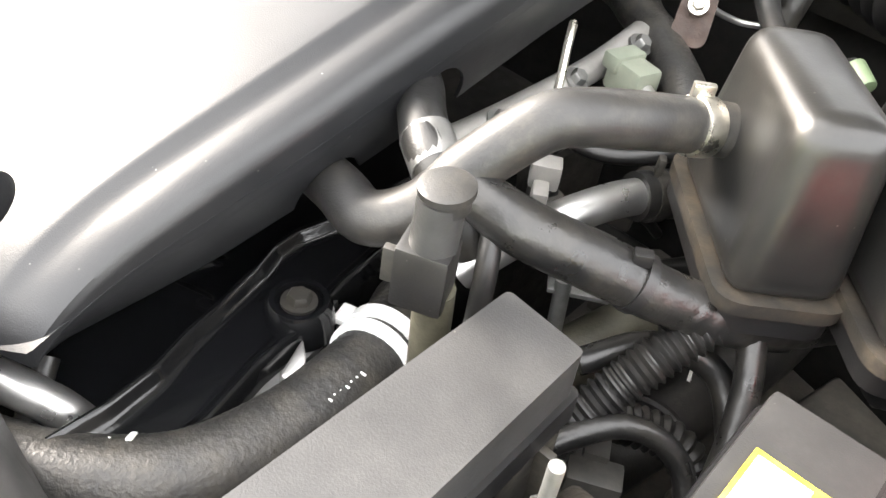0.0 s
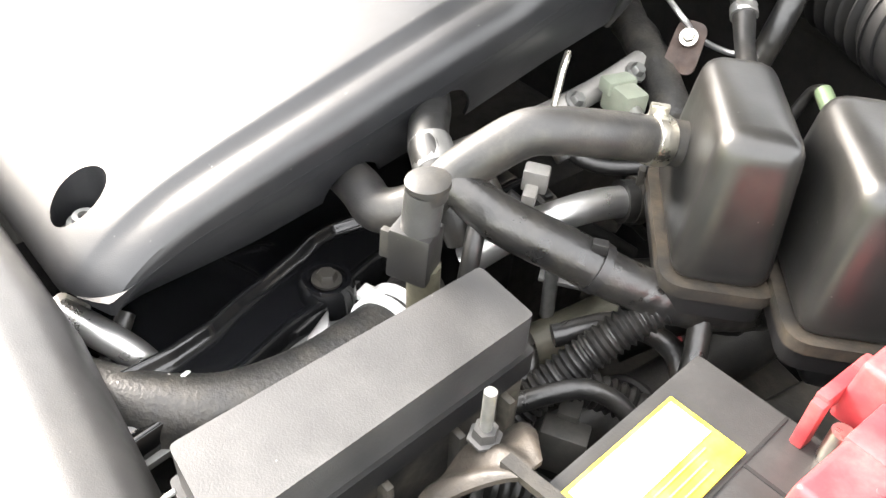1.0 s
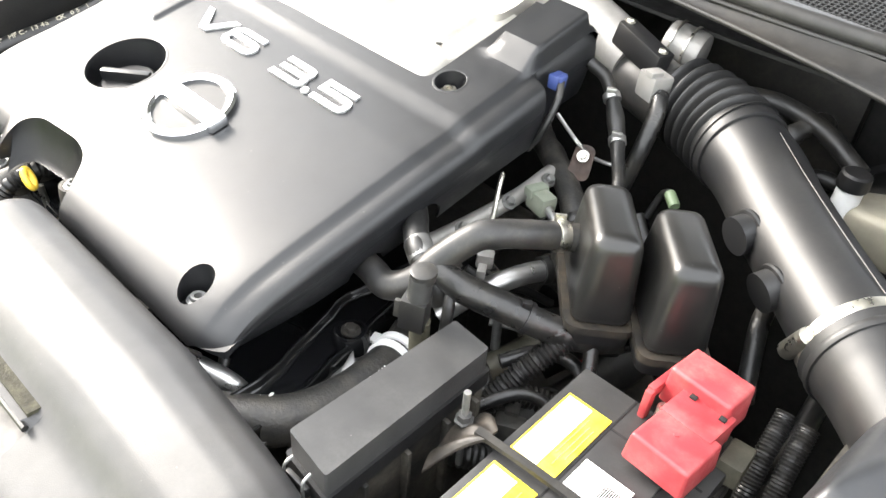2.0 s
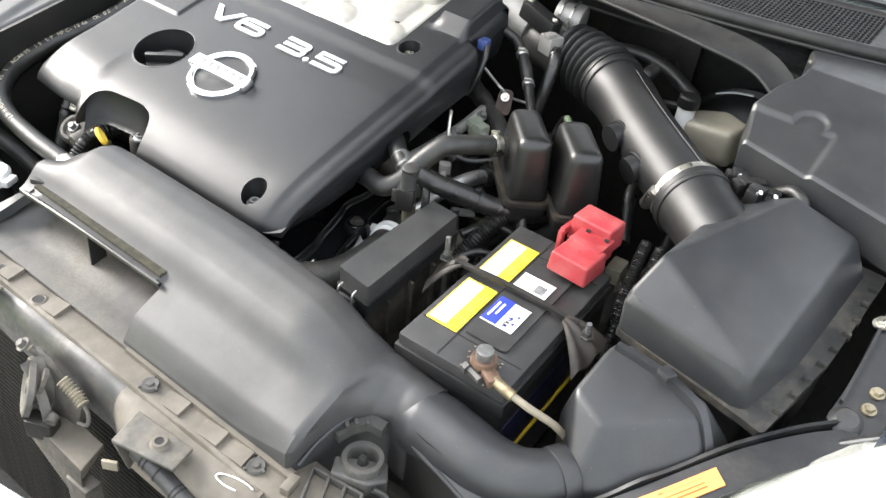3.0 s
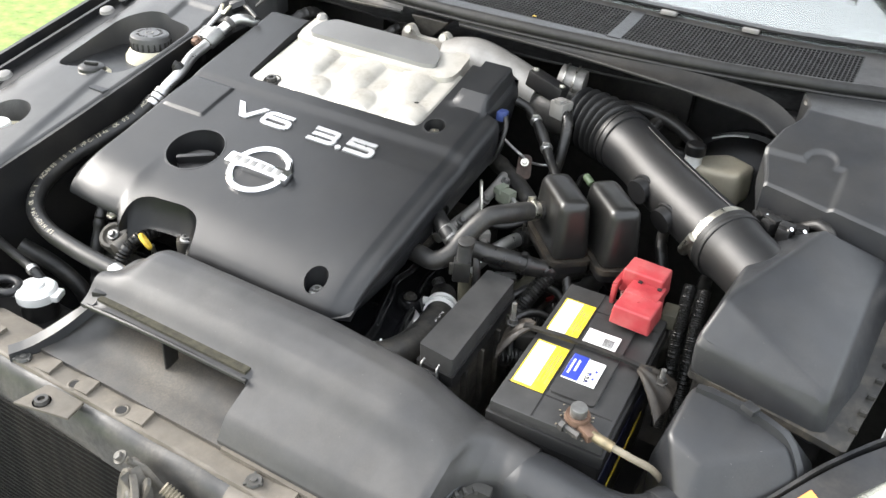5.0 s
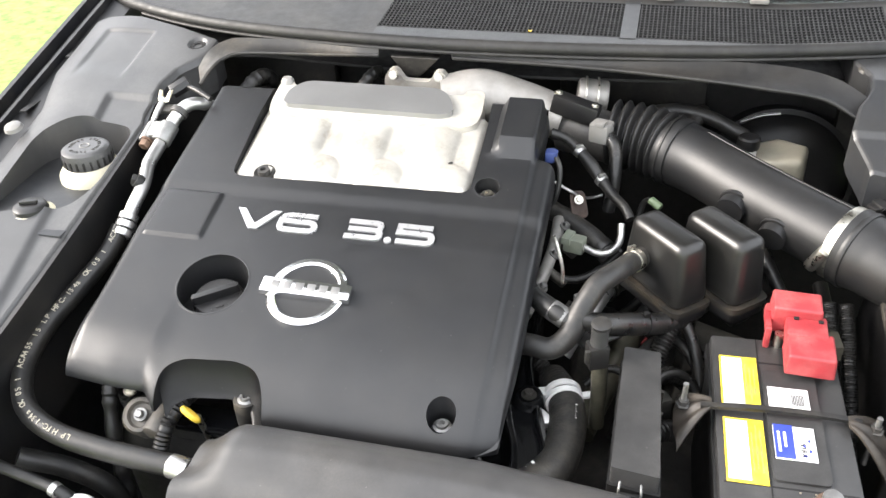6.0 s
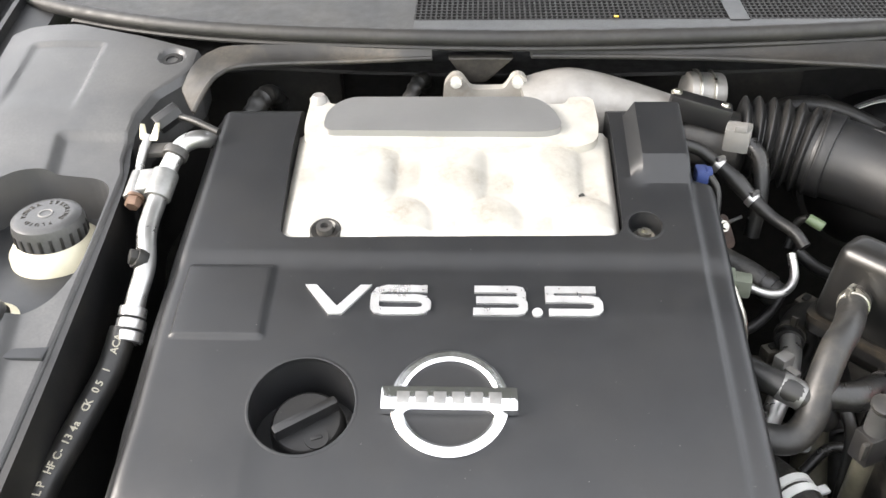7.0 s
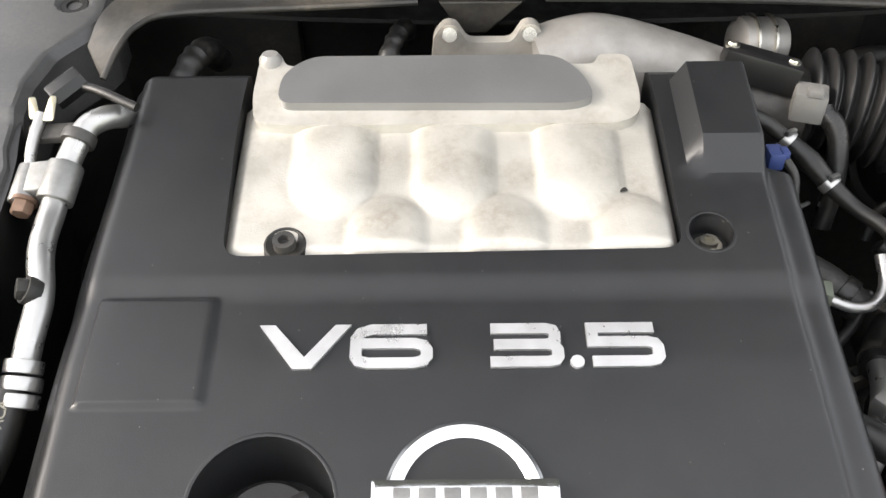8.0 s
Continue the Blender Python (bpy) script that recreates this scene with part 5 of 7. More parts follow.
part("corrosion", join(*[rbox((0.520 + random.uniform(-0.026, 0.024), 0.046 + random.uniform(-0.014, 0.012), 0.8098), (0.0022, 0.0018, 0.0012), 0.0003, random.uniform(0, 90)) for _ in range(16)]), TANKD, pos, "pale corrosion crumbs")
part("hinge_arm", join(rbox((0.486, 0.112, 0.848), (0.006, 0.036, 0.010), 0.0015, -2), rbox((0.486, 0.094, 0.838), (0.006, 0.008, 0.026), 0.0015, -2), rbox((0.492, 0.124, 0.846), (0.016, 0.012, 0.018), 0.002, -2)), RED, pos)
part("side_lug", rbox((0.553, 0.108, 0.824), (0.018, 0.028, 0.020), 0.003, 6), OLIVE, pos, "brown fusible link block")
part("stud", cyl((0.498, 0.096, 0.806), (0.498, 0.096, 0.842), 0.005, seg=12), STEEL, pos)
pos.location.x -= 0.002

hold = thing("battery_hold_down", "rusty dark steel battery hold-down bar with threaded studs", "hold-down bar", (0.49, -0.004, 0.815))
part("bar", strip([(0.418, -0.008, 0.8185), (0.47, -0.005, 0.8215), (0.53, -0.002, 0.8205), (0.566, 0.0, 0.816)], 0.0058, 0.0040, 6, bev=0.001), DARK, hold)
part("seam", bat(rbox((-0.0163, 0.0, 0.8092), (0.0014, 0.224, 0.0006), 0)), SKIN, battery)
for xi, way, zt, wl in ((0.428, -1, 0.838, 0.034), (0.553, 1, 0.826, 0.042)):
    def wing_sheet(u, v, xi=xi, way=way, wl=wl):
        w = 0.006 + 0.030 * u ** 1.1
        k = 2 * v - 1
        return (xi + way * (wl * u - 0.006 * u * k * k), -0.004 + k * w, 0.8185 - 0.026 * u ** 1.8 - 0.010 * u * abs(k) ** 3 + 0.004 * math.cos(2.5 * math.pi * k) * u)
    part("wing", sheet(wing_sheet, span(0, 1, 14), span(0, 1, 20), thick=0.003), RUSTY, hold, "brown bell-shaped steel end plate")
    part("stud", cyl((xi + way * 0.026, -0.003, 0.76), (xi + way * 0.026, -0.003, zt), 0.0027, seg=12), STRAP, hold)
    part("nut", lathe([(0.0028, 0.007), (0.0052, 0.007), (0.0056, 0.002), (0.0075, 0.0015), (0.0075, 0.0)], frame_at((xi + way * 0.026, -0.003, 0.8085)), 6), IRON, hold)
single("battery_tray", rbox((0.495, -0.01, 0.605), (0.16, 0.26, 0.02), 0.004), DARK, "black battery tray under the battery", "tray")

for ob_ in (battery, neg, hold):
    lean(ob_, -0.01, 0.81, 3.5, (0, -0.002, 0.010))

# ---- air filter box ----
airbox = thing("air_filter_box", "large black plastic air filter box with a sloping faceted lid", "air filter box", (0.69, 0.09, 0.76))
T1, T2, T3, T4 = (0.611, 0.050, 0.911), (0.677, 0.232, 0.928), (0.748, 0.240, 0.908), (0.734, 0.000, 0.872)
lidpts = [T1, T2, T3, T4, (0.598, 0.012, 0.874), (0.728, -0.006, 0.852), (0.601, 0.010, 0.835), (0.734, -0.008, 0.815), (0.746, -0.002, 0.815), (0.768, 0.100, 0.838), (0.776, 0.235, 0.862), (0.612, 0.245, 0.885), (0.612, 0.20, 0.84)]
part("lid", hull(lidpts, 0.008, 4), PANEL, airbox, "faceted satin lid")
part("lid_dimple", lathe([(0, 0.001), (0.012, 0.0015), (0.020, 0.004), (0.024, 0.003), (0.028, -0.004)], frame_at((0.680, 0.172, 0.9115), (0.27, -0.2, 1)), 28), PANEL, airbox)
FT = Matrix(((1, 0, 0, 0), (0, 1, 0, 0), (0, 0.165, 1, -0.0085), (0, 0, 0, 1)))  # the joint rises towards the rear
flange = round_poly([(0.600, 0.010), (0.748, -0.014), (0.764, -0.018), (0.783, 0.10), (0.790, 0.246), (0.60, 0.25)], 0.006)
part("flange", prism(flange, 0.834, 0.842, 0.002, m=FT), DUSTY, airbox, "dusty joint flange")
part("base", prism(round_poly([(0.606, 0.016), (0.744, -0.008), (0.770, 0.10), (0.778, 0.23), (0.606, 0.24)], 0.006), 0.68, 0.835, m=FT), PLASTIC, airbox)
for k in range(9):
    f = (k + 0.5) / 9
    y = 0.008 + 0.222 * f
    part("clip_rib", rbox((0.764 + 0.020 * min(1, 1.6 * f), y - 0.008 * (1 - f), 0.8335 + 0.165 * (y - 0.008 * (1 - f))), (0.008, 0.005, 0.010), 0.0015, -2), DUSTY, airbox)

# ---- intake resonator and duct ----
snork = thing("intake_resonator", "black plastic intake resonator box with rounded shoulders", "resonator", (0.66, -0.07, 0.76))
part("body", hull([(0.613, -0.024, 0.846), (0.630, -0.014, 0.848), (0.712, -0.030, 0.844), (0.716, -0.052, 0.837), (0.650, -0.102, 0.822), (0.610, -0.085, 0.828), (0.596, -0.066, 0.770), (0.650, -0.140, 0.768), (0.752, -0.082, 0.780), (0.744, -0.020, 0.806), (0.612, 0.006, 0.770), (0.6, -0.06, 0.68), (0.65, -0.13, 0.68), (0.74, -0.085, 0.68), (0.62, 0.0, 0.68)], 0.0055, 3), PANEL, snork)
part("ridge", strip([(0.618, -0.026, 0.850), (0.650, -0.028, 0.851), (0.682, -0.034, 0.851), (0.712, -0.044, 0.846), (0.732, -0.054, 0.822), (0.750, -0.070, 0.788)], 0.008, 0.010, 8, bev=0.002), PANEL, snork)
part("clip", rbox((0.672, -0.034, 0.853), (0.015, 0.012, 0.007), 0.0015, -28), PANEL, snork)
duct = [(0.488, -0.1500, 0.7470), (0.500, -0.1502, 0.7490), (0.515, -0.1505, 0.7502), (0.548, -0.1540, 0.7515), (0.575, -0.1560, 0.753), (0.604, -0.150, 0.756), (0.628, -0.133, 0.760), (0.645, -0.108, 0.762)]
part("duct", tube(duct, [0.0325, 0.0345, 0.0345, 0.0335, 0.0315, 0.0285, 0.0268, 0.0265], 36, 10), PANEL, snork, "curved air duct")
part("duct_collar", cyl((0.630, -0.132, 0.760), (0.639, -0.118, 0.761), 0.0295, seg=28, bev=0.002), PANEL, snork)
lip = spline([(0.4395, -0.264, 0.738), (0.4405, -0.240, 0.750), (0.4435, -0.214, 0.756), (0.450, -0.191, 0.757), (0.462, -0.177, 0.755), (0.480, -0.1745, 0.7525), (0.513, -0.184, 0.7500), (0.550, -0.190, 0.746), (0.590, -0.195, 0.740), (0.620, -0.187, 0.736), (0.638, -0.174, 0.734)], 8)
part("duct_lip", tube(lip, 0.0022, 8, 1, smooth=False), PANEL, snork)
# Darker plastic than the duct, in place of shade below its lip.
part("duct_skirt", strip([p + Vector((0, 0.003, -0.001)) for p in lip[40:]], 0.003, 0.07, 1, smooth=False), PLASTIC, snork)
side_a = spline([(0.484, -0.176, 0.766), (0.513, -0.181, 0.767), (0.548, -0.184, 0.766), (0.578, -0.184, 0.763), (0.604, -0.174, 0.759)], 8)
side_b = spline([(0.484, -0.1755, 0.7525), (0.513, -0.184, 0.7505), (0.550, -0.190, 0.7465), (0.584, -0.1945, 0.7415), (0.608, -0.190, 0.7380)], 8)
part("duct_apron", sheet(lambda i, v: side_a[int(i)].lerp(side_b[int(i)], v) + Vector((0, 0.004 * math.sin(math.pi * v), -0.002 * math.sin(math.pi * v))), range(len(side_a)), span(0, 1, 8), thick=0.003), PANEL, snork, "apron below the duct", 60)

# ---- radiator cover ----
def rc_back(x):
    return float(np.interp(x, [-0.12, 0.0, 0.22, 0.32, 0.40, 0.44, 0.50], [-0.105, -0.098, -0.098, -0.108, -0.118, -0.116, -0.115]))


def rc_front(x):
    return float(np.interp(x, [0.43, 0.4365, 0.441, 0.447, 0.458, 0.475, 0.50], [-0.272, -0.262, -0.222, -0.203, -0.184, -0.176, -0.181]))


RC_Y = [-0.272, -0.2705, -0.266, -0.2575, -0.252, -0.220, -0.213, -0.206, -0.196, -0.184, -0.170, -0.150, -0.132, -0.116, -0.104, -0.098]
RC_Z = [0.735, 0.740, 0.7475, 0.7595, 0.7635, 0.7795, 0.7835, 0.7900, 0.8020, 0.8115, 0.8170, 0.8230, 0.8235, 0.8180, 0.804, 0.775]

RC_W = [(-0.004, 0.1), (-0.002, 0.22), (0.0, 0.36), (0.002, 0.22), (0.004, 0.1)]  # rounds the folds


def rc_point(x, y):
    """The skin of the cover; its back edge swings forward towards the duct."""
    f = (y + 0.272) / 0.174
    q = rc_front(x) + f * (rc_back(x) - rc_front(x))
    end = step(-x, 0.015, 0.066)
    z = sum(w_ * float(np.interp(y + d_, RC_Y, RC_Z)) for d_, w_ in RC_W) - 0.030 * end * step(y, -0.20, -0.15)
    round_ = 0.7500 + (0.0360 - 0.0030 * step(x, 0.484, 0.5)) * math.sin(math.pi * (0.03 + 0.90 * f)) ** 0.5
    w = step(x, 0.350, 0.485)
    z = z * (1 - w) + round_ * w
    if x < 0.19 and y < -0.198:
        z = max(z, 0.786 - 0.012 * end)
    return (x, q, z)


cov_r = thing("radiator_cover", "weathered black plastic radiator cover with a long hump and air slot", "radiator cover", (0.15, -0.18, 0.74))
part("hump", sheet(rc_point, span(-0.066, 0.192, 40), [-0.222, -0.220, -0.215] + span(-0.21, -0.098, 36), thick=0.006), SHIELD, cov_r)
part("front_panel", sheet(rc_point, span(0.192, 0.425, 40) + span(0.430, 0.500, 24), [-0.272, -0.2715, -0.270, -0.268, -0.266, -0.262] + span(-0.258, -0.098, 64), bottom=lambda x, y: 0.733 if x < 0.436 else 0.69), SHIELD, cov_r)
tray = part("tray", sheet(lambda u, v: (-0.110 + 0.066 * v + u * (0.310 - 0.066 * v), -0.274 + 0.099 * v, 0.7325 + 0.004 * math.sin(v * 3.1) + 0.012 * step(v, 0.25, 0.85) + 0.040 * v ** 1.6 * (1 - step(u, 0.0, 0.16))), span(0, 1, 40), span(0, 1, 20), thick=0.005), TRAYM, cov_r, "recessed air tray")
part("foam_strip", strip([(-0.045, -0.209, 0.7895), (0.05, -0.210, 0.7895), (0.186, -0.211, 0.7895)], 0.012, 0.004, 12), FOAM, cov_r, "brown-green mossy foam strip")
part("slot_lip", tube([(-0.058, -0.2225, 0.778), (0.05, -0.2235, 0.784), (0.192, -0.222, 0.783)], 0.0028, 8, 8), PLASTIC, cov_r)
part("slot_rib", rbox((0.07, -0.215, 0.762), (0.003, 0.02, 0.04), 0.001), PLASTIC, cov_r)
part("edge_band", strip([(-0.112, -0.298, 0.735), (-0.100, -0.280, 0.739), (-0.087, -0.256, 0.748), (-0.071, -0.230, 0.764), (-0.052, -0.211, 0.784)], 0.018, 0.014, 8, bev=0.002), PANEL, cov_r)
part("end_clip", rbox((-0.050, -0.204, 0.789), (0.020, 0.012, 0.008), 0.002, 20), PLASTIC, cov_r)

# ---- radiator core support ----
support = thing("core_support", "dusty grey steel radiator support with ribs, clips and grime", "radiator support", (0.15, -0.29, 0.70))
SUP = [(-0.240, 0.722), (-0.262, 0.7265), (-0.296, 0.7275), (-0.2995, 0.727), (-0.3015, 0.7235), (-0.3060, 0.7225), (-0.3115, 0.7180), (-0.3155, 0.7100), (-0.3175, 0.700), (-0.3180, 0.68)]


def support_bulge(x):
    return -0.018 * step(x, 0.225, 0.275) * (1 - step(x, 0.42, 0.46)) + 0.004 * step(-x, -0.10, 0.05)


def support_point(x, k):
    y, z = SUP[int(k)]
    w = max(0, int(k) - 4) / 5
    return (x, y + support_bulge(x) * min(1, w * 1.6), z - 0.001 * math.sin(x * 60) * (0 if k < 4 else 1))


part("ledge", sheet(support_point, span(-0.205, 0.512, 60), range(5), bottom=0.700), SUPPORT, support, angle=50)
part("front_face", sheet(support_point, span(-0.205, 0.236, 38), range(4, len(SUP)), bottom=0.665), IRON, support, "dark grey rolled front face", angle=50)
part("front_face", sheet(support_point, span(0.236, 0.512, 30), range(4, len(SUP)), bottom=0.665), SUPPORT, support, "tan dusty front face", angle=50)
for x in (-0.150, -0.045, 0.018, 0.105, 0.308, 0.363, 0.398):
    part("rib", hull([(x - 0.034, -0.270, 0.7272), (x - 0.034, -0.296, 0.7268), (x - 0.004, -0.270, 0.7320), (x, -0.296, 0.7310), (x - 0.003, -0.270, 0.7262), (x + 0.001, -0.296, 0.7262)], 0.0), SUPPORT, support, angle=10)
part("back_ledge", strip([(0.20, -0.271, 0.7335), (0.32, -0.272, 0.7330), (0.440, -0.272, 0.7325)], 0.010, 0.006, 6, bev=0.001), SUPPORT, support)
for x in (0.067, -0.008):
    part("hole_rim", lathe([(0.0055, 0.0), (0.0072, 0.0014), (0.0095, 0.0002)], frame_at((x, -0.290, 0.7276)), 20), SUPPORT, support)
    part("hole", cyl((x, -0.290, 0.715), (x, -0.290, 0.7282), 0.006, seg=16), SKIN, support)
for x, y in ((0.256, -0.288), (0.407, -0.286), (-0.093, -0.293)):
    pc_ = part("push_clip", lathe([(0, 0.0042), (0.0035, 0.0042), (0.0042, 0.0022), (0.0085, 0.0028), (0.0098, 0.0)], frame_at((x, y, 0.7285)), 16), MOULD, support, "plastic push clip")
    for a in range(3):
        part("clip_tooth", rbox((x + 0.0095 * math.cos(2.1 * a), y + 0.0095 * math.sin(2.1 * a), 0.7300), (0.004, 0.003, 0.003), 0.0006, 120 * a), MOULD, pc_)
part("left_end", hull([(-0.30, -0.285, 0.70), (-0.20, -0.310, 0.722), (-0.20, -0.245, 0.725), (-0.30, -0.215, 0.715), (-0.30, -0.285, 0.66), (-0.20, -0.31, 0.68), (-0.20, -0.245, 0.68), (-0.30, -0.215, 0.67)], 0.005), SUPPORT, support)
part("left_ring", tube([Vector((-0.231 + 0.020 * math.cos(a), -0.214 + 0.014 * math.sin(a), 0.731)) for a in [i * math.pi / 5 for i in range(10)]], 0.006, 10, 4, closed=True), RAIL, support)
part("left_bracket", hull([(-0.265, -0.24, 0.733), (-0.212, -0.262, 0.733), (-0.205, -0.244, 0.735), (-0.262, -0.222, 0.734), (-0.265, -0.24, 0.70), (-0.212, -0.262, 0.70), (-0.205, -0.244, 0.70), (-0.262, -0.222, 0.70)], 0.004), RAIL, support)
bkt = part("front_bracket", join(hull([(0.290, -0.357, 0.733), (0.279, -0.318, 0.733), (0.352, -0.313, 0.733), (0.358, -0.341, 0.733), (0.290, -0.357, 0.729), (0.279, -0.318, 0.729), (0.352, -0.313, 0.729), (0.358, -0.341, 0.729)], 0.0012),
                                 hull([(0.290, -0.357, 0.732), (0.293, -0.356, 0.732), (0.300, -0.350, 0.690), (0.280, -0.340, 0.690), (0.279, -0.318, 0.731), (0.283, -0.318, 0.731), (0.284, -0.318, 0.69)], 0.001)), LATCHM, support, "square dusty steel bracket with a pressed nut")
part("nut", lathe([(0.0044, 0.0042), (0.0050, 0.0048), (0.0074, 0.0046), (0.0086, 0.0008), (0.0105, -0.001)], frame_at((0.326, -0.330, 0.733)), 20), SUPPORT, bkt)
part("nut_hole", lathe([(0, 0.0040), (0.0046, 0.0042), (0.0046, 0)], frame_at((0.326, -0.330, 0.733)), 14), SKIN, bkt)
fb = part("front_bracket", hull([(-0.037, -0.349, 0.731), (0.032, -0.333, 0.731), (0.026, -0.306, 0.731), (-0.030, -0.308, 0.731), (-0.037, -0.349, 0.727), (0.032, -0.333, 0.727), (0.026, -0.306, 0.727), (-0.030, -0.308, 0.727)], 0.0012), SUPPORT, support, "dusty steel tab with a pressed nut")
part("nut", lathe([(0.0042, 0.000), (0.0042, 0.0045), (0.0075, 0.0045), (0.0085, 0.0), (0.0105, 0.0)], frame_at((-0.012, -0.331, 0.731)), 18), IRON, fb)
loop = [Vector((0.405 + 0.020 * math.cos(a), -0.310 + 0.006 * math.sin(a) + 0.004 * math.cos(a), 0.7245)) for a in [0.6 + i * 0.55 for i in range(9)]]
part("chalk_mark", tube(loop, 0.0008, 6, 6), WHITE, support, "white chalk loop")
part("corner_lug", rbox((0.446, -0.281, 0.7315), (0.010, 0.020, 0.010), 0.002, 10), SUPPORT, support)
for x in (0.430, 0.445):
    part("pinch_rib", strip([(x, -0.300, 0.7262), (x + 0.002, -0.314, 0.7255), (x + 0.003, -0.3245, 0.718)], 0.004, 0.006, 4, bev=0.001), SUPPORT, support)

mount = thing("hood_bumper_mount", "dusty grey ribbed plastic mount with a round rubber stop", "bumper mount", (0.47, -0.23, 0.71))
MX, MY, MZ = 0.480, -0.221, 0.742
part("socket", lathe([(0.0, -0.014), (0.0125, -0.014), (0.0140, 0.001), (0.0150, 0.003), (0.0195, 0.003), (0.0210, 0.0), (0.0212, -0.03)], frame_at((MX, MY, MZ)), 32), MOULD, mount)
part("stop", lathe([(0, 0.004), (0.0032, 0.004), (0.0045, 0.001), (0.0060, -0.004), (0.0062, -0.014)], frame_at((MX, MY, MZ - 0.001)), 18), HOSE, mount)
part("stop_slot", rbox((MX, MY, MZ + 0.0032), (0.0042, 0.0012, 0.0008), 0.0002, 40), SKIN, mount)
part("shoulder", hull([(0.456, -0.232, 0.738), (0.466, -0.250, 0.738), (0.500, -0.238, 0.738), (0.512, -0.222, 0.738), (0.498, -0.205, 0.738), (0.456, -0.232, 0.70), (0.466, -0.252, 0.70), (0.500, -0.24, 0.70), (0.512, -0.222, 0.70), (0.498, -0.205, 0.70)], 0.003), MOULD, mount)
FM = pose(0.487, -0.273, 0.0, 0, 0, 8)


def in_frame(x, y, z, s, bev=0.0008):
    return rbox((0, 0, 0), s, bev, m=FM @ Matrix(((1, -0.35, 0, 0), (0, 1, 0, 0), (0, 0, 1, 0), (0, 0, 0, 1))) @ pose(x, y, z))


part("base", in_frame(0, 0, 0.704, (0.056, 0.054, 0.02), 0.002), MOULD, mount)
for x in (-0.027, -0.009, 0.009, 0.027):
    part("rib", in_frame(x, 0.004, 0.722, (0.0030, 0.046, 0.022)), MOULD, mount)
for y in (0.026, -0.018):
    part("cross_rib", in_frame(0, y, 0.7215, (0.056, 0.0030, 0.022)), MOULD, mount)
part("front_pad", in_frame(0, -0.030, 0.7215, (0.056, 0.024, 0.014), 0.002), MOULD, mount)
part("slot", rbox((0.493, -0.2965, 0.7288), (0.022, 0.007, 0.0012), 0.0005, 6), SKIN, mount)
tc_ = part("top_clip", strip([(0.443, -0.219, 0.749), (0.449, -0.203, 0.753), (0.460, -0.190, 0.756), (0.476, -0.186, 0.755)], 0.013, 0.010, 8, bev=0.001), MOULD, mount)
for p in ((0.449, -0.210), (0.454, -0.202), (0.462, -0.195)):
    part("tooth", rbox((p[0], p[1], 0.7565), (0.004, 0.007, 0.006), 0.001, 50), MOULD, tc_)
part("side_latch", tube([(0.507, -0.236, 0.735), (0.520, -0.232, 0.730), (0.526, -0.243, 0.718), (0.516, -0.252, 0.714)], 0.0032, 8, 6), HOSE, mount)
part("latch_plate", rbox((0.514, -0.240, 0.716), (0.006, 0.022, 0.026), 0.002, -30), MOULD, mount)

tie = thing("headlamp_tie_bar", "black painted steel tie bar with an orange sticker", "tie bar", (0.65, -0.17, 0.76))
tpts = [(0.500, -0.302, 0.720), (0.540, -0.280, 0.724), (0.579, -0.259, 0.728), (0.618, -0.235, 0.735), (0.645, -0.209, 0.743), (0.690, -0.150, 0.770), (0.728, -0.105, 0.797), (0.768, -0.052, 0.822), (0.806, 0.000, 0.830), (0.836, 0.034, 0.834)]
tline = spline(tpts, 10)


def beside(line, off, up):
    """The line moved sideways in the plan (to its left) and up."""
    out = []
    for i, p in enumerate(line):
        d = line[min(i + 1, len(line) - 1)] - line[max(i - 1, 0)]
        n = Vector((-d.y, d.x, 0)).normalized()
        out.append(p + n * off + Vector((0, 0, up)))
    return out


part("end_plate", strip(tline[:33], [0.052, 0.048, 0.044], 0.018, 1, tilt=0.12, bev=0.002, smooth=False), IRON, tie, "dusty grey end plate")
part("bar", strip([p + Vector((0, 0, 0.0015)) for p in tline[32:]], [0.042, 0.036, 0.034, 0.034, 0.032, 0.030, 0.026], 0.020, 1, tilt=0.12, bev=0.0015, smooth=False), RAIL, tie)
wavy = [p + Vector((0, 0, 0.0022 * math.sin(i * 0.55) * (1 if 30 < i < 52 else 0.2))) for i, p in enumerate(beside(tline[8:], 0.0205, 0.007))]
part("inner_flange", strip(wavy, 0.0035, 0.04, 1, bev=0.0008, smooth=False), RAIL, tie)
part("seam", strip(beside(tline[31:32], 0.018, 0.001) + beside(tline[31:32], -0.018, 0.001), 0.002, 0.002, 1, smooth=False), SKIN, tie)
st = part("sticker", strip([p + Vector((0, 0, 0.0030)) for p in beside(tline[55:67], -0.001, 0)], 0.0175, 0.002, 1, tilt=0.12, smooth=False), ORANGE, tie, "orange warning sticker")
for k, (a, b, o) in enumerate(((56, 58, 0.004), (58, 60, 0.004), (59, 65, 0.0035), (58, 65, -0.001), (60, 65, -0.005))):
    part("print", strip([p + Vector((0, 0, 0.0036)) for p in beside(tline[a:b], o, 0)], 0.0026 if k < 2 else 0.0007, 0.002, 1, tilt=0.12, smooth=False), PRINT, st)
for p, r in (((0.645, -0.209, 0.7445), 0.0048), ((0.651, -0.200, 0.7480), 0.0030), ((0.690, -0.150, 0.7715), 0.0050)):
    part("hole", lathe([(0, 0.0016), (r, 0.0016), (r, -0.004)], frame_at(p, (-0.4, -0.1, 1)), 18), SKIN, tie)
part("bolt_hump", lathe([(0, 0.0075), (0.008, 0.0065), (0.0125, 0.003), (0.015, -0.002)], frame_at((0.579, -0.259, 0.729)), 24), IRON, tie)
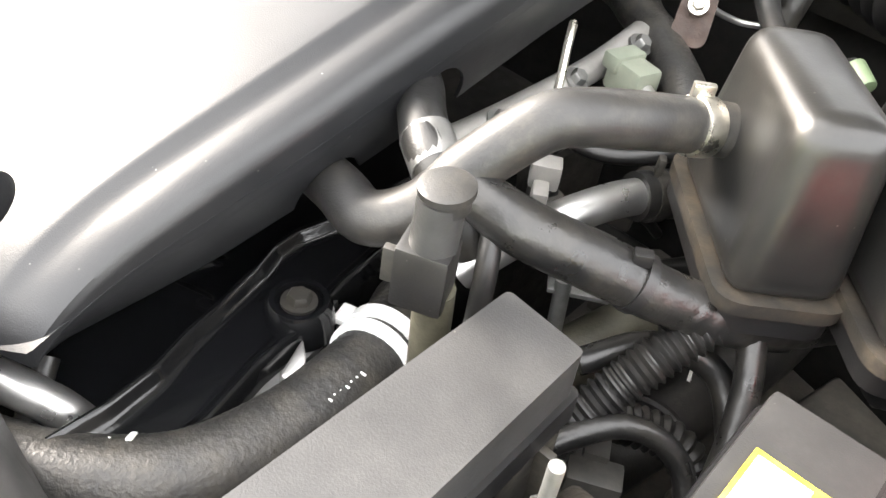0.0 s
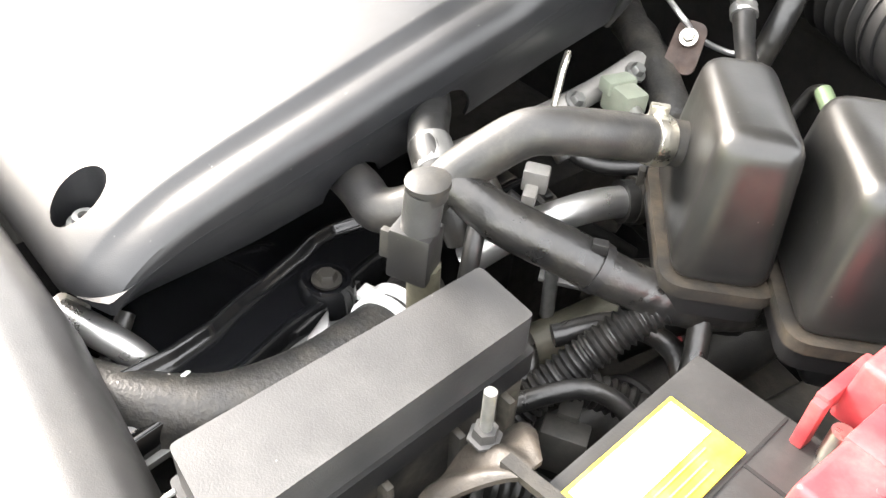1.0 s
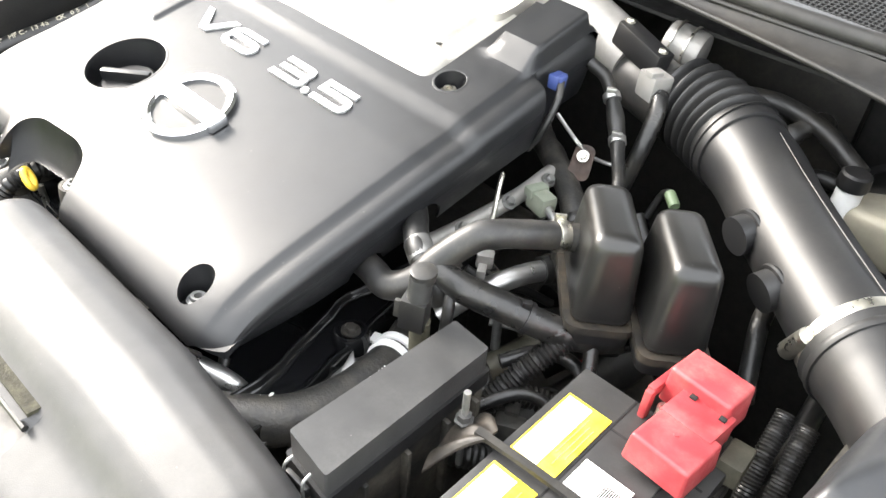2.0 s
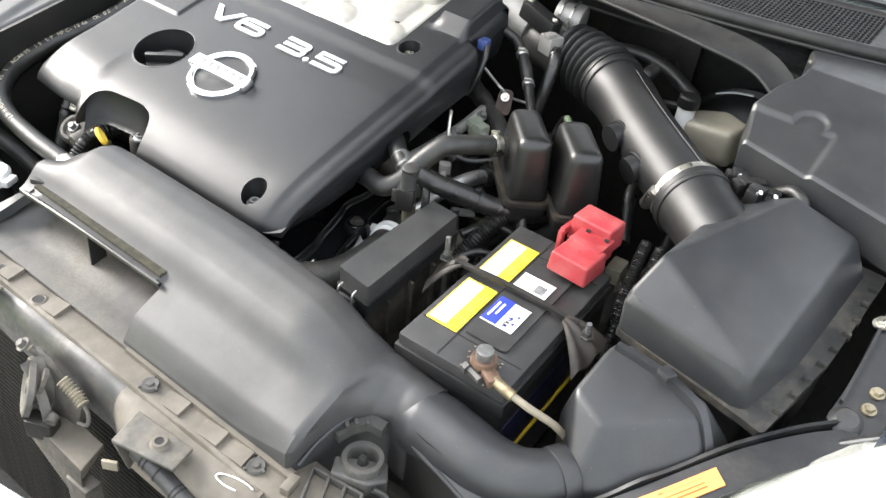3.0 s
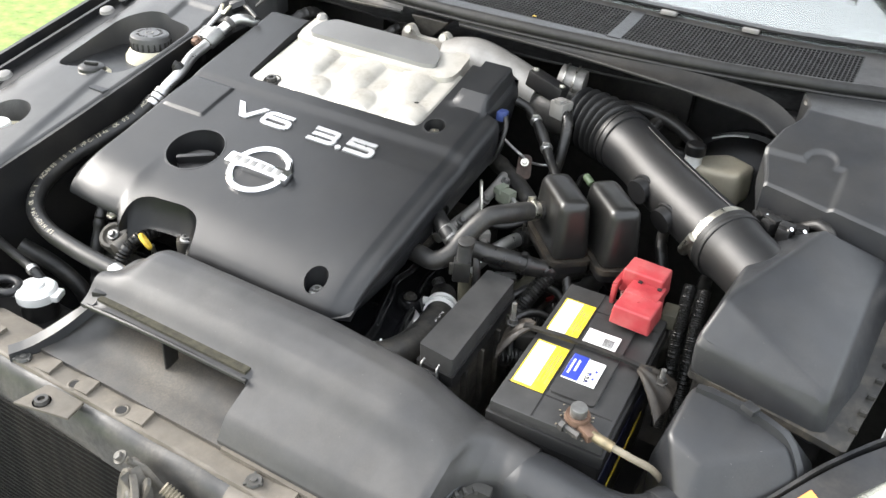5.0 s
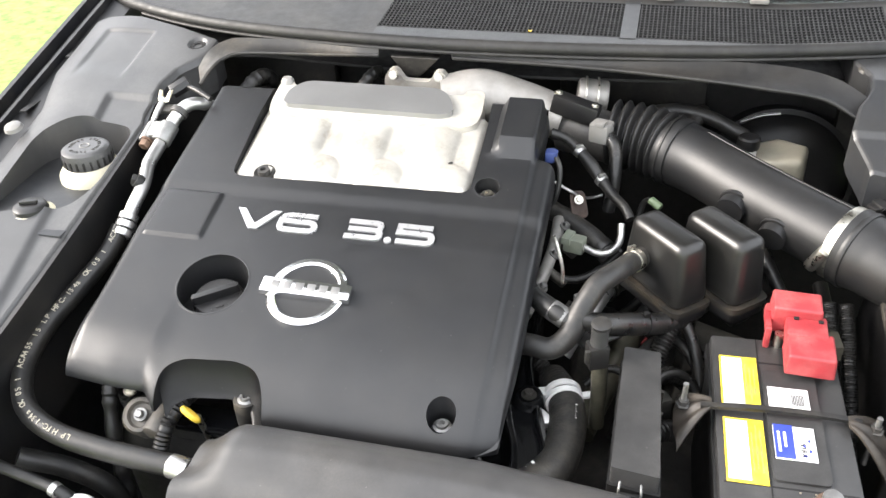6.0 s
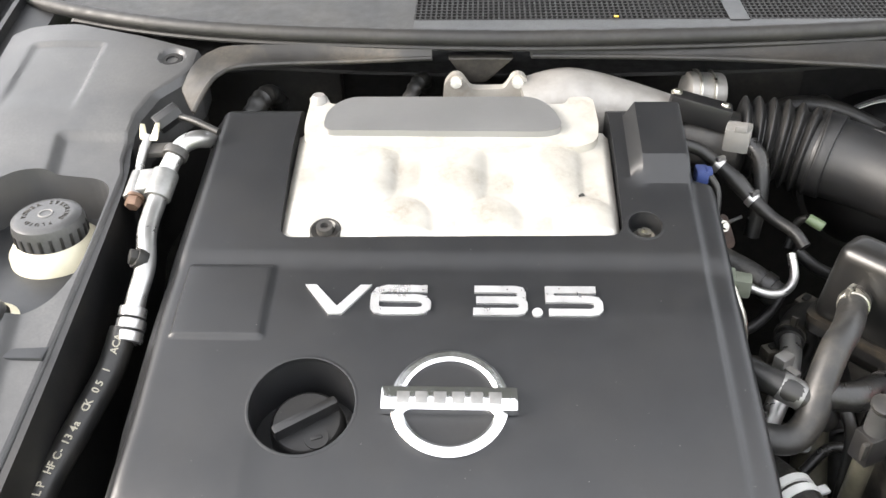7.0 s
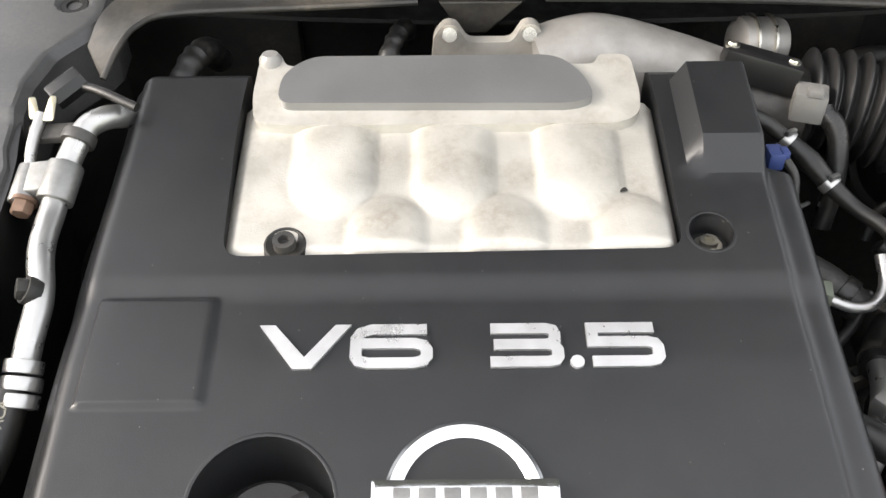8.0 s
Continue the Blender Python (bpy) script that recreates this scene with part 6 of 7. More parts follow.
part("step_plate", hull([(0.560, -0.290, 0.724), (0.655, -0.246, 0.738), (0.66, -0.26, 0.734), (0.565, -0.315, 0.715), (0.560, -0.290, 0.70), (0.655, -0.246, 0.71), (0.66, -0.26, 0.71), (0.565, -0.315, 0.70)], 0.002), RAIL, tie)
part("lower_box", hull([(0.50, -0.325, 0.714), (0.56, -0.305, 0.716), (0.60, -0.330, 0.708), (0.53, -0.362, 0.706), (0.50, -0.325, 0.67), (0.56, -0.305, 0.67), (0.60, -0.33, 0.67), (0.53, -0.362, 0.67)], 0.003), MOULD, tie, "dusty grey plastic corner box")

bump = thing("grille_stay", "dull steel stay bolted between support and grille", "stay", (0.50, -0.31, 0.71))
stay = part("strap", strip([(0.486, -0.314, 0.737), (0.489, -0.330, 0.732), (0.492, -0.355, 0.716), (0.494, -0.395, 0.69)], 0.017, 0.003, 8, bev=0.0008), STRAP, bump)
part("slot", rbox((0.4875, -0.322, 0.7352), (0.0055, 0.011, 0.003), 0.001, -6), SKIN, stay)
part("foot", rbox((0.499, -0.309, 0.729), (0.030, 0.020, 0.012), 0.002, 12), MOULD, bump)

latch_t = thing("hood_latch", "grimy steel hood latch with pawl, spring and bracket", "hood latch", (0.17, -0.36, 0.66))
part("rear_arm", strip([(0.140, -0.336, 0.724), (0.152, -0.340, 0.704), (0.158, -0.346, 0.680), (0.156, -0.352, 0.664)], 0.014, 0.004, 8, bev=0.001), LATCHM, latch_t)
part("pivot", join(bolt((0.150, -0.354, 0.688), 0.006, 0.004, (-0.5, -0.8, 0.3)), cyl((0.178, -0.352, 0.676), (0.182, -0.360, 0.674), 0.006, seg=12)), LATCHM, latch_t)
part("back_plate", hull([(0.128, -0.336, 0.728), (0.150, -0.330, 0.724), (0.196, -0.330, 0.690), (0.190, -0.336, 0.655), (0.150, -0.342, 0.655), (0.126, -0.340, 0.690), (0.128, -0.328, 0.726), (0.19, -0.324, 0.66)], 0.002), LATCHM, latch_t)
part("side_plate", lathe([(0, 0.003), (0.006, 0.003), (0.008, 0.001), (0.024, 0.001), (0.028, 0.004), (0.031, 0.003), (0.032, -0.003), (0, -0.003)], frame_at((0.138, -0.353, 0.690), (-0.5, -0.8, 0.3), (0, 0, 1)), 36), LATCHM, latch_t, "grimy round side plate")
part("pawl", prism(round_poly([(-0.007, -0.030), (0.006, -0.030), (0.010, 0.004), (0.004, 0.032), (-0.006, 0.030)], 0.004, 3), -0.002, 0.002, 0.0006, m=frame_at((0.152, -0.349, 0.696), (-0.5, -0.8, 0.4), (0.3, 0, 1))), LATCHM, latch_t, "worn steel pawl")
part("lever", strip([(0.136, -0.350, 0.722), (0.150, -0.350, 0.708), (0.166, -0.354, 0.690), (0.176, -0.358, 0.668)], 0.010, 0.004, 8, bev=0.001), LATCHM, latch_t)
part("spring", tube([(0.174, -0.335, 0.712), (0.188, -0.332, 0.702), (0.203, -0.332, 0.694)], 0.0062, 12, 18, wave=ribs(0.004, 0.0014)), TANKD, latch_t, "dusty coil spring")
part("spring_hook", tube([(0.203, -0.332, 0.694), (0.212, -0.334, 0.688), (0.214, -0.338, 0.678), (0.204, -0.342, 0.676)], 0.0022, 8), LATCHM, latch_t)
part("bolt", join(bolt((0.124, -0.342, 0.733), 0.0052, 0.005, (-0.2, -0.5, 0.8)), cyl((0.128, -0.338, 0.728), (0.134, -0.330, 0.715), 0.004, seg=10)), LATCHM, latch_t)
part("clevis", rbox((0.166, -0.360, 0.658), (0.030, 0.020, 0.024), 0.003, 25), DARK, latch_t)
part("lower_tray", hull([(0.148, -0.364, 0.655), (0.151, -0.331, 0.655), (0.228, -0.332, 0.655), (0.241, -0.367, 0.655), (0.148, -0.364, 0.650), (0.151, -0.331, 0.648), (0.228, -0.332, 0.648), (0.241, -0.367, 0.640)], 0.0015), SUPPORT, latch_t, "dusty flat tray")
part("tray_lip", hull([(0.148, -0.365, 0.656), (0.241, -0.368, 0.656), (0.241, -0.370, 0.60), (0.22, -0.370, 0.60), (0.148, -0.368, 0.636), (0.15, -0.362, 0.64), (0.24, -0.364, 0.60)], 0.001), LATCHM, latch_t)
part("support_post", rbox((0.232, -0.362, 0.50), (0.034, 0.02, 0.26), 0.003), LATCHM, latch_t)
part("tab", rbox((0.271, -0.352, 0.676), (0.016, 0.004, 0.012), 0.001, 30), TANKD, latch_t, "pale tab")

lm_pts = [(0.300, -0.338, 0.712), (0.340, -0.338, 0.703), (0.380, -0.341, 0.697), (0.421, -0.342, 0.692), (0.476, -0.343, 0.686), (0.53, -0.34, 0.675)]
loom_t = thing("horn_harness", "taped wiring loom clipped below the radiator support", "wiring loom", (0.40, -0.34, 0.69))
part("loom", tube(lm_pts, 0.0098, 16, 12), IRON, loom_t)
lml = spline(lm_pts, 40)
for i in range(14, len(lml) - 2, 5):
    if (i // 5) % 9 in (2, 3, 6):
        d = (lml[i + 1] - lml[i - 1]).normalized()
        part("tape_edge", cyl(lml[i] - d * 0.0009, lml[i] + d * 0.0009, 0.0102, seg=16), SKIN, loom_t)
part("clip", join(rbox((0.392, -0.346, 0.706), (0.016, 0.018, 0.008), 0.002, 20), rbox((0.386, -0.357, 0.703), (0.008, 0.012, 0.008), 0.001, 20)), MOULD, loom_t, "grey plastic clip")
part("clip_barb", tube([(0.392, -0.338, 0.708), (0.397, -0.332, 0.714), (0.404, -0.331, 0.712)], 0.0015, 6), SKIN, loom_t)

cond = thing("condenser", "dark finned condenser below the radiator support", "condenser", (0.1, -0.33, 0.5))
part("core", rbox((0.12, -0.300, 0.50), (0.66, 0.018, 0.36), 0.002), DARK, cond)
fin_me = None
for k in range(44):
    if fin_me is None:
        fin = part("fin", rbox((0.12, -0.312, 0.30), (0.65, 0.010, 0.0022), 0.0), FINS, cond)
        fin_me = fin.data
    else:
        fin = new("fin", fin_me)
        fin.parent = cond
        fin.matrix_parent_inverse = Matrix.Translation(-PLACE[cond] + Vector((0, 0, 0.0085 * k)))

grille = thing("front_grille", "silver-edged front grille with fine horizontal slats", "grille", (0.25, -0.42, 0.6))
gx = [(-0.02, -0.455), (0.10, -0.452), (0.22, -0.438), (0.34, -0.412), (0.44, -0.378), (0.54, -0.335)]
part("top_edge", strip([(x, y, 0.672) for x, y in gx], 0.016, 0.010, 8, bev=0.002), EDGE, grille, "worn silver top edge")
for k in range(27):
    part("slat", strip([(x, y - 0.013 - 0.0064 * k, 0.668 - 0.0043 * k) for x, y in gx], 0.0026, 0.003, 4), SLAT, grille)
part("backing", strip([(x, y - 0.10, 0.592) for x, y in gx], 0.20, 0.012, 4, tilt=-0.66), SKIN, grille)

# ---- headlamp ----
lamp = thing("headlamp", "clear hazed headlamp with bright reflector", "headlamp", (0.84, -0.1, 0.75))


def lens_point(u, v):
    """u across from the inner edge to the outer, v from the rear edge to the front."""
    inner = spline([(0.805, 0.006, 0.824), (0.776, -0.050, 0.818), (0.749, -0.120, 0.788), (0.725, -0.175, 0.756), (0.708, -0.24, 0.71)], 6)
    outer = spline([(0.945, 0.125, 0.815), (0.964, 0.05, 0.804), (0.965, -0.06, 0.776), (0.955, -0.16, 0.735), (0.93, -0.27, 0.68)], 6)
    i = v * (len(inner) - 1)
    a, b = int(min(i, len(inner) - 2)), i - int(min(i, len(inner) - 2))
    p = inner[a].lerp(inner[a + 1], b)
    q = outer[a].lerp(outer[a + 1], b)
    r = p.lerp(q, u)
    r.z += 0.022 * math.sin(math.pi * u) - 0.012 * (u > 0.97) - 0.006 * (u < 0.03)
    r.y += 0.006 * math.sin(math.pi * u) * (1 - v)
    return r


lens = part("lens", sheet(lens_point, span(0, 1, 28), span(0, 1, 28), thick=0.003), bpy.data.materials.new("hazed_lens"), lamp, "yellow-hazed clear lens")
lm = lens.data.materials[0]
lm.use_nodes = True
lb_ = lm.node_tree.nodes["Principled BSDF"]
lb_.inputs["Base Color"].default_value = (0.96, 0.95, 0.86, 1)
lb_.inputs["Roughness"].default_value = 0.25
lb_.inputs["Transmission Weight"].default_value = 0.78
lb_.inputs["IOR"].default_value = 1.25
lens.visible_shadow = False
part("housing", sheet(lambda u, v: lens_point(0.005 + 0.99 * u, 0.005 + 0.99 * v) - Vector((0, 0, 0.007 + 0.045 * (math.sin(math.pi * u) * math.sin(math.pi * v)) ** 0.6)), span(0, 1, 14), span(0, 1, 14), thick=0.01), BULB, lamp, "bright reflector housing")
edge = [lens_point(0.0, v) for v in span(1, 0, 14)] + [lens_point(u, 0.0) for u in span(0.08, 1, 14)] + [lens_point(1.0, v) for v in span(0.08, 1, 12)]
part("rim", tube(edge, 0.0035, 8, 3), DARK, lamp, "dark sealing edge")
part("inner_edge", tube([lens_point(0.020, v) + Vector((0, 0, 0.0012)) for v in span(0.95, 0.05, 14)] + [lens_point(u, 0.022) + Vector((0, 0, 0.0012)) for u in span(0.06, 0.95, 14)], 0.0016, 10, 3), GREYPL, lamp, "cloudy grey lens edge")
for (ua, va), (ub, vb), r_ in (((0.78, 0.16), (0.52, 0.44), 0.0026), ((0.86, 0.13), (0.80, 0.24), 0.0020), ((0.70, 0.30), (0.58, 0.52), 0.0018), ((0.93, 0.10), (0.90, 0.55), 0.0022)):
    part("reflector_ridge", tube([lens_point(ua + (ub - ua) * k, va + (vb - va) * k) - Vector((0, 0, 0.010)) for k in span(0, 1, 5)], r_, 8, 4), GREYPL, lamp, "grey reflector ridge")
part("projector", lathe([(0, 0.012), (0.018, 0.006), (0.024, -0.006), (0.028, -0.006), (0.030, -0.02)], frame_at((0.772, -0.19, 0.720), (0.0, -0.6, 0.8)), 28), BOWL, lamp, "brownish lamp bowl")
part("body", hull([(0.735, -0.17, 0.74), (0.765, -0.01, 0.78), (0.85, 0.03, 0.775), (0.94, 0.04, 0.77), (0.95, -0.15, 0.68), (0.72, -0.25, 0.68), (0.74, -0.2, 0.6), (0.78, 0.0, 0.6), (0.94, 0.0, 0.6), (0.93, -0.2, 0.6)], 0.008), PLASTIC, lamp)

# ---- wings ----
def fender_z(y):
    return float(np.interp(y, [-0.3, 0.03, 0.08, 0.165, 0.27, 0.43, 0.8, 1.3], [0.75, 0.838, 0.857, 0.893, 0.926, 0.966, 1.02, 1.06]))


def edge_x(y):
    return float(np.interp(y, [0.03, 0.06, 0.12, 0.3, 0.6, 1.3], [0.846, 0.849, 0.851, 0.850, 0.846, 0.84]))


def wing_point(side):
    def fn(u, y):
        if side > 0:
            front = float(np.interp(u, [0, 0.1, 0.2, 0.40, 0.50, 0.58, 0.65, 0.82, 1], [0.030, 0.062, 0.080, 0.108, 0.098, 0.05, -0.02, -0.16, -0.30]))
            y = front + (1.3 - front) * y
        x = edge_x(max(y, 0.03)) + 0.22 * u
        z = fender_z(y) + (0.006 if side < 0 else 0.0) + 0.004 * step(u, 0, 0.06) - 0.10 * u ** 2 - 0.35 * max(0, u - 0.6) ** 2 - (0.03 if side > 0 else 0.26 * step(u, 0.0, 0.3)) * u - (0.0 if side > 0 else 0.12 * step(u, 0.06, 0.3))
        if side < 0:
            x = 2 * CX - x - 0.078
        return (x, y, z)
    return fn


wing_r = thing("front_fender", "glossy blue-black fender with peeling clear coat along its edge", "fender", (0.95, 0.4, 0.8), "front fenders")
part("skin", sheet(wing_point(1), span(0, 1, 40), [v * v for v in span(0, 1, 40)], thick=0.003), PAINT, wing_r, angle=50)
flakes = []
rnd = random.Random(7)
for _ in range(2200):
    y = rnd.uniform(0.072, 0.24)
    u = abs(rnd.gauss(0.0, 0.034)) + 0.022 + max(0, 0.10 - y) * 0.25
    p = Vector(wing_point(1)(u, (y - 0.045) / 1.255))
    s = rnd.uniform(0.0002, 0.0010)
    flakes.append((p, s, rnd.uniform(0, 3)))
bmf = bmesh.new()
for p, s, a in flakes:
    vs = [bmf.verts.new(p + Vector((s * math.cos(a + k * 1.57) * (1.6 if k % 2 else 1), s * math.sin(a + k * 1.57), 0.0008))) for k in range(4)]
    bmf.faces.new(vs)
FLAKE = mat("peeled_clear_coat", (0.34, 0.37, 0.43), 0.7, var=0.2)
pf = part("peeled_paint", bmf, FLAKE, wing_r, "white specks of peeled clear coat")
pf["kind"] = "stuff"
wing_l = thing("front_fender", "glossy blue-black fender with a dusty inner edge", "fender", (-0.6, 0.4, 0.8), "front fenders")
part("skin", sheet(wing_point(-1), span(0, 1, 26), span(-0.30, 1.3, 30), thick=0.003), PAINT, wing_l, angle=50)

rail = thing("fender_rail", "black painted inner rail with plated bolts", "fender rail", (0.83, 0.2, 0.87))
part("rail", strip([(0.824, 0.040, 0.834), (0.827, 0.08, 0.850), (0.828, 0.165, 0.886), (0.828, 0.27, 0.917), (0.828, 0.43, 0.955), (0.825, 0.8, 1.0)], 0.044, 0.02, 8, bev=0.003), RAIL, rail)
part("gusset", lathe([(0, 0.005), (0.010, 0.004), (0.016, -0.002)], frame_at((0.818, 0.047, 0.838), (0, -0.3, 1)), 20), IRON, rail)
part("inner_edge", strip([(0.807, 0.06, 0.846), (0.807, 0.12, 0.871), (0.806, 0.165, 0.890), (0.806, 0.27, 0.921)], 0.003, 0.03, 8), RAIL, rail)
for y in (0.066, 0.084, 0.128):
    z = float(np.interp(y, [0.045, 0.08, 0.165, 0.27], [0.836, 0.850, 0.886, 0.917]))
    part("bolt", bolt((0.830, y, z + 0.001), 0.0050, 0.004, (0, -0.24, 1), 1.35), BRASS, rail, "yellow-plated bolt")
part("bolt", bolt((0.838, 0.268, 0.919), 0.006, 0.004, (0, -0.2, 1)), STEEL, rail)
part("bolt", bolt((0.806, 0.150, 0.882), 0.006, 0.004, (-0.4, -0.2, 1)), STEEL, rail)
def lpanel_z(y):
    return 0.930 + (y - 0.215) * 0.25


rail_l = thing("fender_rail", "black painted inner rail beside the reservoir panel", "fender rail", (-0.47, 0.2, 0.9))
RL_Y = (-0.22, 0.0, 0.2, 0.4, 0.6, 0.8)
part("rail", strip([(-0.530, y, lpanel_z(y) - 0.016) for y in RL_Y], 0.074, 0.03, 8, bev=0.003), GLOSS, rail_l)
part("drip_edge", strip([(-0.563, y, lpanel_z(y) + 0.002) for y in RL_Y], 0.008, 0.02, 8, bev=0.002), RAIL, rail_l)
part("channel", strip([(-0.538, y, lpanel_z(y) - 0.004) for y in RL_Y], 0.006, 0.012, 8, bev=0.001), RAIL, rail_l)
for y in (0.02, 0.305, 0.43):
    part("slot", rbox((-0.521, y, lpanel_z(y) - 0.0155), (0.010, 0.060, 0.002), 0.0006), SKIN, rail_l)

# ---- strut covers ----
def panel_z(y):
    return 0.932 + (min(y, 0.43) - 0.25) * 0.32 + max(0, y - 0.43) * 0.06


panel = thing("strut_cover", "large satin black plastic cover with a screw well", "bay cover", (0.70, 0.4, 0.93))


def panel_point(u, v):
    y0 = 0.286 - 0.050 * u
    y = y0 + (0.80 - y0) * v
    left = float(np.interp(y, [0.28, 0.30, 0.345, 0.385, 0.40, 0.415, 0.445, 0.465, 0.48, 0.8], [0.592, 0.588, 0.574, 0.584, 0.593, 0.600, 0.602, 0.594, 0.588, 0.588]))
    right = float(np.interp(y, [0.26, 0.5, 0.8], [0.824, 0.810, 0.79]))
    x = left + (right - left) * u
    z = panel_z(y)
    plate = max(1 - step(math.hypot(x - 0.643, y - 0.344), 0.0150, 0.0220), (1 - step(x, 0.669, 0.678)) * (1 - step(y, 0.335, 0.344)))
    z -= 0.0045 * plate
    z -= 0.0035 * step(x, 0.698, 0.708) * (1 - step(x, 0.774, 0.786)) * step(y, 0.422, 0.434)
    z -= 0.0035 * step(y, 0.300, 0.18) * step(x, 0.760, 0.776) + 0.003 * step(x, 0.797, 0.809)
    z -= 0.004 * (1 - step(u, 0, 0.014)) + 0.003 * (1 - step(v, 0, 0.006)) + 0.006 * step(u, 0.975, 1)
    return (x, y, z)


pan = part("panel", sheet(panel_point, span(0, 1, 110), span(0, 0.6, 150) + span(0.62, 1, 12), thick=0.045), PANEL, panel)
carve(pan, cyl((0.793, 0.262, 0.918), (0.793, 0.262, 0.97), 0.0155, seg=32))
part("screw", bolt((0.793, 0.262, 0.919), 0.006, 0.004), DARK, panel)
part("fixing_tab", lathe([(0, 0.002), (0.004, 0.002), (0.005, 0.0035), (0.009, 0.003), (0.011, 0.0)], frame_at((0.602, 0.466, panel_z(0.466) - 0.005), (0, -0.2, 1)), 20), DARK, panel, "small dark push clip")

lpanel = thing("reservoir_panel", "satin black plastic panel with openings for the fluid caps", "bay cover", (-0.39, 0.2, 0.93))


def lpanel_point(u, y):
    right = float(np.interp(y, [-0.22, 0.0, 0.235, 0.268, 0.285, 0.316, 0.345, 0.376, 0.408, 0.428, 0.45, 0.55], [-0.335, -0.326, -0.322, -0.322, -0.328, -0.330, -0.330, -0.321, -0.304, -0.295, -0.289, -0.289]))
    outer = float(np.interp(y, [-0.22, 0.28, 0.36, 0.6], [-0.490, -0.496, -0.522, -0.527]))
    x = outer + (right - outer) * u
    if y > 0.38:
        back = float(np.interp(x, [-0.526, -0.5, -0.44, -0.36, -0.29], [0.484, 0.494, 0.493, 0.472, 0.448]))
        y = 0.38 + (y - 0.38) * (back - 0.38) / 0.12
    z = lpanel_z(y) + 0.02 * (-0.33 - x) - 0.008 * step(u, 0.965, 1.0) - 0.006 * (1 - step(u, 0.0, 0.03)) - 0.012 * max(0.0, 1 - u / 0.35) ** 2
    z -= 0.0055 * step(x + 0.15 * (y - 0.29), -0.404, -0.390) * (1 - step(y, 0.308, 0.320))
    z -= 0.0035 * step(x, -0.486, -0.478) * (1 - step(x, -0.406, -0.399)) * (1 - step(y, 0.456, 0.464)) * step(y, 0.34, 0.39)
    z -= 0.0050 * (1 - step(math.hypot(x + 0.321, y - 0.438), 0.010, 0.015))
    return (x, y, z)


lp = part("panel", sheet(lpanel_point, span(0, 1, 76), span(-0.22, 0.25, 50) + span(0.255, 0.46, 90) + span(0.462, 0.50, 24), thick=0.05), LPAN, lpanel)
pocket = round_poly([(-0.455, 0.075), (-0.348, 0.108), (-0.331, 0.150), (-0.331, 0.258), (-0.425, 0.267), (-0.463, 0.225)], 0.024, 6)
carve(lp, prism(pocket, 0.86, 1.05), cyl((-0.414, -0.045, 0.8), (-0.414, -0.045, 1.0), 0.034, seg=36))
part("pocket_floor", rbox((-0.397, 0.17, 0.885), (0.135, 0.22, 0.008), 0.002), PANEL, lpanel)
part("side_skirt", strip([(-0.333, -0.22, 0.815), (-0.325, 0.0, 0.868), (-0.324, 0.235, 0.926), (-0.331, 0.30, 0.942), (-0.337, 0.345, 0.954), (-0.318, 0.408, 0.968), (-0.296, 0.44, 0.976)], 0.006, 0.16, 8), PLASTIC, lpanel)
part("edge_screw", lathe([(0.0, -0.002), (0.0055, -0.002), (0.0065, 0.003), (0.0110, 0.003), (0.0135, 0.0)], frame_at((-0.321, 0.438, 0.9795), (0, -0.25, 1)), 20), SKIN, lpanel, "dark recessed screw")
for y in (0.02, 0.23):
    part("edge_clip", lathe([(0, 0.005), (0.006, 0.005), (0.011, 0.003), (0.013, -0.002)], frame_at((-0.503, y, lpanel_z(y) + 0.002), (0, -0.25, 1)), 20), GREYPL, lpanel, "pale round clip")

ps = thing("power_steering_reservoir", "yellowed power steering reservoir with a ribbed black cap", "fluid reservoir", (-0.376, 0.204, 0.89))
part("tank", lathe([(0, 0.86), (0.040, 0.862), (0.043, 0.875), (0.041, 0.897), (0.033, 0.908), (0.026, 0.914)], pose(-0.376, 0.204, 0), 36), MILKY, ps)
# The cap takes the panel's lightened base for the glare on its top.
pc = part("cap", lathe([(0, 0.932), (0.022, 0.932), (0.027, 0.9315), (0.0305, 0.929), (0.0320, 0.923), (0.0320, 0.909), (0.030, 0.907)], pose(-0.376, 0.204, 0), 44), LPAN, ps, "ribbed grey-black cap")
for k in range(22):
    a = k / 22 * 2 * math.pi
    part("cap_rib", rbox((-0.376 + 0.0318 * math.cos(a), 0.204 + 0.0318 * math.sin(a), 0.916), (0.002, 0.003, 0.012), 0.0004, math.degrees(a)), PLASTIC, pc)
for k, ch in enumerate("POWER STEERING FLUID "):
    if ch != " ":
        a = radians(200 - k * 17)
        part("character", lettering(ch, 0.0062, pose(-0.376 + 0.0185 * math.cos(a), 0.204 + 0.0185 * math.sin(a), 0.9322, 0, 0, math.degrees(a) - 90)), DARK, pc)
part("symbol", tube([Vector((-0.376 + 0.006 * math.cos(a), 0.204 + 0.006 * math.sin(a), 0.9322)) for a in [i * math.pi / 6 for i in range(12)]], 0.0008, 6, 3, closed=True), GREYPL, pc)
wash = thing("washer_reservoir", "washer bottle neck with a black cap", "fluid reservoir", (-0.408, 0.118, 0.88))
part("neck", lathe([(0, 0.88), (0.026, 0.882), (0.028, 0.892), (0.022, 0.897)], pose(-0.394, 0.098, 0), 28), MILKY, wash)
part("cap", join(lathe([(0, 0.905), (0.016, 0.905), (0.020, 0.902), (0.021, 0.896)], pose(-0.394, 0.098, 0), 28), rbox((-0.394, 0.098, 0.907), (0.022, 0.006, 0.006), 0.002, 20)), PLASTIC, wash)
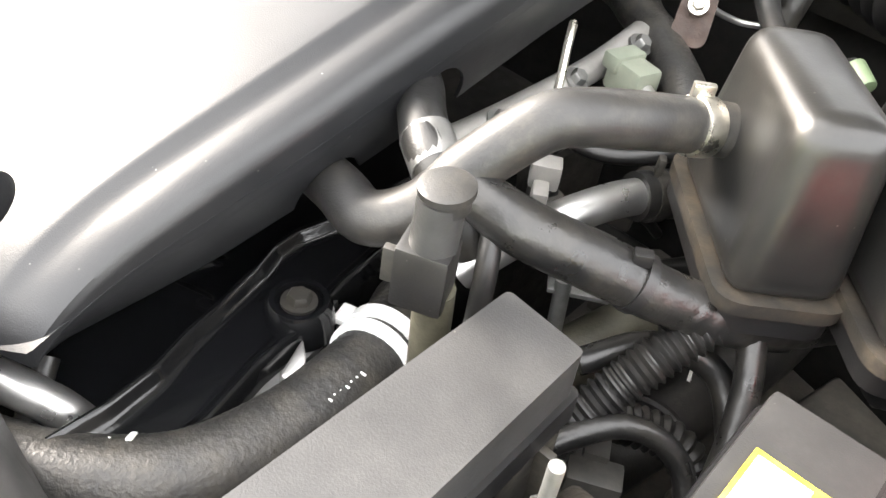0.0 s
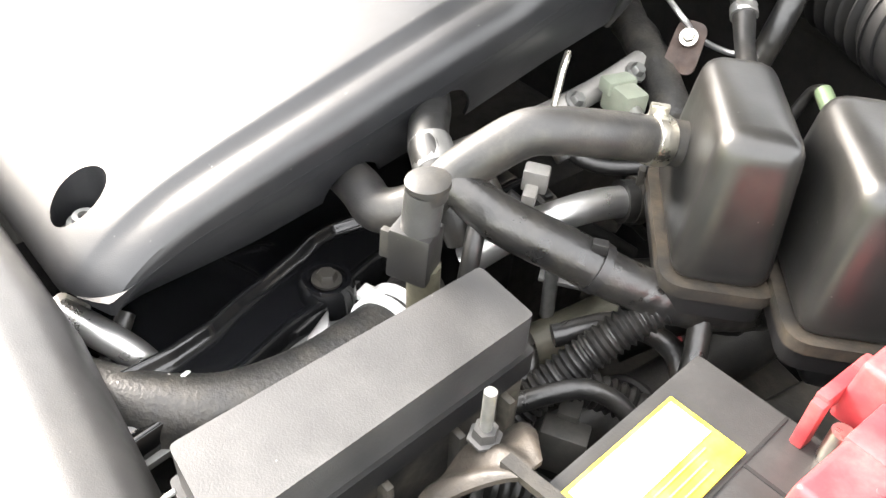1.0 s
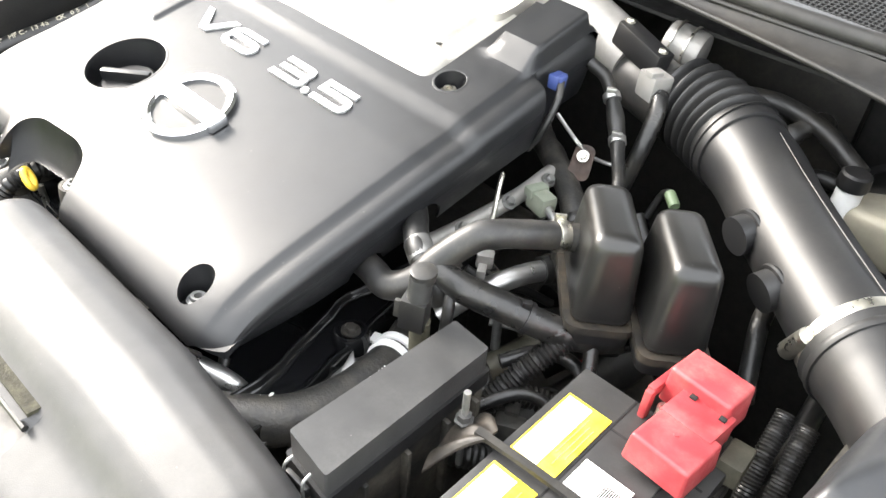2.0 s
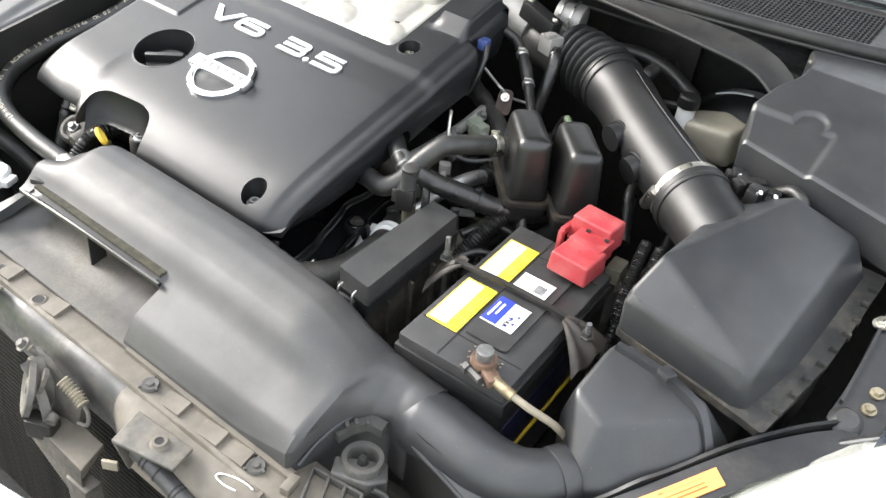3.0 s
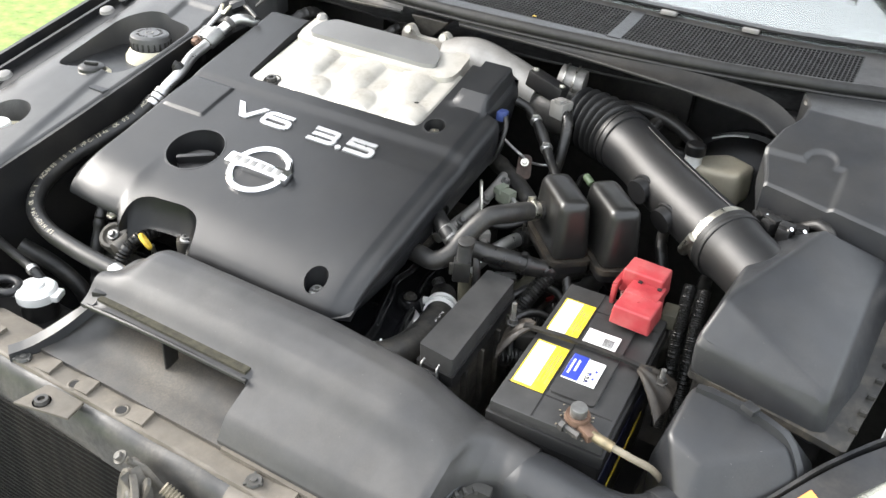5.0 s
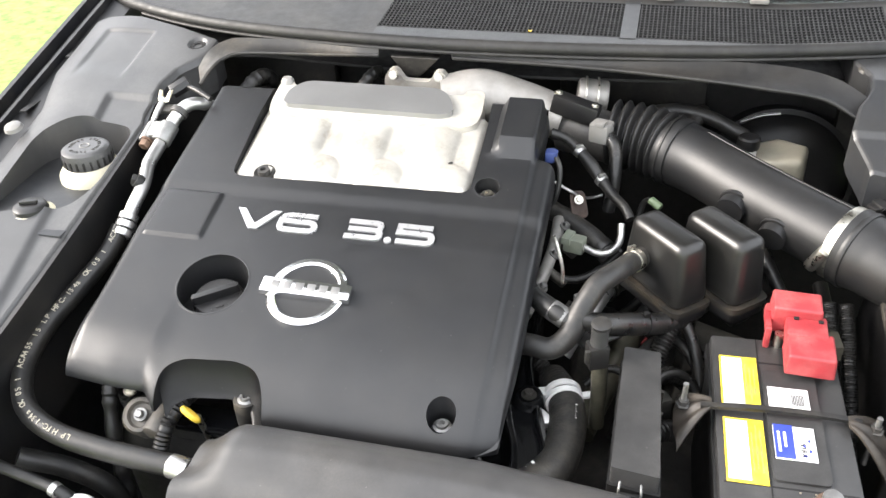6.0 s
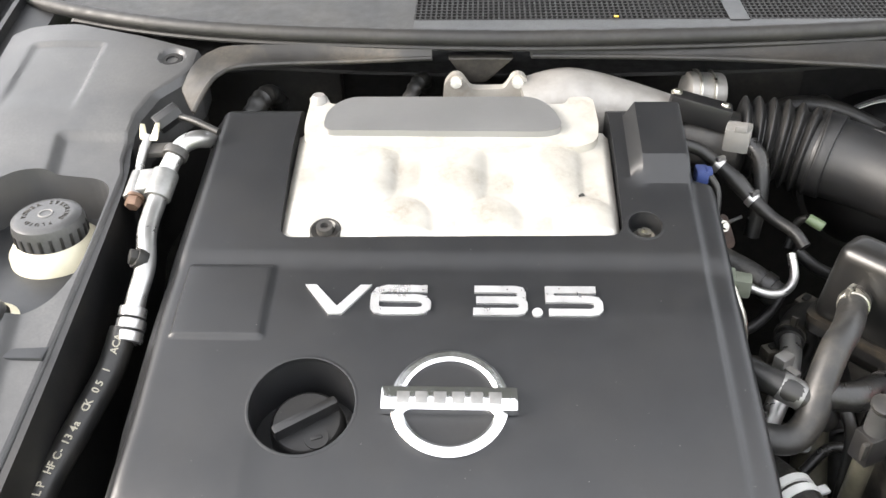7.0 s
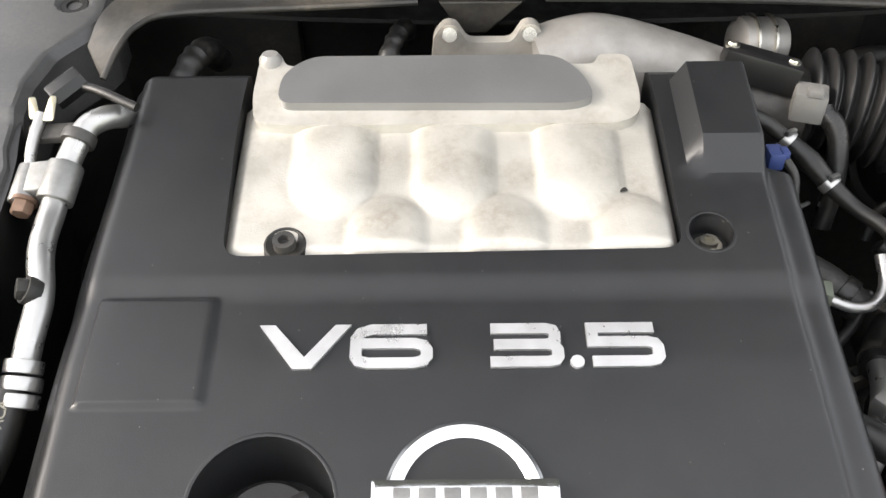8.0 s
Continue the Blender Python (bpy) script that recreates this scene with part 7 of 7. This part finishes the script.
cool = thing("coolant_reservoir", "white plastic coolant bottle below its round opening", "fluid reservoir", (-0.414, -0.045, 0.80))
part("tank", lathe([(0, 0.845), (0.026, 0.843), (0.038, 0.830), (0.050, 0.80), (0.055, 0.70), (0, 0.70)], pose(-0.414, -0.045, 0), 28), MILKY, cool)
part("cap", lathe([(0, 0.857), (0.018, 0.857), (0.020, 0.852), (0.020, 0.838)], pose(-0.420, -0.060, 0), 24), WHITE, cool)

# ---- air-conditioning line ----
ac = thing("air_conditioning_line", "aluminium air-conditioning pipe crimped to a printed black hose", "pipe", (-0.287, 0.15, 0.88))
part("pipe", tube([(-0.240, 0.400, 0.880), (-0.246, 0.365, 0.908), (-0.251, 0.338, 0.932), (-0.257, 0.317, 0.948), (-0.265, 0.304, 0.954), (-0.274, 0.295, 0.952), (-0.280, 0.281, 0.945), (-0.285, 0.264, 0.935), (-0.288, 0.238, 0.922), (-0.288, 0.206, 0.912), (-0.282, 0.175, 0.898), (-0.283, 0.150, 0.886), (-0.285, 0.136, 0.876)], 0.0088, 18, 8), ALLOY, ac, "bright aluminium pipe")
bd_ = Vector((-0.288, 0.238, 0.922)) - Vector((-0.283, 0.270, 0.939))
for n_, (cx_, cy_, cz_), r_ in (("block", (-0.284, 0.268, 0.938), 0.0125), ("block", (-0.308, 0.268, 0.936), 0.0095)):
    part(n_, cyl((cx_, cy_, cz_), Vector((cx_, cy_, cz_)) + bd_ * 0.80, r_, seg=22, bev=0.002), STRAP, ac, "dull steel joint clamp")
part("block_web", hull([(-0.308, 0.264, 0.944), (-0.284, 0.264, 0.947), (-0.308, 0.244, 0.934), (-0.286, 0.244, 0.936), (-0.308, 0.264, 0.930), (-0.284, 0.264, 0.930), (-0.308, 0.244, 0.922), (-0.286, 0.244, 0.922)], 0.002), STRAP, ac)
part("block_bolt", bolt((-0.309, 0.243, 0.925), 0.0075, 0.009, (-0.05, -0.88, -0.35), 1.2), COPPER, ac, "coppery hex bolt")
part("collar", cyl((-0.2775, 0.2905, 0.950), (-0.2795, 0.2830, 0.946), 0.0120, seg=22, bev=0.0015), IRON, ac, "dark collar")
part("flange_plate", hull([(-0.318, 0.300, 0.952), (-0.274, 0.300, 0.955), (-0.272, 0.288, 0.950), (-0.316, 0.288, 0.948), (-0.318, 0.300, 0.946), (-0.274, 0.300, 0.948), (-0.272, 0.288, 0.944), (-0.316, 0.288, 0.942)], 0.0015), GRIME, ac, "dusty brown flange plate")
part("side_pipe", tube([(-0.309, 0.260, 0.932), (-0.311, 0.276, 0.942), (-0.310, 0.290, 0.951), (-0.308, 0.304, 0.958)], 0.0042, 12), ALLOY, ac)
part("broken_clip", hull([(-0.317, 0.300, 0.956), (-0.308, 0.300, 0.956), (-0.314, 0.316, 0.966), (-0.318, 0.312, 0.968), (-0.312, 0.303, 0.962)], 0.001), MILKY, ac, "broken cream plastic clip")
part("broken_clip", hull([(-0.306, 0.296, 0.957), (-0.297, 0.296, 0.957), (-0.299, 0.318, 0.966), (-0.303, 0.314, 0.968), (-0.298, 0.302, 0.963), (-0.306, 0.304, 0.958)], 0.001), MILKY, ac, "broken cream plastic clip")
part("service_cap", cyl((-0.306, 0.322, 0.960), (-0.286, 0.338, 0.970), 0.0105, seg=8, bev=0.002), PLASTIC, ac, "black service cap")
part("service_stub", tube([(-0.290, 0.333, 0.966), (-0.268, 0.322, 0.966), (-0.240, 0.309, 0.960)], 0.0036, 12), RUBBER, ac)
part("valve_cap", join(cyl((-0.2855, 0.1745, 0.9045), (-0.2935, 0.1715, 0.9085), 0.0078, seg=6, bev=0.0012), cyl((-0.283, 0.1755, 0.900), (-0.2895, 0.173, 0.9065), 0.0095, seg=18, bev=0.001)), DARK, ac, "black hex valve cap")
for k in range(3):
    p = Vector((-0.285, 0.138 - 0.009 * k, 0.877 - 0.006 * k))
    part("ferrule_ring", cyl(p, p + Vector((-0.0006, -0.0075, -0.0052)), 0.0122 + 0.0006 * (k % 2), seg=20, bev=0.0015), ALLOY, ac)
hpts = [(-0.291, 0.122, 0.866), (-0.297, 0.090, 0.846), (-0.310, 0.040, 0.828), (-0.322, -0.015, 0.812), (-0.318, -0.070, 0.796), (-0.290, -0.112, 0.783), (-0.240, -0.134, 0.776), (-0.170, -0.142, 0.771), (-0.100, -0.144, 0.768)]
part("hose", tube(hpts, 0.0118, 20, 10), RUBBER, ac, "black printed rubber hose")
line = spline(hpts, 24)
words = "LP HFC-134a CK 05 1  ACA455 15 LP HFC-134a CK 05 1  ACA45"
s_at, acc = [], 0.0
for a, b in zip(line, line[1:]):
    acc += (b - a).length
    s_at.append(acc)
for k, ch in enumerate(words):
    if ch == " ":
        continue
    want = 0.345 - k * 0.0062
    if want < 0.008:
        break
    i = next((j for j, s in enumerate(s_at) if s >= want), None)
    if i is None:
        break
    d = (line[i + 1] - line[i]).normalized()
    out = Vector((0.25, -0.45, 0.85))
    out = (out - d * out.dot(d)).normalized()
    yv = out.cross(-d)
    m = Matrix((-d, yv, out)).transposed().to_4x4()
    m.translation = line[i] + out * 0.0119
    part("character", lettering(ch, 0.0086, m, bold=0.0001), TANK, ac)
part("end_ferrule", cyl((-0.100, -0.144, 0.768), (-0.078, -0.146, 0.766), 0.0128, seg=18, bev=0.001), ALLOY, ac)

single("front_loom", tube([(-0.235, -0.02, 0.70), (-0.232, -0.03, 0.74), (-0.228, -0.05, 0.77), (-0.222, -0.08, 0.70), (-0.21, -0.10, 0.62)], 0.009, 14, 20, wave=ribs(0.005, 0.001)), RUBBER, "ribbed black wiring conduit under the cover's edge", "conduit")
single("side_hose", tube([(-0.30, -0.14, 0.73), (-0.26, -0.12, 0.70), (-0.22, -0.11, 0.66), (-0.20, -0.12, 0.60)], 0.012, 14), RUBBER, "dark hose low beside the radiator", "hose")

rad = thing("radiator", "black radiator top tank with a silver pressure cap", "radiator", (-0.205, -0.187, 0.70))
part("top_tank", hull([(-0.29, -0.235, 0.690), (0.40, -0.235, 0.690), (0.40, -0.165, 0.690), (-0.29, -0.165, 0.690), (-0.29, -0.24, 0.64), (0.40, -0.24, 0.64), (0.40, -0.16, 0.64), (-0.29, -0.16, 0.64)], 0.010), PLASTIC, rad)
part("core", rbox((0.06, -0.205, 0.48), (0.68, 0.04, 0.34), 0.003), DARK, rad)
part("neck", cyl((-0.195, -0.196, 0.68), (-0.195, -0.196, 0.716), 0.024, seg=28, bev=0.002), PLASTIC, rad)
pcap = part("pressure_cap", lathe([(0, 0.739), (0.010, 0.739), (0.012, 0.735), (0.023, 0.734), (0.0265, 0.730), (0.0265, 0.718), (0.023, 0.716)], pose(-0.195, -0.196, 0), 32), BRIGHT, rad, "bright pressed-metal cap")
for a in (0.4, 0.4 + math.pi):
    part("cap_ear", rbox((-0.195 + 0.026 * math.cos(a), -0.196 + 0.026 * math.sin(a), 0.724), (0.016, 0.022, 0.010), 0.003, math.degrees(a)), BRIGHT, pcap)
part("overflow_pipe", tube([(-0.200, -0.175, 0.715), (-0.216, -0.178, 0.738), (-0.256, -0.172, 0.742), (-0.306, -0.164, 0.745), (-0.35, -0.15, 0.74)], 0.0065, 12), RUBBER, rad, "thin overflow hose")
part("overflow_clip", cyl((-0.219, -0.1785, 0.739), (-0.226, -0.177, 0.7405), 0.0082, seg=14), ALLOY, rad)

# ---- brake parts ----
brake = thing("brake_reservoir", "aged translucent brake fluid reservoir with a black cap", "fluid reservoir", (0.51, 0.455, 0.84))
part("tank", hull([(0.478, 0.440, 0.868), (0.505, 0.428, 0.872), (0.552, 0.436, 0.874), (0.564, 0.480, 0.876), (0.522, 0.502, 0.876), (0.482, 0.482, 0.870), (0.480, 0.440, 0.82), (0.556, 0.438, 0.82), (0.566, 0.485, 0.82), (0.480, 0.48, 0.82)], 0.012, 4), TANK, brake, "dusty translucent tank")
part("neck", cyl((0.480, 0.446, 0.855), (0.480, 0.446, 0.886), 0.0125, seg=22), WHITE, brake, "white filler neck")
part("cap", lathe([(0, 0.900), (0.012, 0.900), (0.0145, 0.898), (0.0152, 0.887), (0.0145, 0.884)], pose(0.480, 0.446, 0), 28), PLASTIC, brake)
brake.location += Vector((-0.008, -0.012, -0.001))
boost = thing("brake_booster", "round black brake booster with a white paper strip", "brake booster", (0.53, 0.54, 0.82))
part("drum", lathe([(0, 0.05), (0.06, 0.05), (0.085, 0.042), (0.100, 0.02), (0.104, 0.0), (0.104, -0.03), (0, -0.03)], frame_at((0.533, 0.560, 0.775), (0, -1, 0.12), (0, 0, 1)), 48), GLOSS, boost)
part("rim", lathe([(0.100, -0.004), (0.108, -0.003), (0.109, 0.003), (0.101, 0.004)], frame_at((0.533, 0.548, 0.777), (0, -1, 0.12), (0, 0, 1)), 48), GLOSS, boost)
part("strip_label", strip([(0.470, 0.556, 0.8635), (0.496, 0.556, 0.8750), (0.523, 0.556, 0.8805)], 0.008, 0.002, 8), WHITE, boost, "white paper strip")
valve = thing("abs_connector", "cluster of small black plugs with bright metal tips", "connector", (0.64, 0.26, 0.89))
for k, (x, y, z) in enumerate(((0.604, 0.262, 0.902), (0.618, 0.244, 0.906), (0.636, 0.234, 0.908), (0.650, 0.246, 0.904), (0.628, 0.262, 0.900))):
    pl = part("plug", rbox((x, y, z), (0.026, 0.016, 0.018), 0.003, 30 + 25 * k), PLASTIC, valve)
    part("collar", rbox((x, y, z + 0.009), (0.012, 0.018, 0.005), 0.0015, 30 + 25 * k), GLOSS, pl)
    if k in (0, 2, 3):
        part("tip", cyl((x + 0.002, y - 0.008, z + 0.006), (x + 0.006, y - 0.011, z + 0.012), 0.0026, seg=10), CHROME, pl)
part("loop_hose", tube([(0.652, 0.262, 0.906), (0.668, 0.256, 0.918), (0.684, 0.246, 0.912), (0.682, 0.242, 0.88)], 0.0075, 12), RUBBER, valve)
single("fuel_hose", tube([(0.405, 0.47, 0.845), (0.44, 0.47, 0.86), (0.47, 0.475, 0.85), (0.49, 0.47, 0.83)], 0.009, 12), RUBBER, "black rubber hose at the firewall", "hose")
for x, y, z, r in ((-0.228, 0.40, 0.94, 0.011), (-0.06, 0.43, 0.945, 0.008), (0.40, 0.46, 0.90, 0.010)):
    single("firewall_hose", tube([(x - 0.012, y - 0.03, z - 0.03), (x, y, z), (x + 0.01, y + 0.03, z + 0.004), (x + 0.012, y + 0.06, z - 0.02)], r, 14, 10, wave=ribs(0.005, 0.0009)), RUBBER, "ribbed black hose at the firewall", "hose", "firewall hoses")

insul = thing("firewall_insulator", "black pressed firewall insulation with folded edges", "insulation", (0.3, 0.6, 0.85))
part("upper_fold", strip([(x, firewall_y(x) - 0.050, 0.952) for x in span(-0.42, 0.80, 12)], 0.10, 0.006, 4, bev=0.001), SKIN, insul)
part("fold_edge", tube([(x, firewall_y(x) - 0.100, 0.950) for x in span(-0.42, 0.80, 12)], 0.004, 8, 4), SKIN, insul)
for x0, x1 in ((-0.36, -0.16), (0.20, 0.42), (0.60, 0.78)):
    part("panel", rbox(((x0 + x1) / 2, firewall_y((x0 + x1) / 2) - 0.012, 0.85), (x1 - x0, 0.02, 0.16), 0.008), DARK, insul)

# ---- cowl and windscreen ----
COWL_X = [-0.56, -0.445, -0.30, -0.13, 0.10, 0.395, 0.624, 0.735, 0.86]
COWL_LINE = spline(list(zip(COWL_X, [0.590, 0.524, 0.474, 0.449, 0.438, 0.457, 0.502, 0.545, 0.605], [0] * 9)), 8)


def cowl_y(x):
    return float(np.interp(x, [p.x for p in COWL_LINE], [p.y for p in COWL_LINE]))


def mesh_y(x):
    return max(0.499, cowl_y(x) + 0.022)


cowl = thing("windscreen_cowl", "black plastic cowl panel with a fine ventilation mesh", "cowl", (CX, 0.55, 1.0))


def cowl_point(x, v):
    return (x, float(np.interp(v, [0, 0.15, 0.53, 0.64], [cowl_y(x) + 0.012, mesh_y(x), mesh_y(x) + 0.110, mesh_y(x) + 0.135])), 1.000 + 0.004 * v + 0.040 * v * v)


XL, XR = -0.060, 0.640
MESH_END, COWL_END = 0.53, 0.64
part("left_apron", sheet(cowl_point, span(-0.56, XL, 26), span(0, COWL_END, 12), thick=0.004), COWLM, cowl)
part("right_apron", sheet(cowl_point, span(XR, 0.86, 12), span(0, COWL_END, 12), thick=0.004), COWLM, cowl)
part("front_apron", sheet(cowl_point, span(XL, XR, 36), span(0, 0.16, 4), thick=0.004), PLASTIC, cowl)
part("rear_apron", sheet(cowl_point, span(XL, XR, 36), span(MESH_END - 0.01, COWL_END, 5), thick=0.004), COWLM, cowl)
bars = []
nx = 118
for i in range(nx + 1):
    x = XL + (XR - XL) * i / nx
    bars.append(strip([Vector(cowl_point(x, v)) for v in span(0.15, MESH_END, 6)], 0.0020, 0.004, 1, smooth=False))
for j in range(14):
    v = 0.16 + (MESH_END - 0.17) * j / 13
    bars.append(strip([Vector(cowl_point(x, v)) + Vector((0, 0, 0.0004)) for x in span(XL, XR, 24)], 0.0022, 0.004, 1, smooth=False))
mesh_ = part("mesh", join(*bars), SKIN, cowl, "fine square ventilation mesh")
mesh_["kind"] = "stuff"
part("mesh_divider", strip([Vector(cowl_point(0.30, v)) + Vector((0, 0, 0.001)) for v in span(0.14, MESH_END + 0.01, 6)], 0.022, 0.004, 2), PLASTIC, cowl)
part("yellow_leaf", rbox((0.165, 0.503, 1.0040), (0.005, 0.004, 0.001), 0.0004), YELLOWPL, cowl, "tiny yellow leaf scrap")
part("drain_tray", sheet(lambda x, v: (x, cowl_y(x) + 0.02 + 0.20 * v, 0.955), span(-0.5, 0.84, 12), span(0, 0.8, 4), thick=0.004), SKIN, cowl)

seal = thing("cowl_seal", "long black rubber weatherstrip along the cowl", "weatherstrip", (CX, 0.43, 1.0))
part("bulb", tube([(x, cowl_y(x), 1.004) for x in span(-0.54, 0.86, 24)], 0.0090, 14, 4), SEAL, seal)
part("fin", strip([(x, cowl_y(x) + 0.012, 1.006) for x in span(-0.54, 0.86, 24)], 0.010, 0.004, 4), SEAL, seal)
part("under_lip", tube([(x, cowl_y(x) - 0.006, 0.9950) for x in span(-0.46, 0.86, 24)], 0.0030, 8, 4), SEAL, seal)
part("crumpled_end", hull([(-0.56, 0.588, 1.012), (-0.545, 0.580, 1.016), (-0.525, 0.560, 1.012), (-0.55, 0.572, 1.000), (-0.565, 0.590, 0.998), (-0.525, 0.572, 1.0)], 0.003), GREYPL, seal, "bleached crumpled end")


def lip_sheet(upper, lower):
    """A broad soft lip between two lines, hollow in the middle and rolled at its free edge."""
    up, lo = spline(upper, 8), spline(lower, 8)

    def fn(i, v):
        p = up[int(i)].lerp(lo[int(i)], v)
        return p + Vector((0, 0, -0.0035 * math.sin(math.pi * v)))
    return join(sheet(fn, range(len(up)), span(0, 1, 10), thick=0.003), tube(lo, 0.0026, 10, 1, smooth=False))


part("left_lip", lip_sheet([(-0.300, 0.392, 0.968), (-0.292, 0.415, 0.984), (-0.276, 0.436, 0.992), (-0.245, 0.446, 0.995), (-0.119, 0.441, 0.996), (-0.037, 0.433, 0.996)],
                           [(-0.276, 0.348, 0.962), (-0.268, 0.372, 0.976), (-0.258, 0.396, 0.983), (-0.232, 0.413, 0.985), (-0.119, 0.421, 0.986), (-0.037, 0.429, 0.986)]), DUSTSEAL, seal, "tan dusty folded lower lip", 60)
part("right_lip", lip_sheet([(0.066, 0.434, 0.996), (0.24, 0.440, 0.996), (0.40, 0.450, 0.995), (0.50, 0.450, 0.993), (0.560, 0.436, 0.987), (0.604, 0.412, 0.970)],
                            [(0.070, 0.432, 0.987), (0.24, 0.427, 0.986), (0.38, 0.415, 0.984), (0.48, 0.402, 0.981), (0.545, 0.398, 0.974), (0.586, 0.384, 0.958)]), SEAL, seal, "folded lower lip", 60)
part("gap_bracket", hull([(-0.02, 0.43, 0.985), (0.05, 0.43, 0.985), (0.02, 0.435, 0.955), (0.0, 0.435, 0.955), (-0.02, 0.45, 0.985), (0.05, 0.45, 0.985)], 0.002), DARK, seal)

glass_m = bpy.data.materials.new("windscreen_glass")
glass_m.use_nodes = True
gb = glass_m.node_tree.nodes["Principled BSDF"]
gb.inputs["Base Color"].default_value = (0.75, 0.82, 0.8, 1)
gb.inputs["Roughness"].default_value = 0.02
gb.inputs["Transmission Weight"].default_value = 0.9
gb.inputs["IOR"].default_value = 2.1
screen = thing("windscreen", "sloping tinted windscreen glass reflecting the sky", "windscreen", (CX, 0.9, 1.2))
part("glass", sheet(lambda x, v: (x, mesh_y(x) + 0.122 + 0.80 * v, 1.017 + 0.45 * v), span(-0.52, 0.88, 24), span(0, 1, 10), thick=0.005), glass_m, screen)
part("frit", strip([(x, mesh_y(x) + 0.132, 1.0265) for x in span(-0.52, 0.88, 24)], 0.02, 0.003, 4, tilt=0.0), GLOSS, screen, "black glass border")
# Added black sheet, standing in for the darkness of the cabin.
single("cabin_shade", sheet(lambda x, v: (x, mesh_y(x) + 0.18 + 0.72 * v, 0.98 + 0.36 * v), span(-0.5, 0.86, 10), span(0, 1, 4), thick=0.01), SKIN, "black sheet behind the windscreen for the unlit cabin", "dashboard")
wiper = thing("wiper_arm", "black windscreen wiper arm resting on the cowl", "wiper", (0.6, 0.75, 1.06))
part("arm", strip([(0.40, 0.84, 1.115), (0.52, 0.80, 1.100), (0.62, 0.755, 1.085), (0.72, 0.70, 1.062)], [0.012, 0.016, 0.018, 0.02], 0.010, 8, bev=0.002), PLASTIC, wiper)
part("blade", strip([(0.30, 0.80, 1.093), (0.45, 0.775, 1.085), (0.60, 0.73, 1.068)], 0.008, 0.012, 8), RUBBER, wiper)
for x in (-0.16, 0.345, 0.475):
    part("clip", rbox(Vector(cowl_point(x, 0.585)) + Vector((0, 0, 0.004)), (0.026, 0.018, 0.007), 0.003), GREYPL, cowl, "small grey plastic clip")

# ---- open hood above, closing the bay ----
hood = single("hood", sheet(lambda x, v: (x, 0.62 - 0.30 * v, 1.17 + 1.02 * v + 0.05 * math.sin(math.pi * v)), span(-0.50, 0.86, 8), span(0, 1, 8), thick=0.02), FELT, "grey insulated underside of the raised hood", "hood", kind="structure")
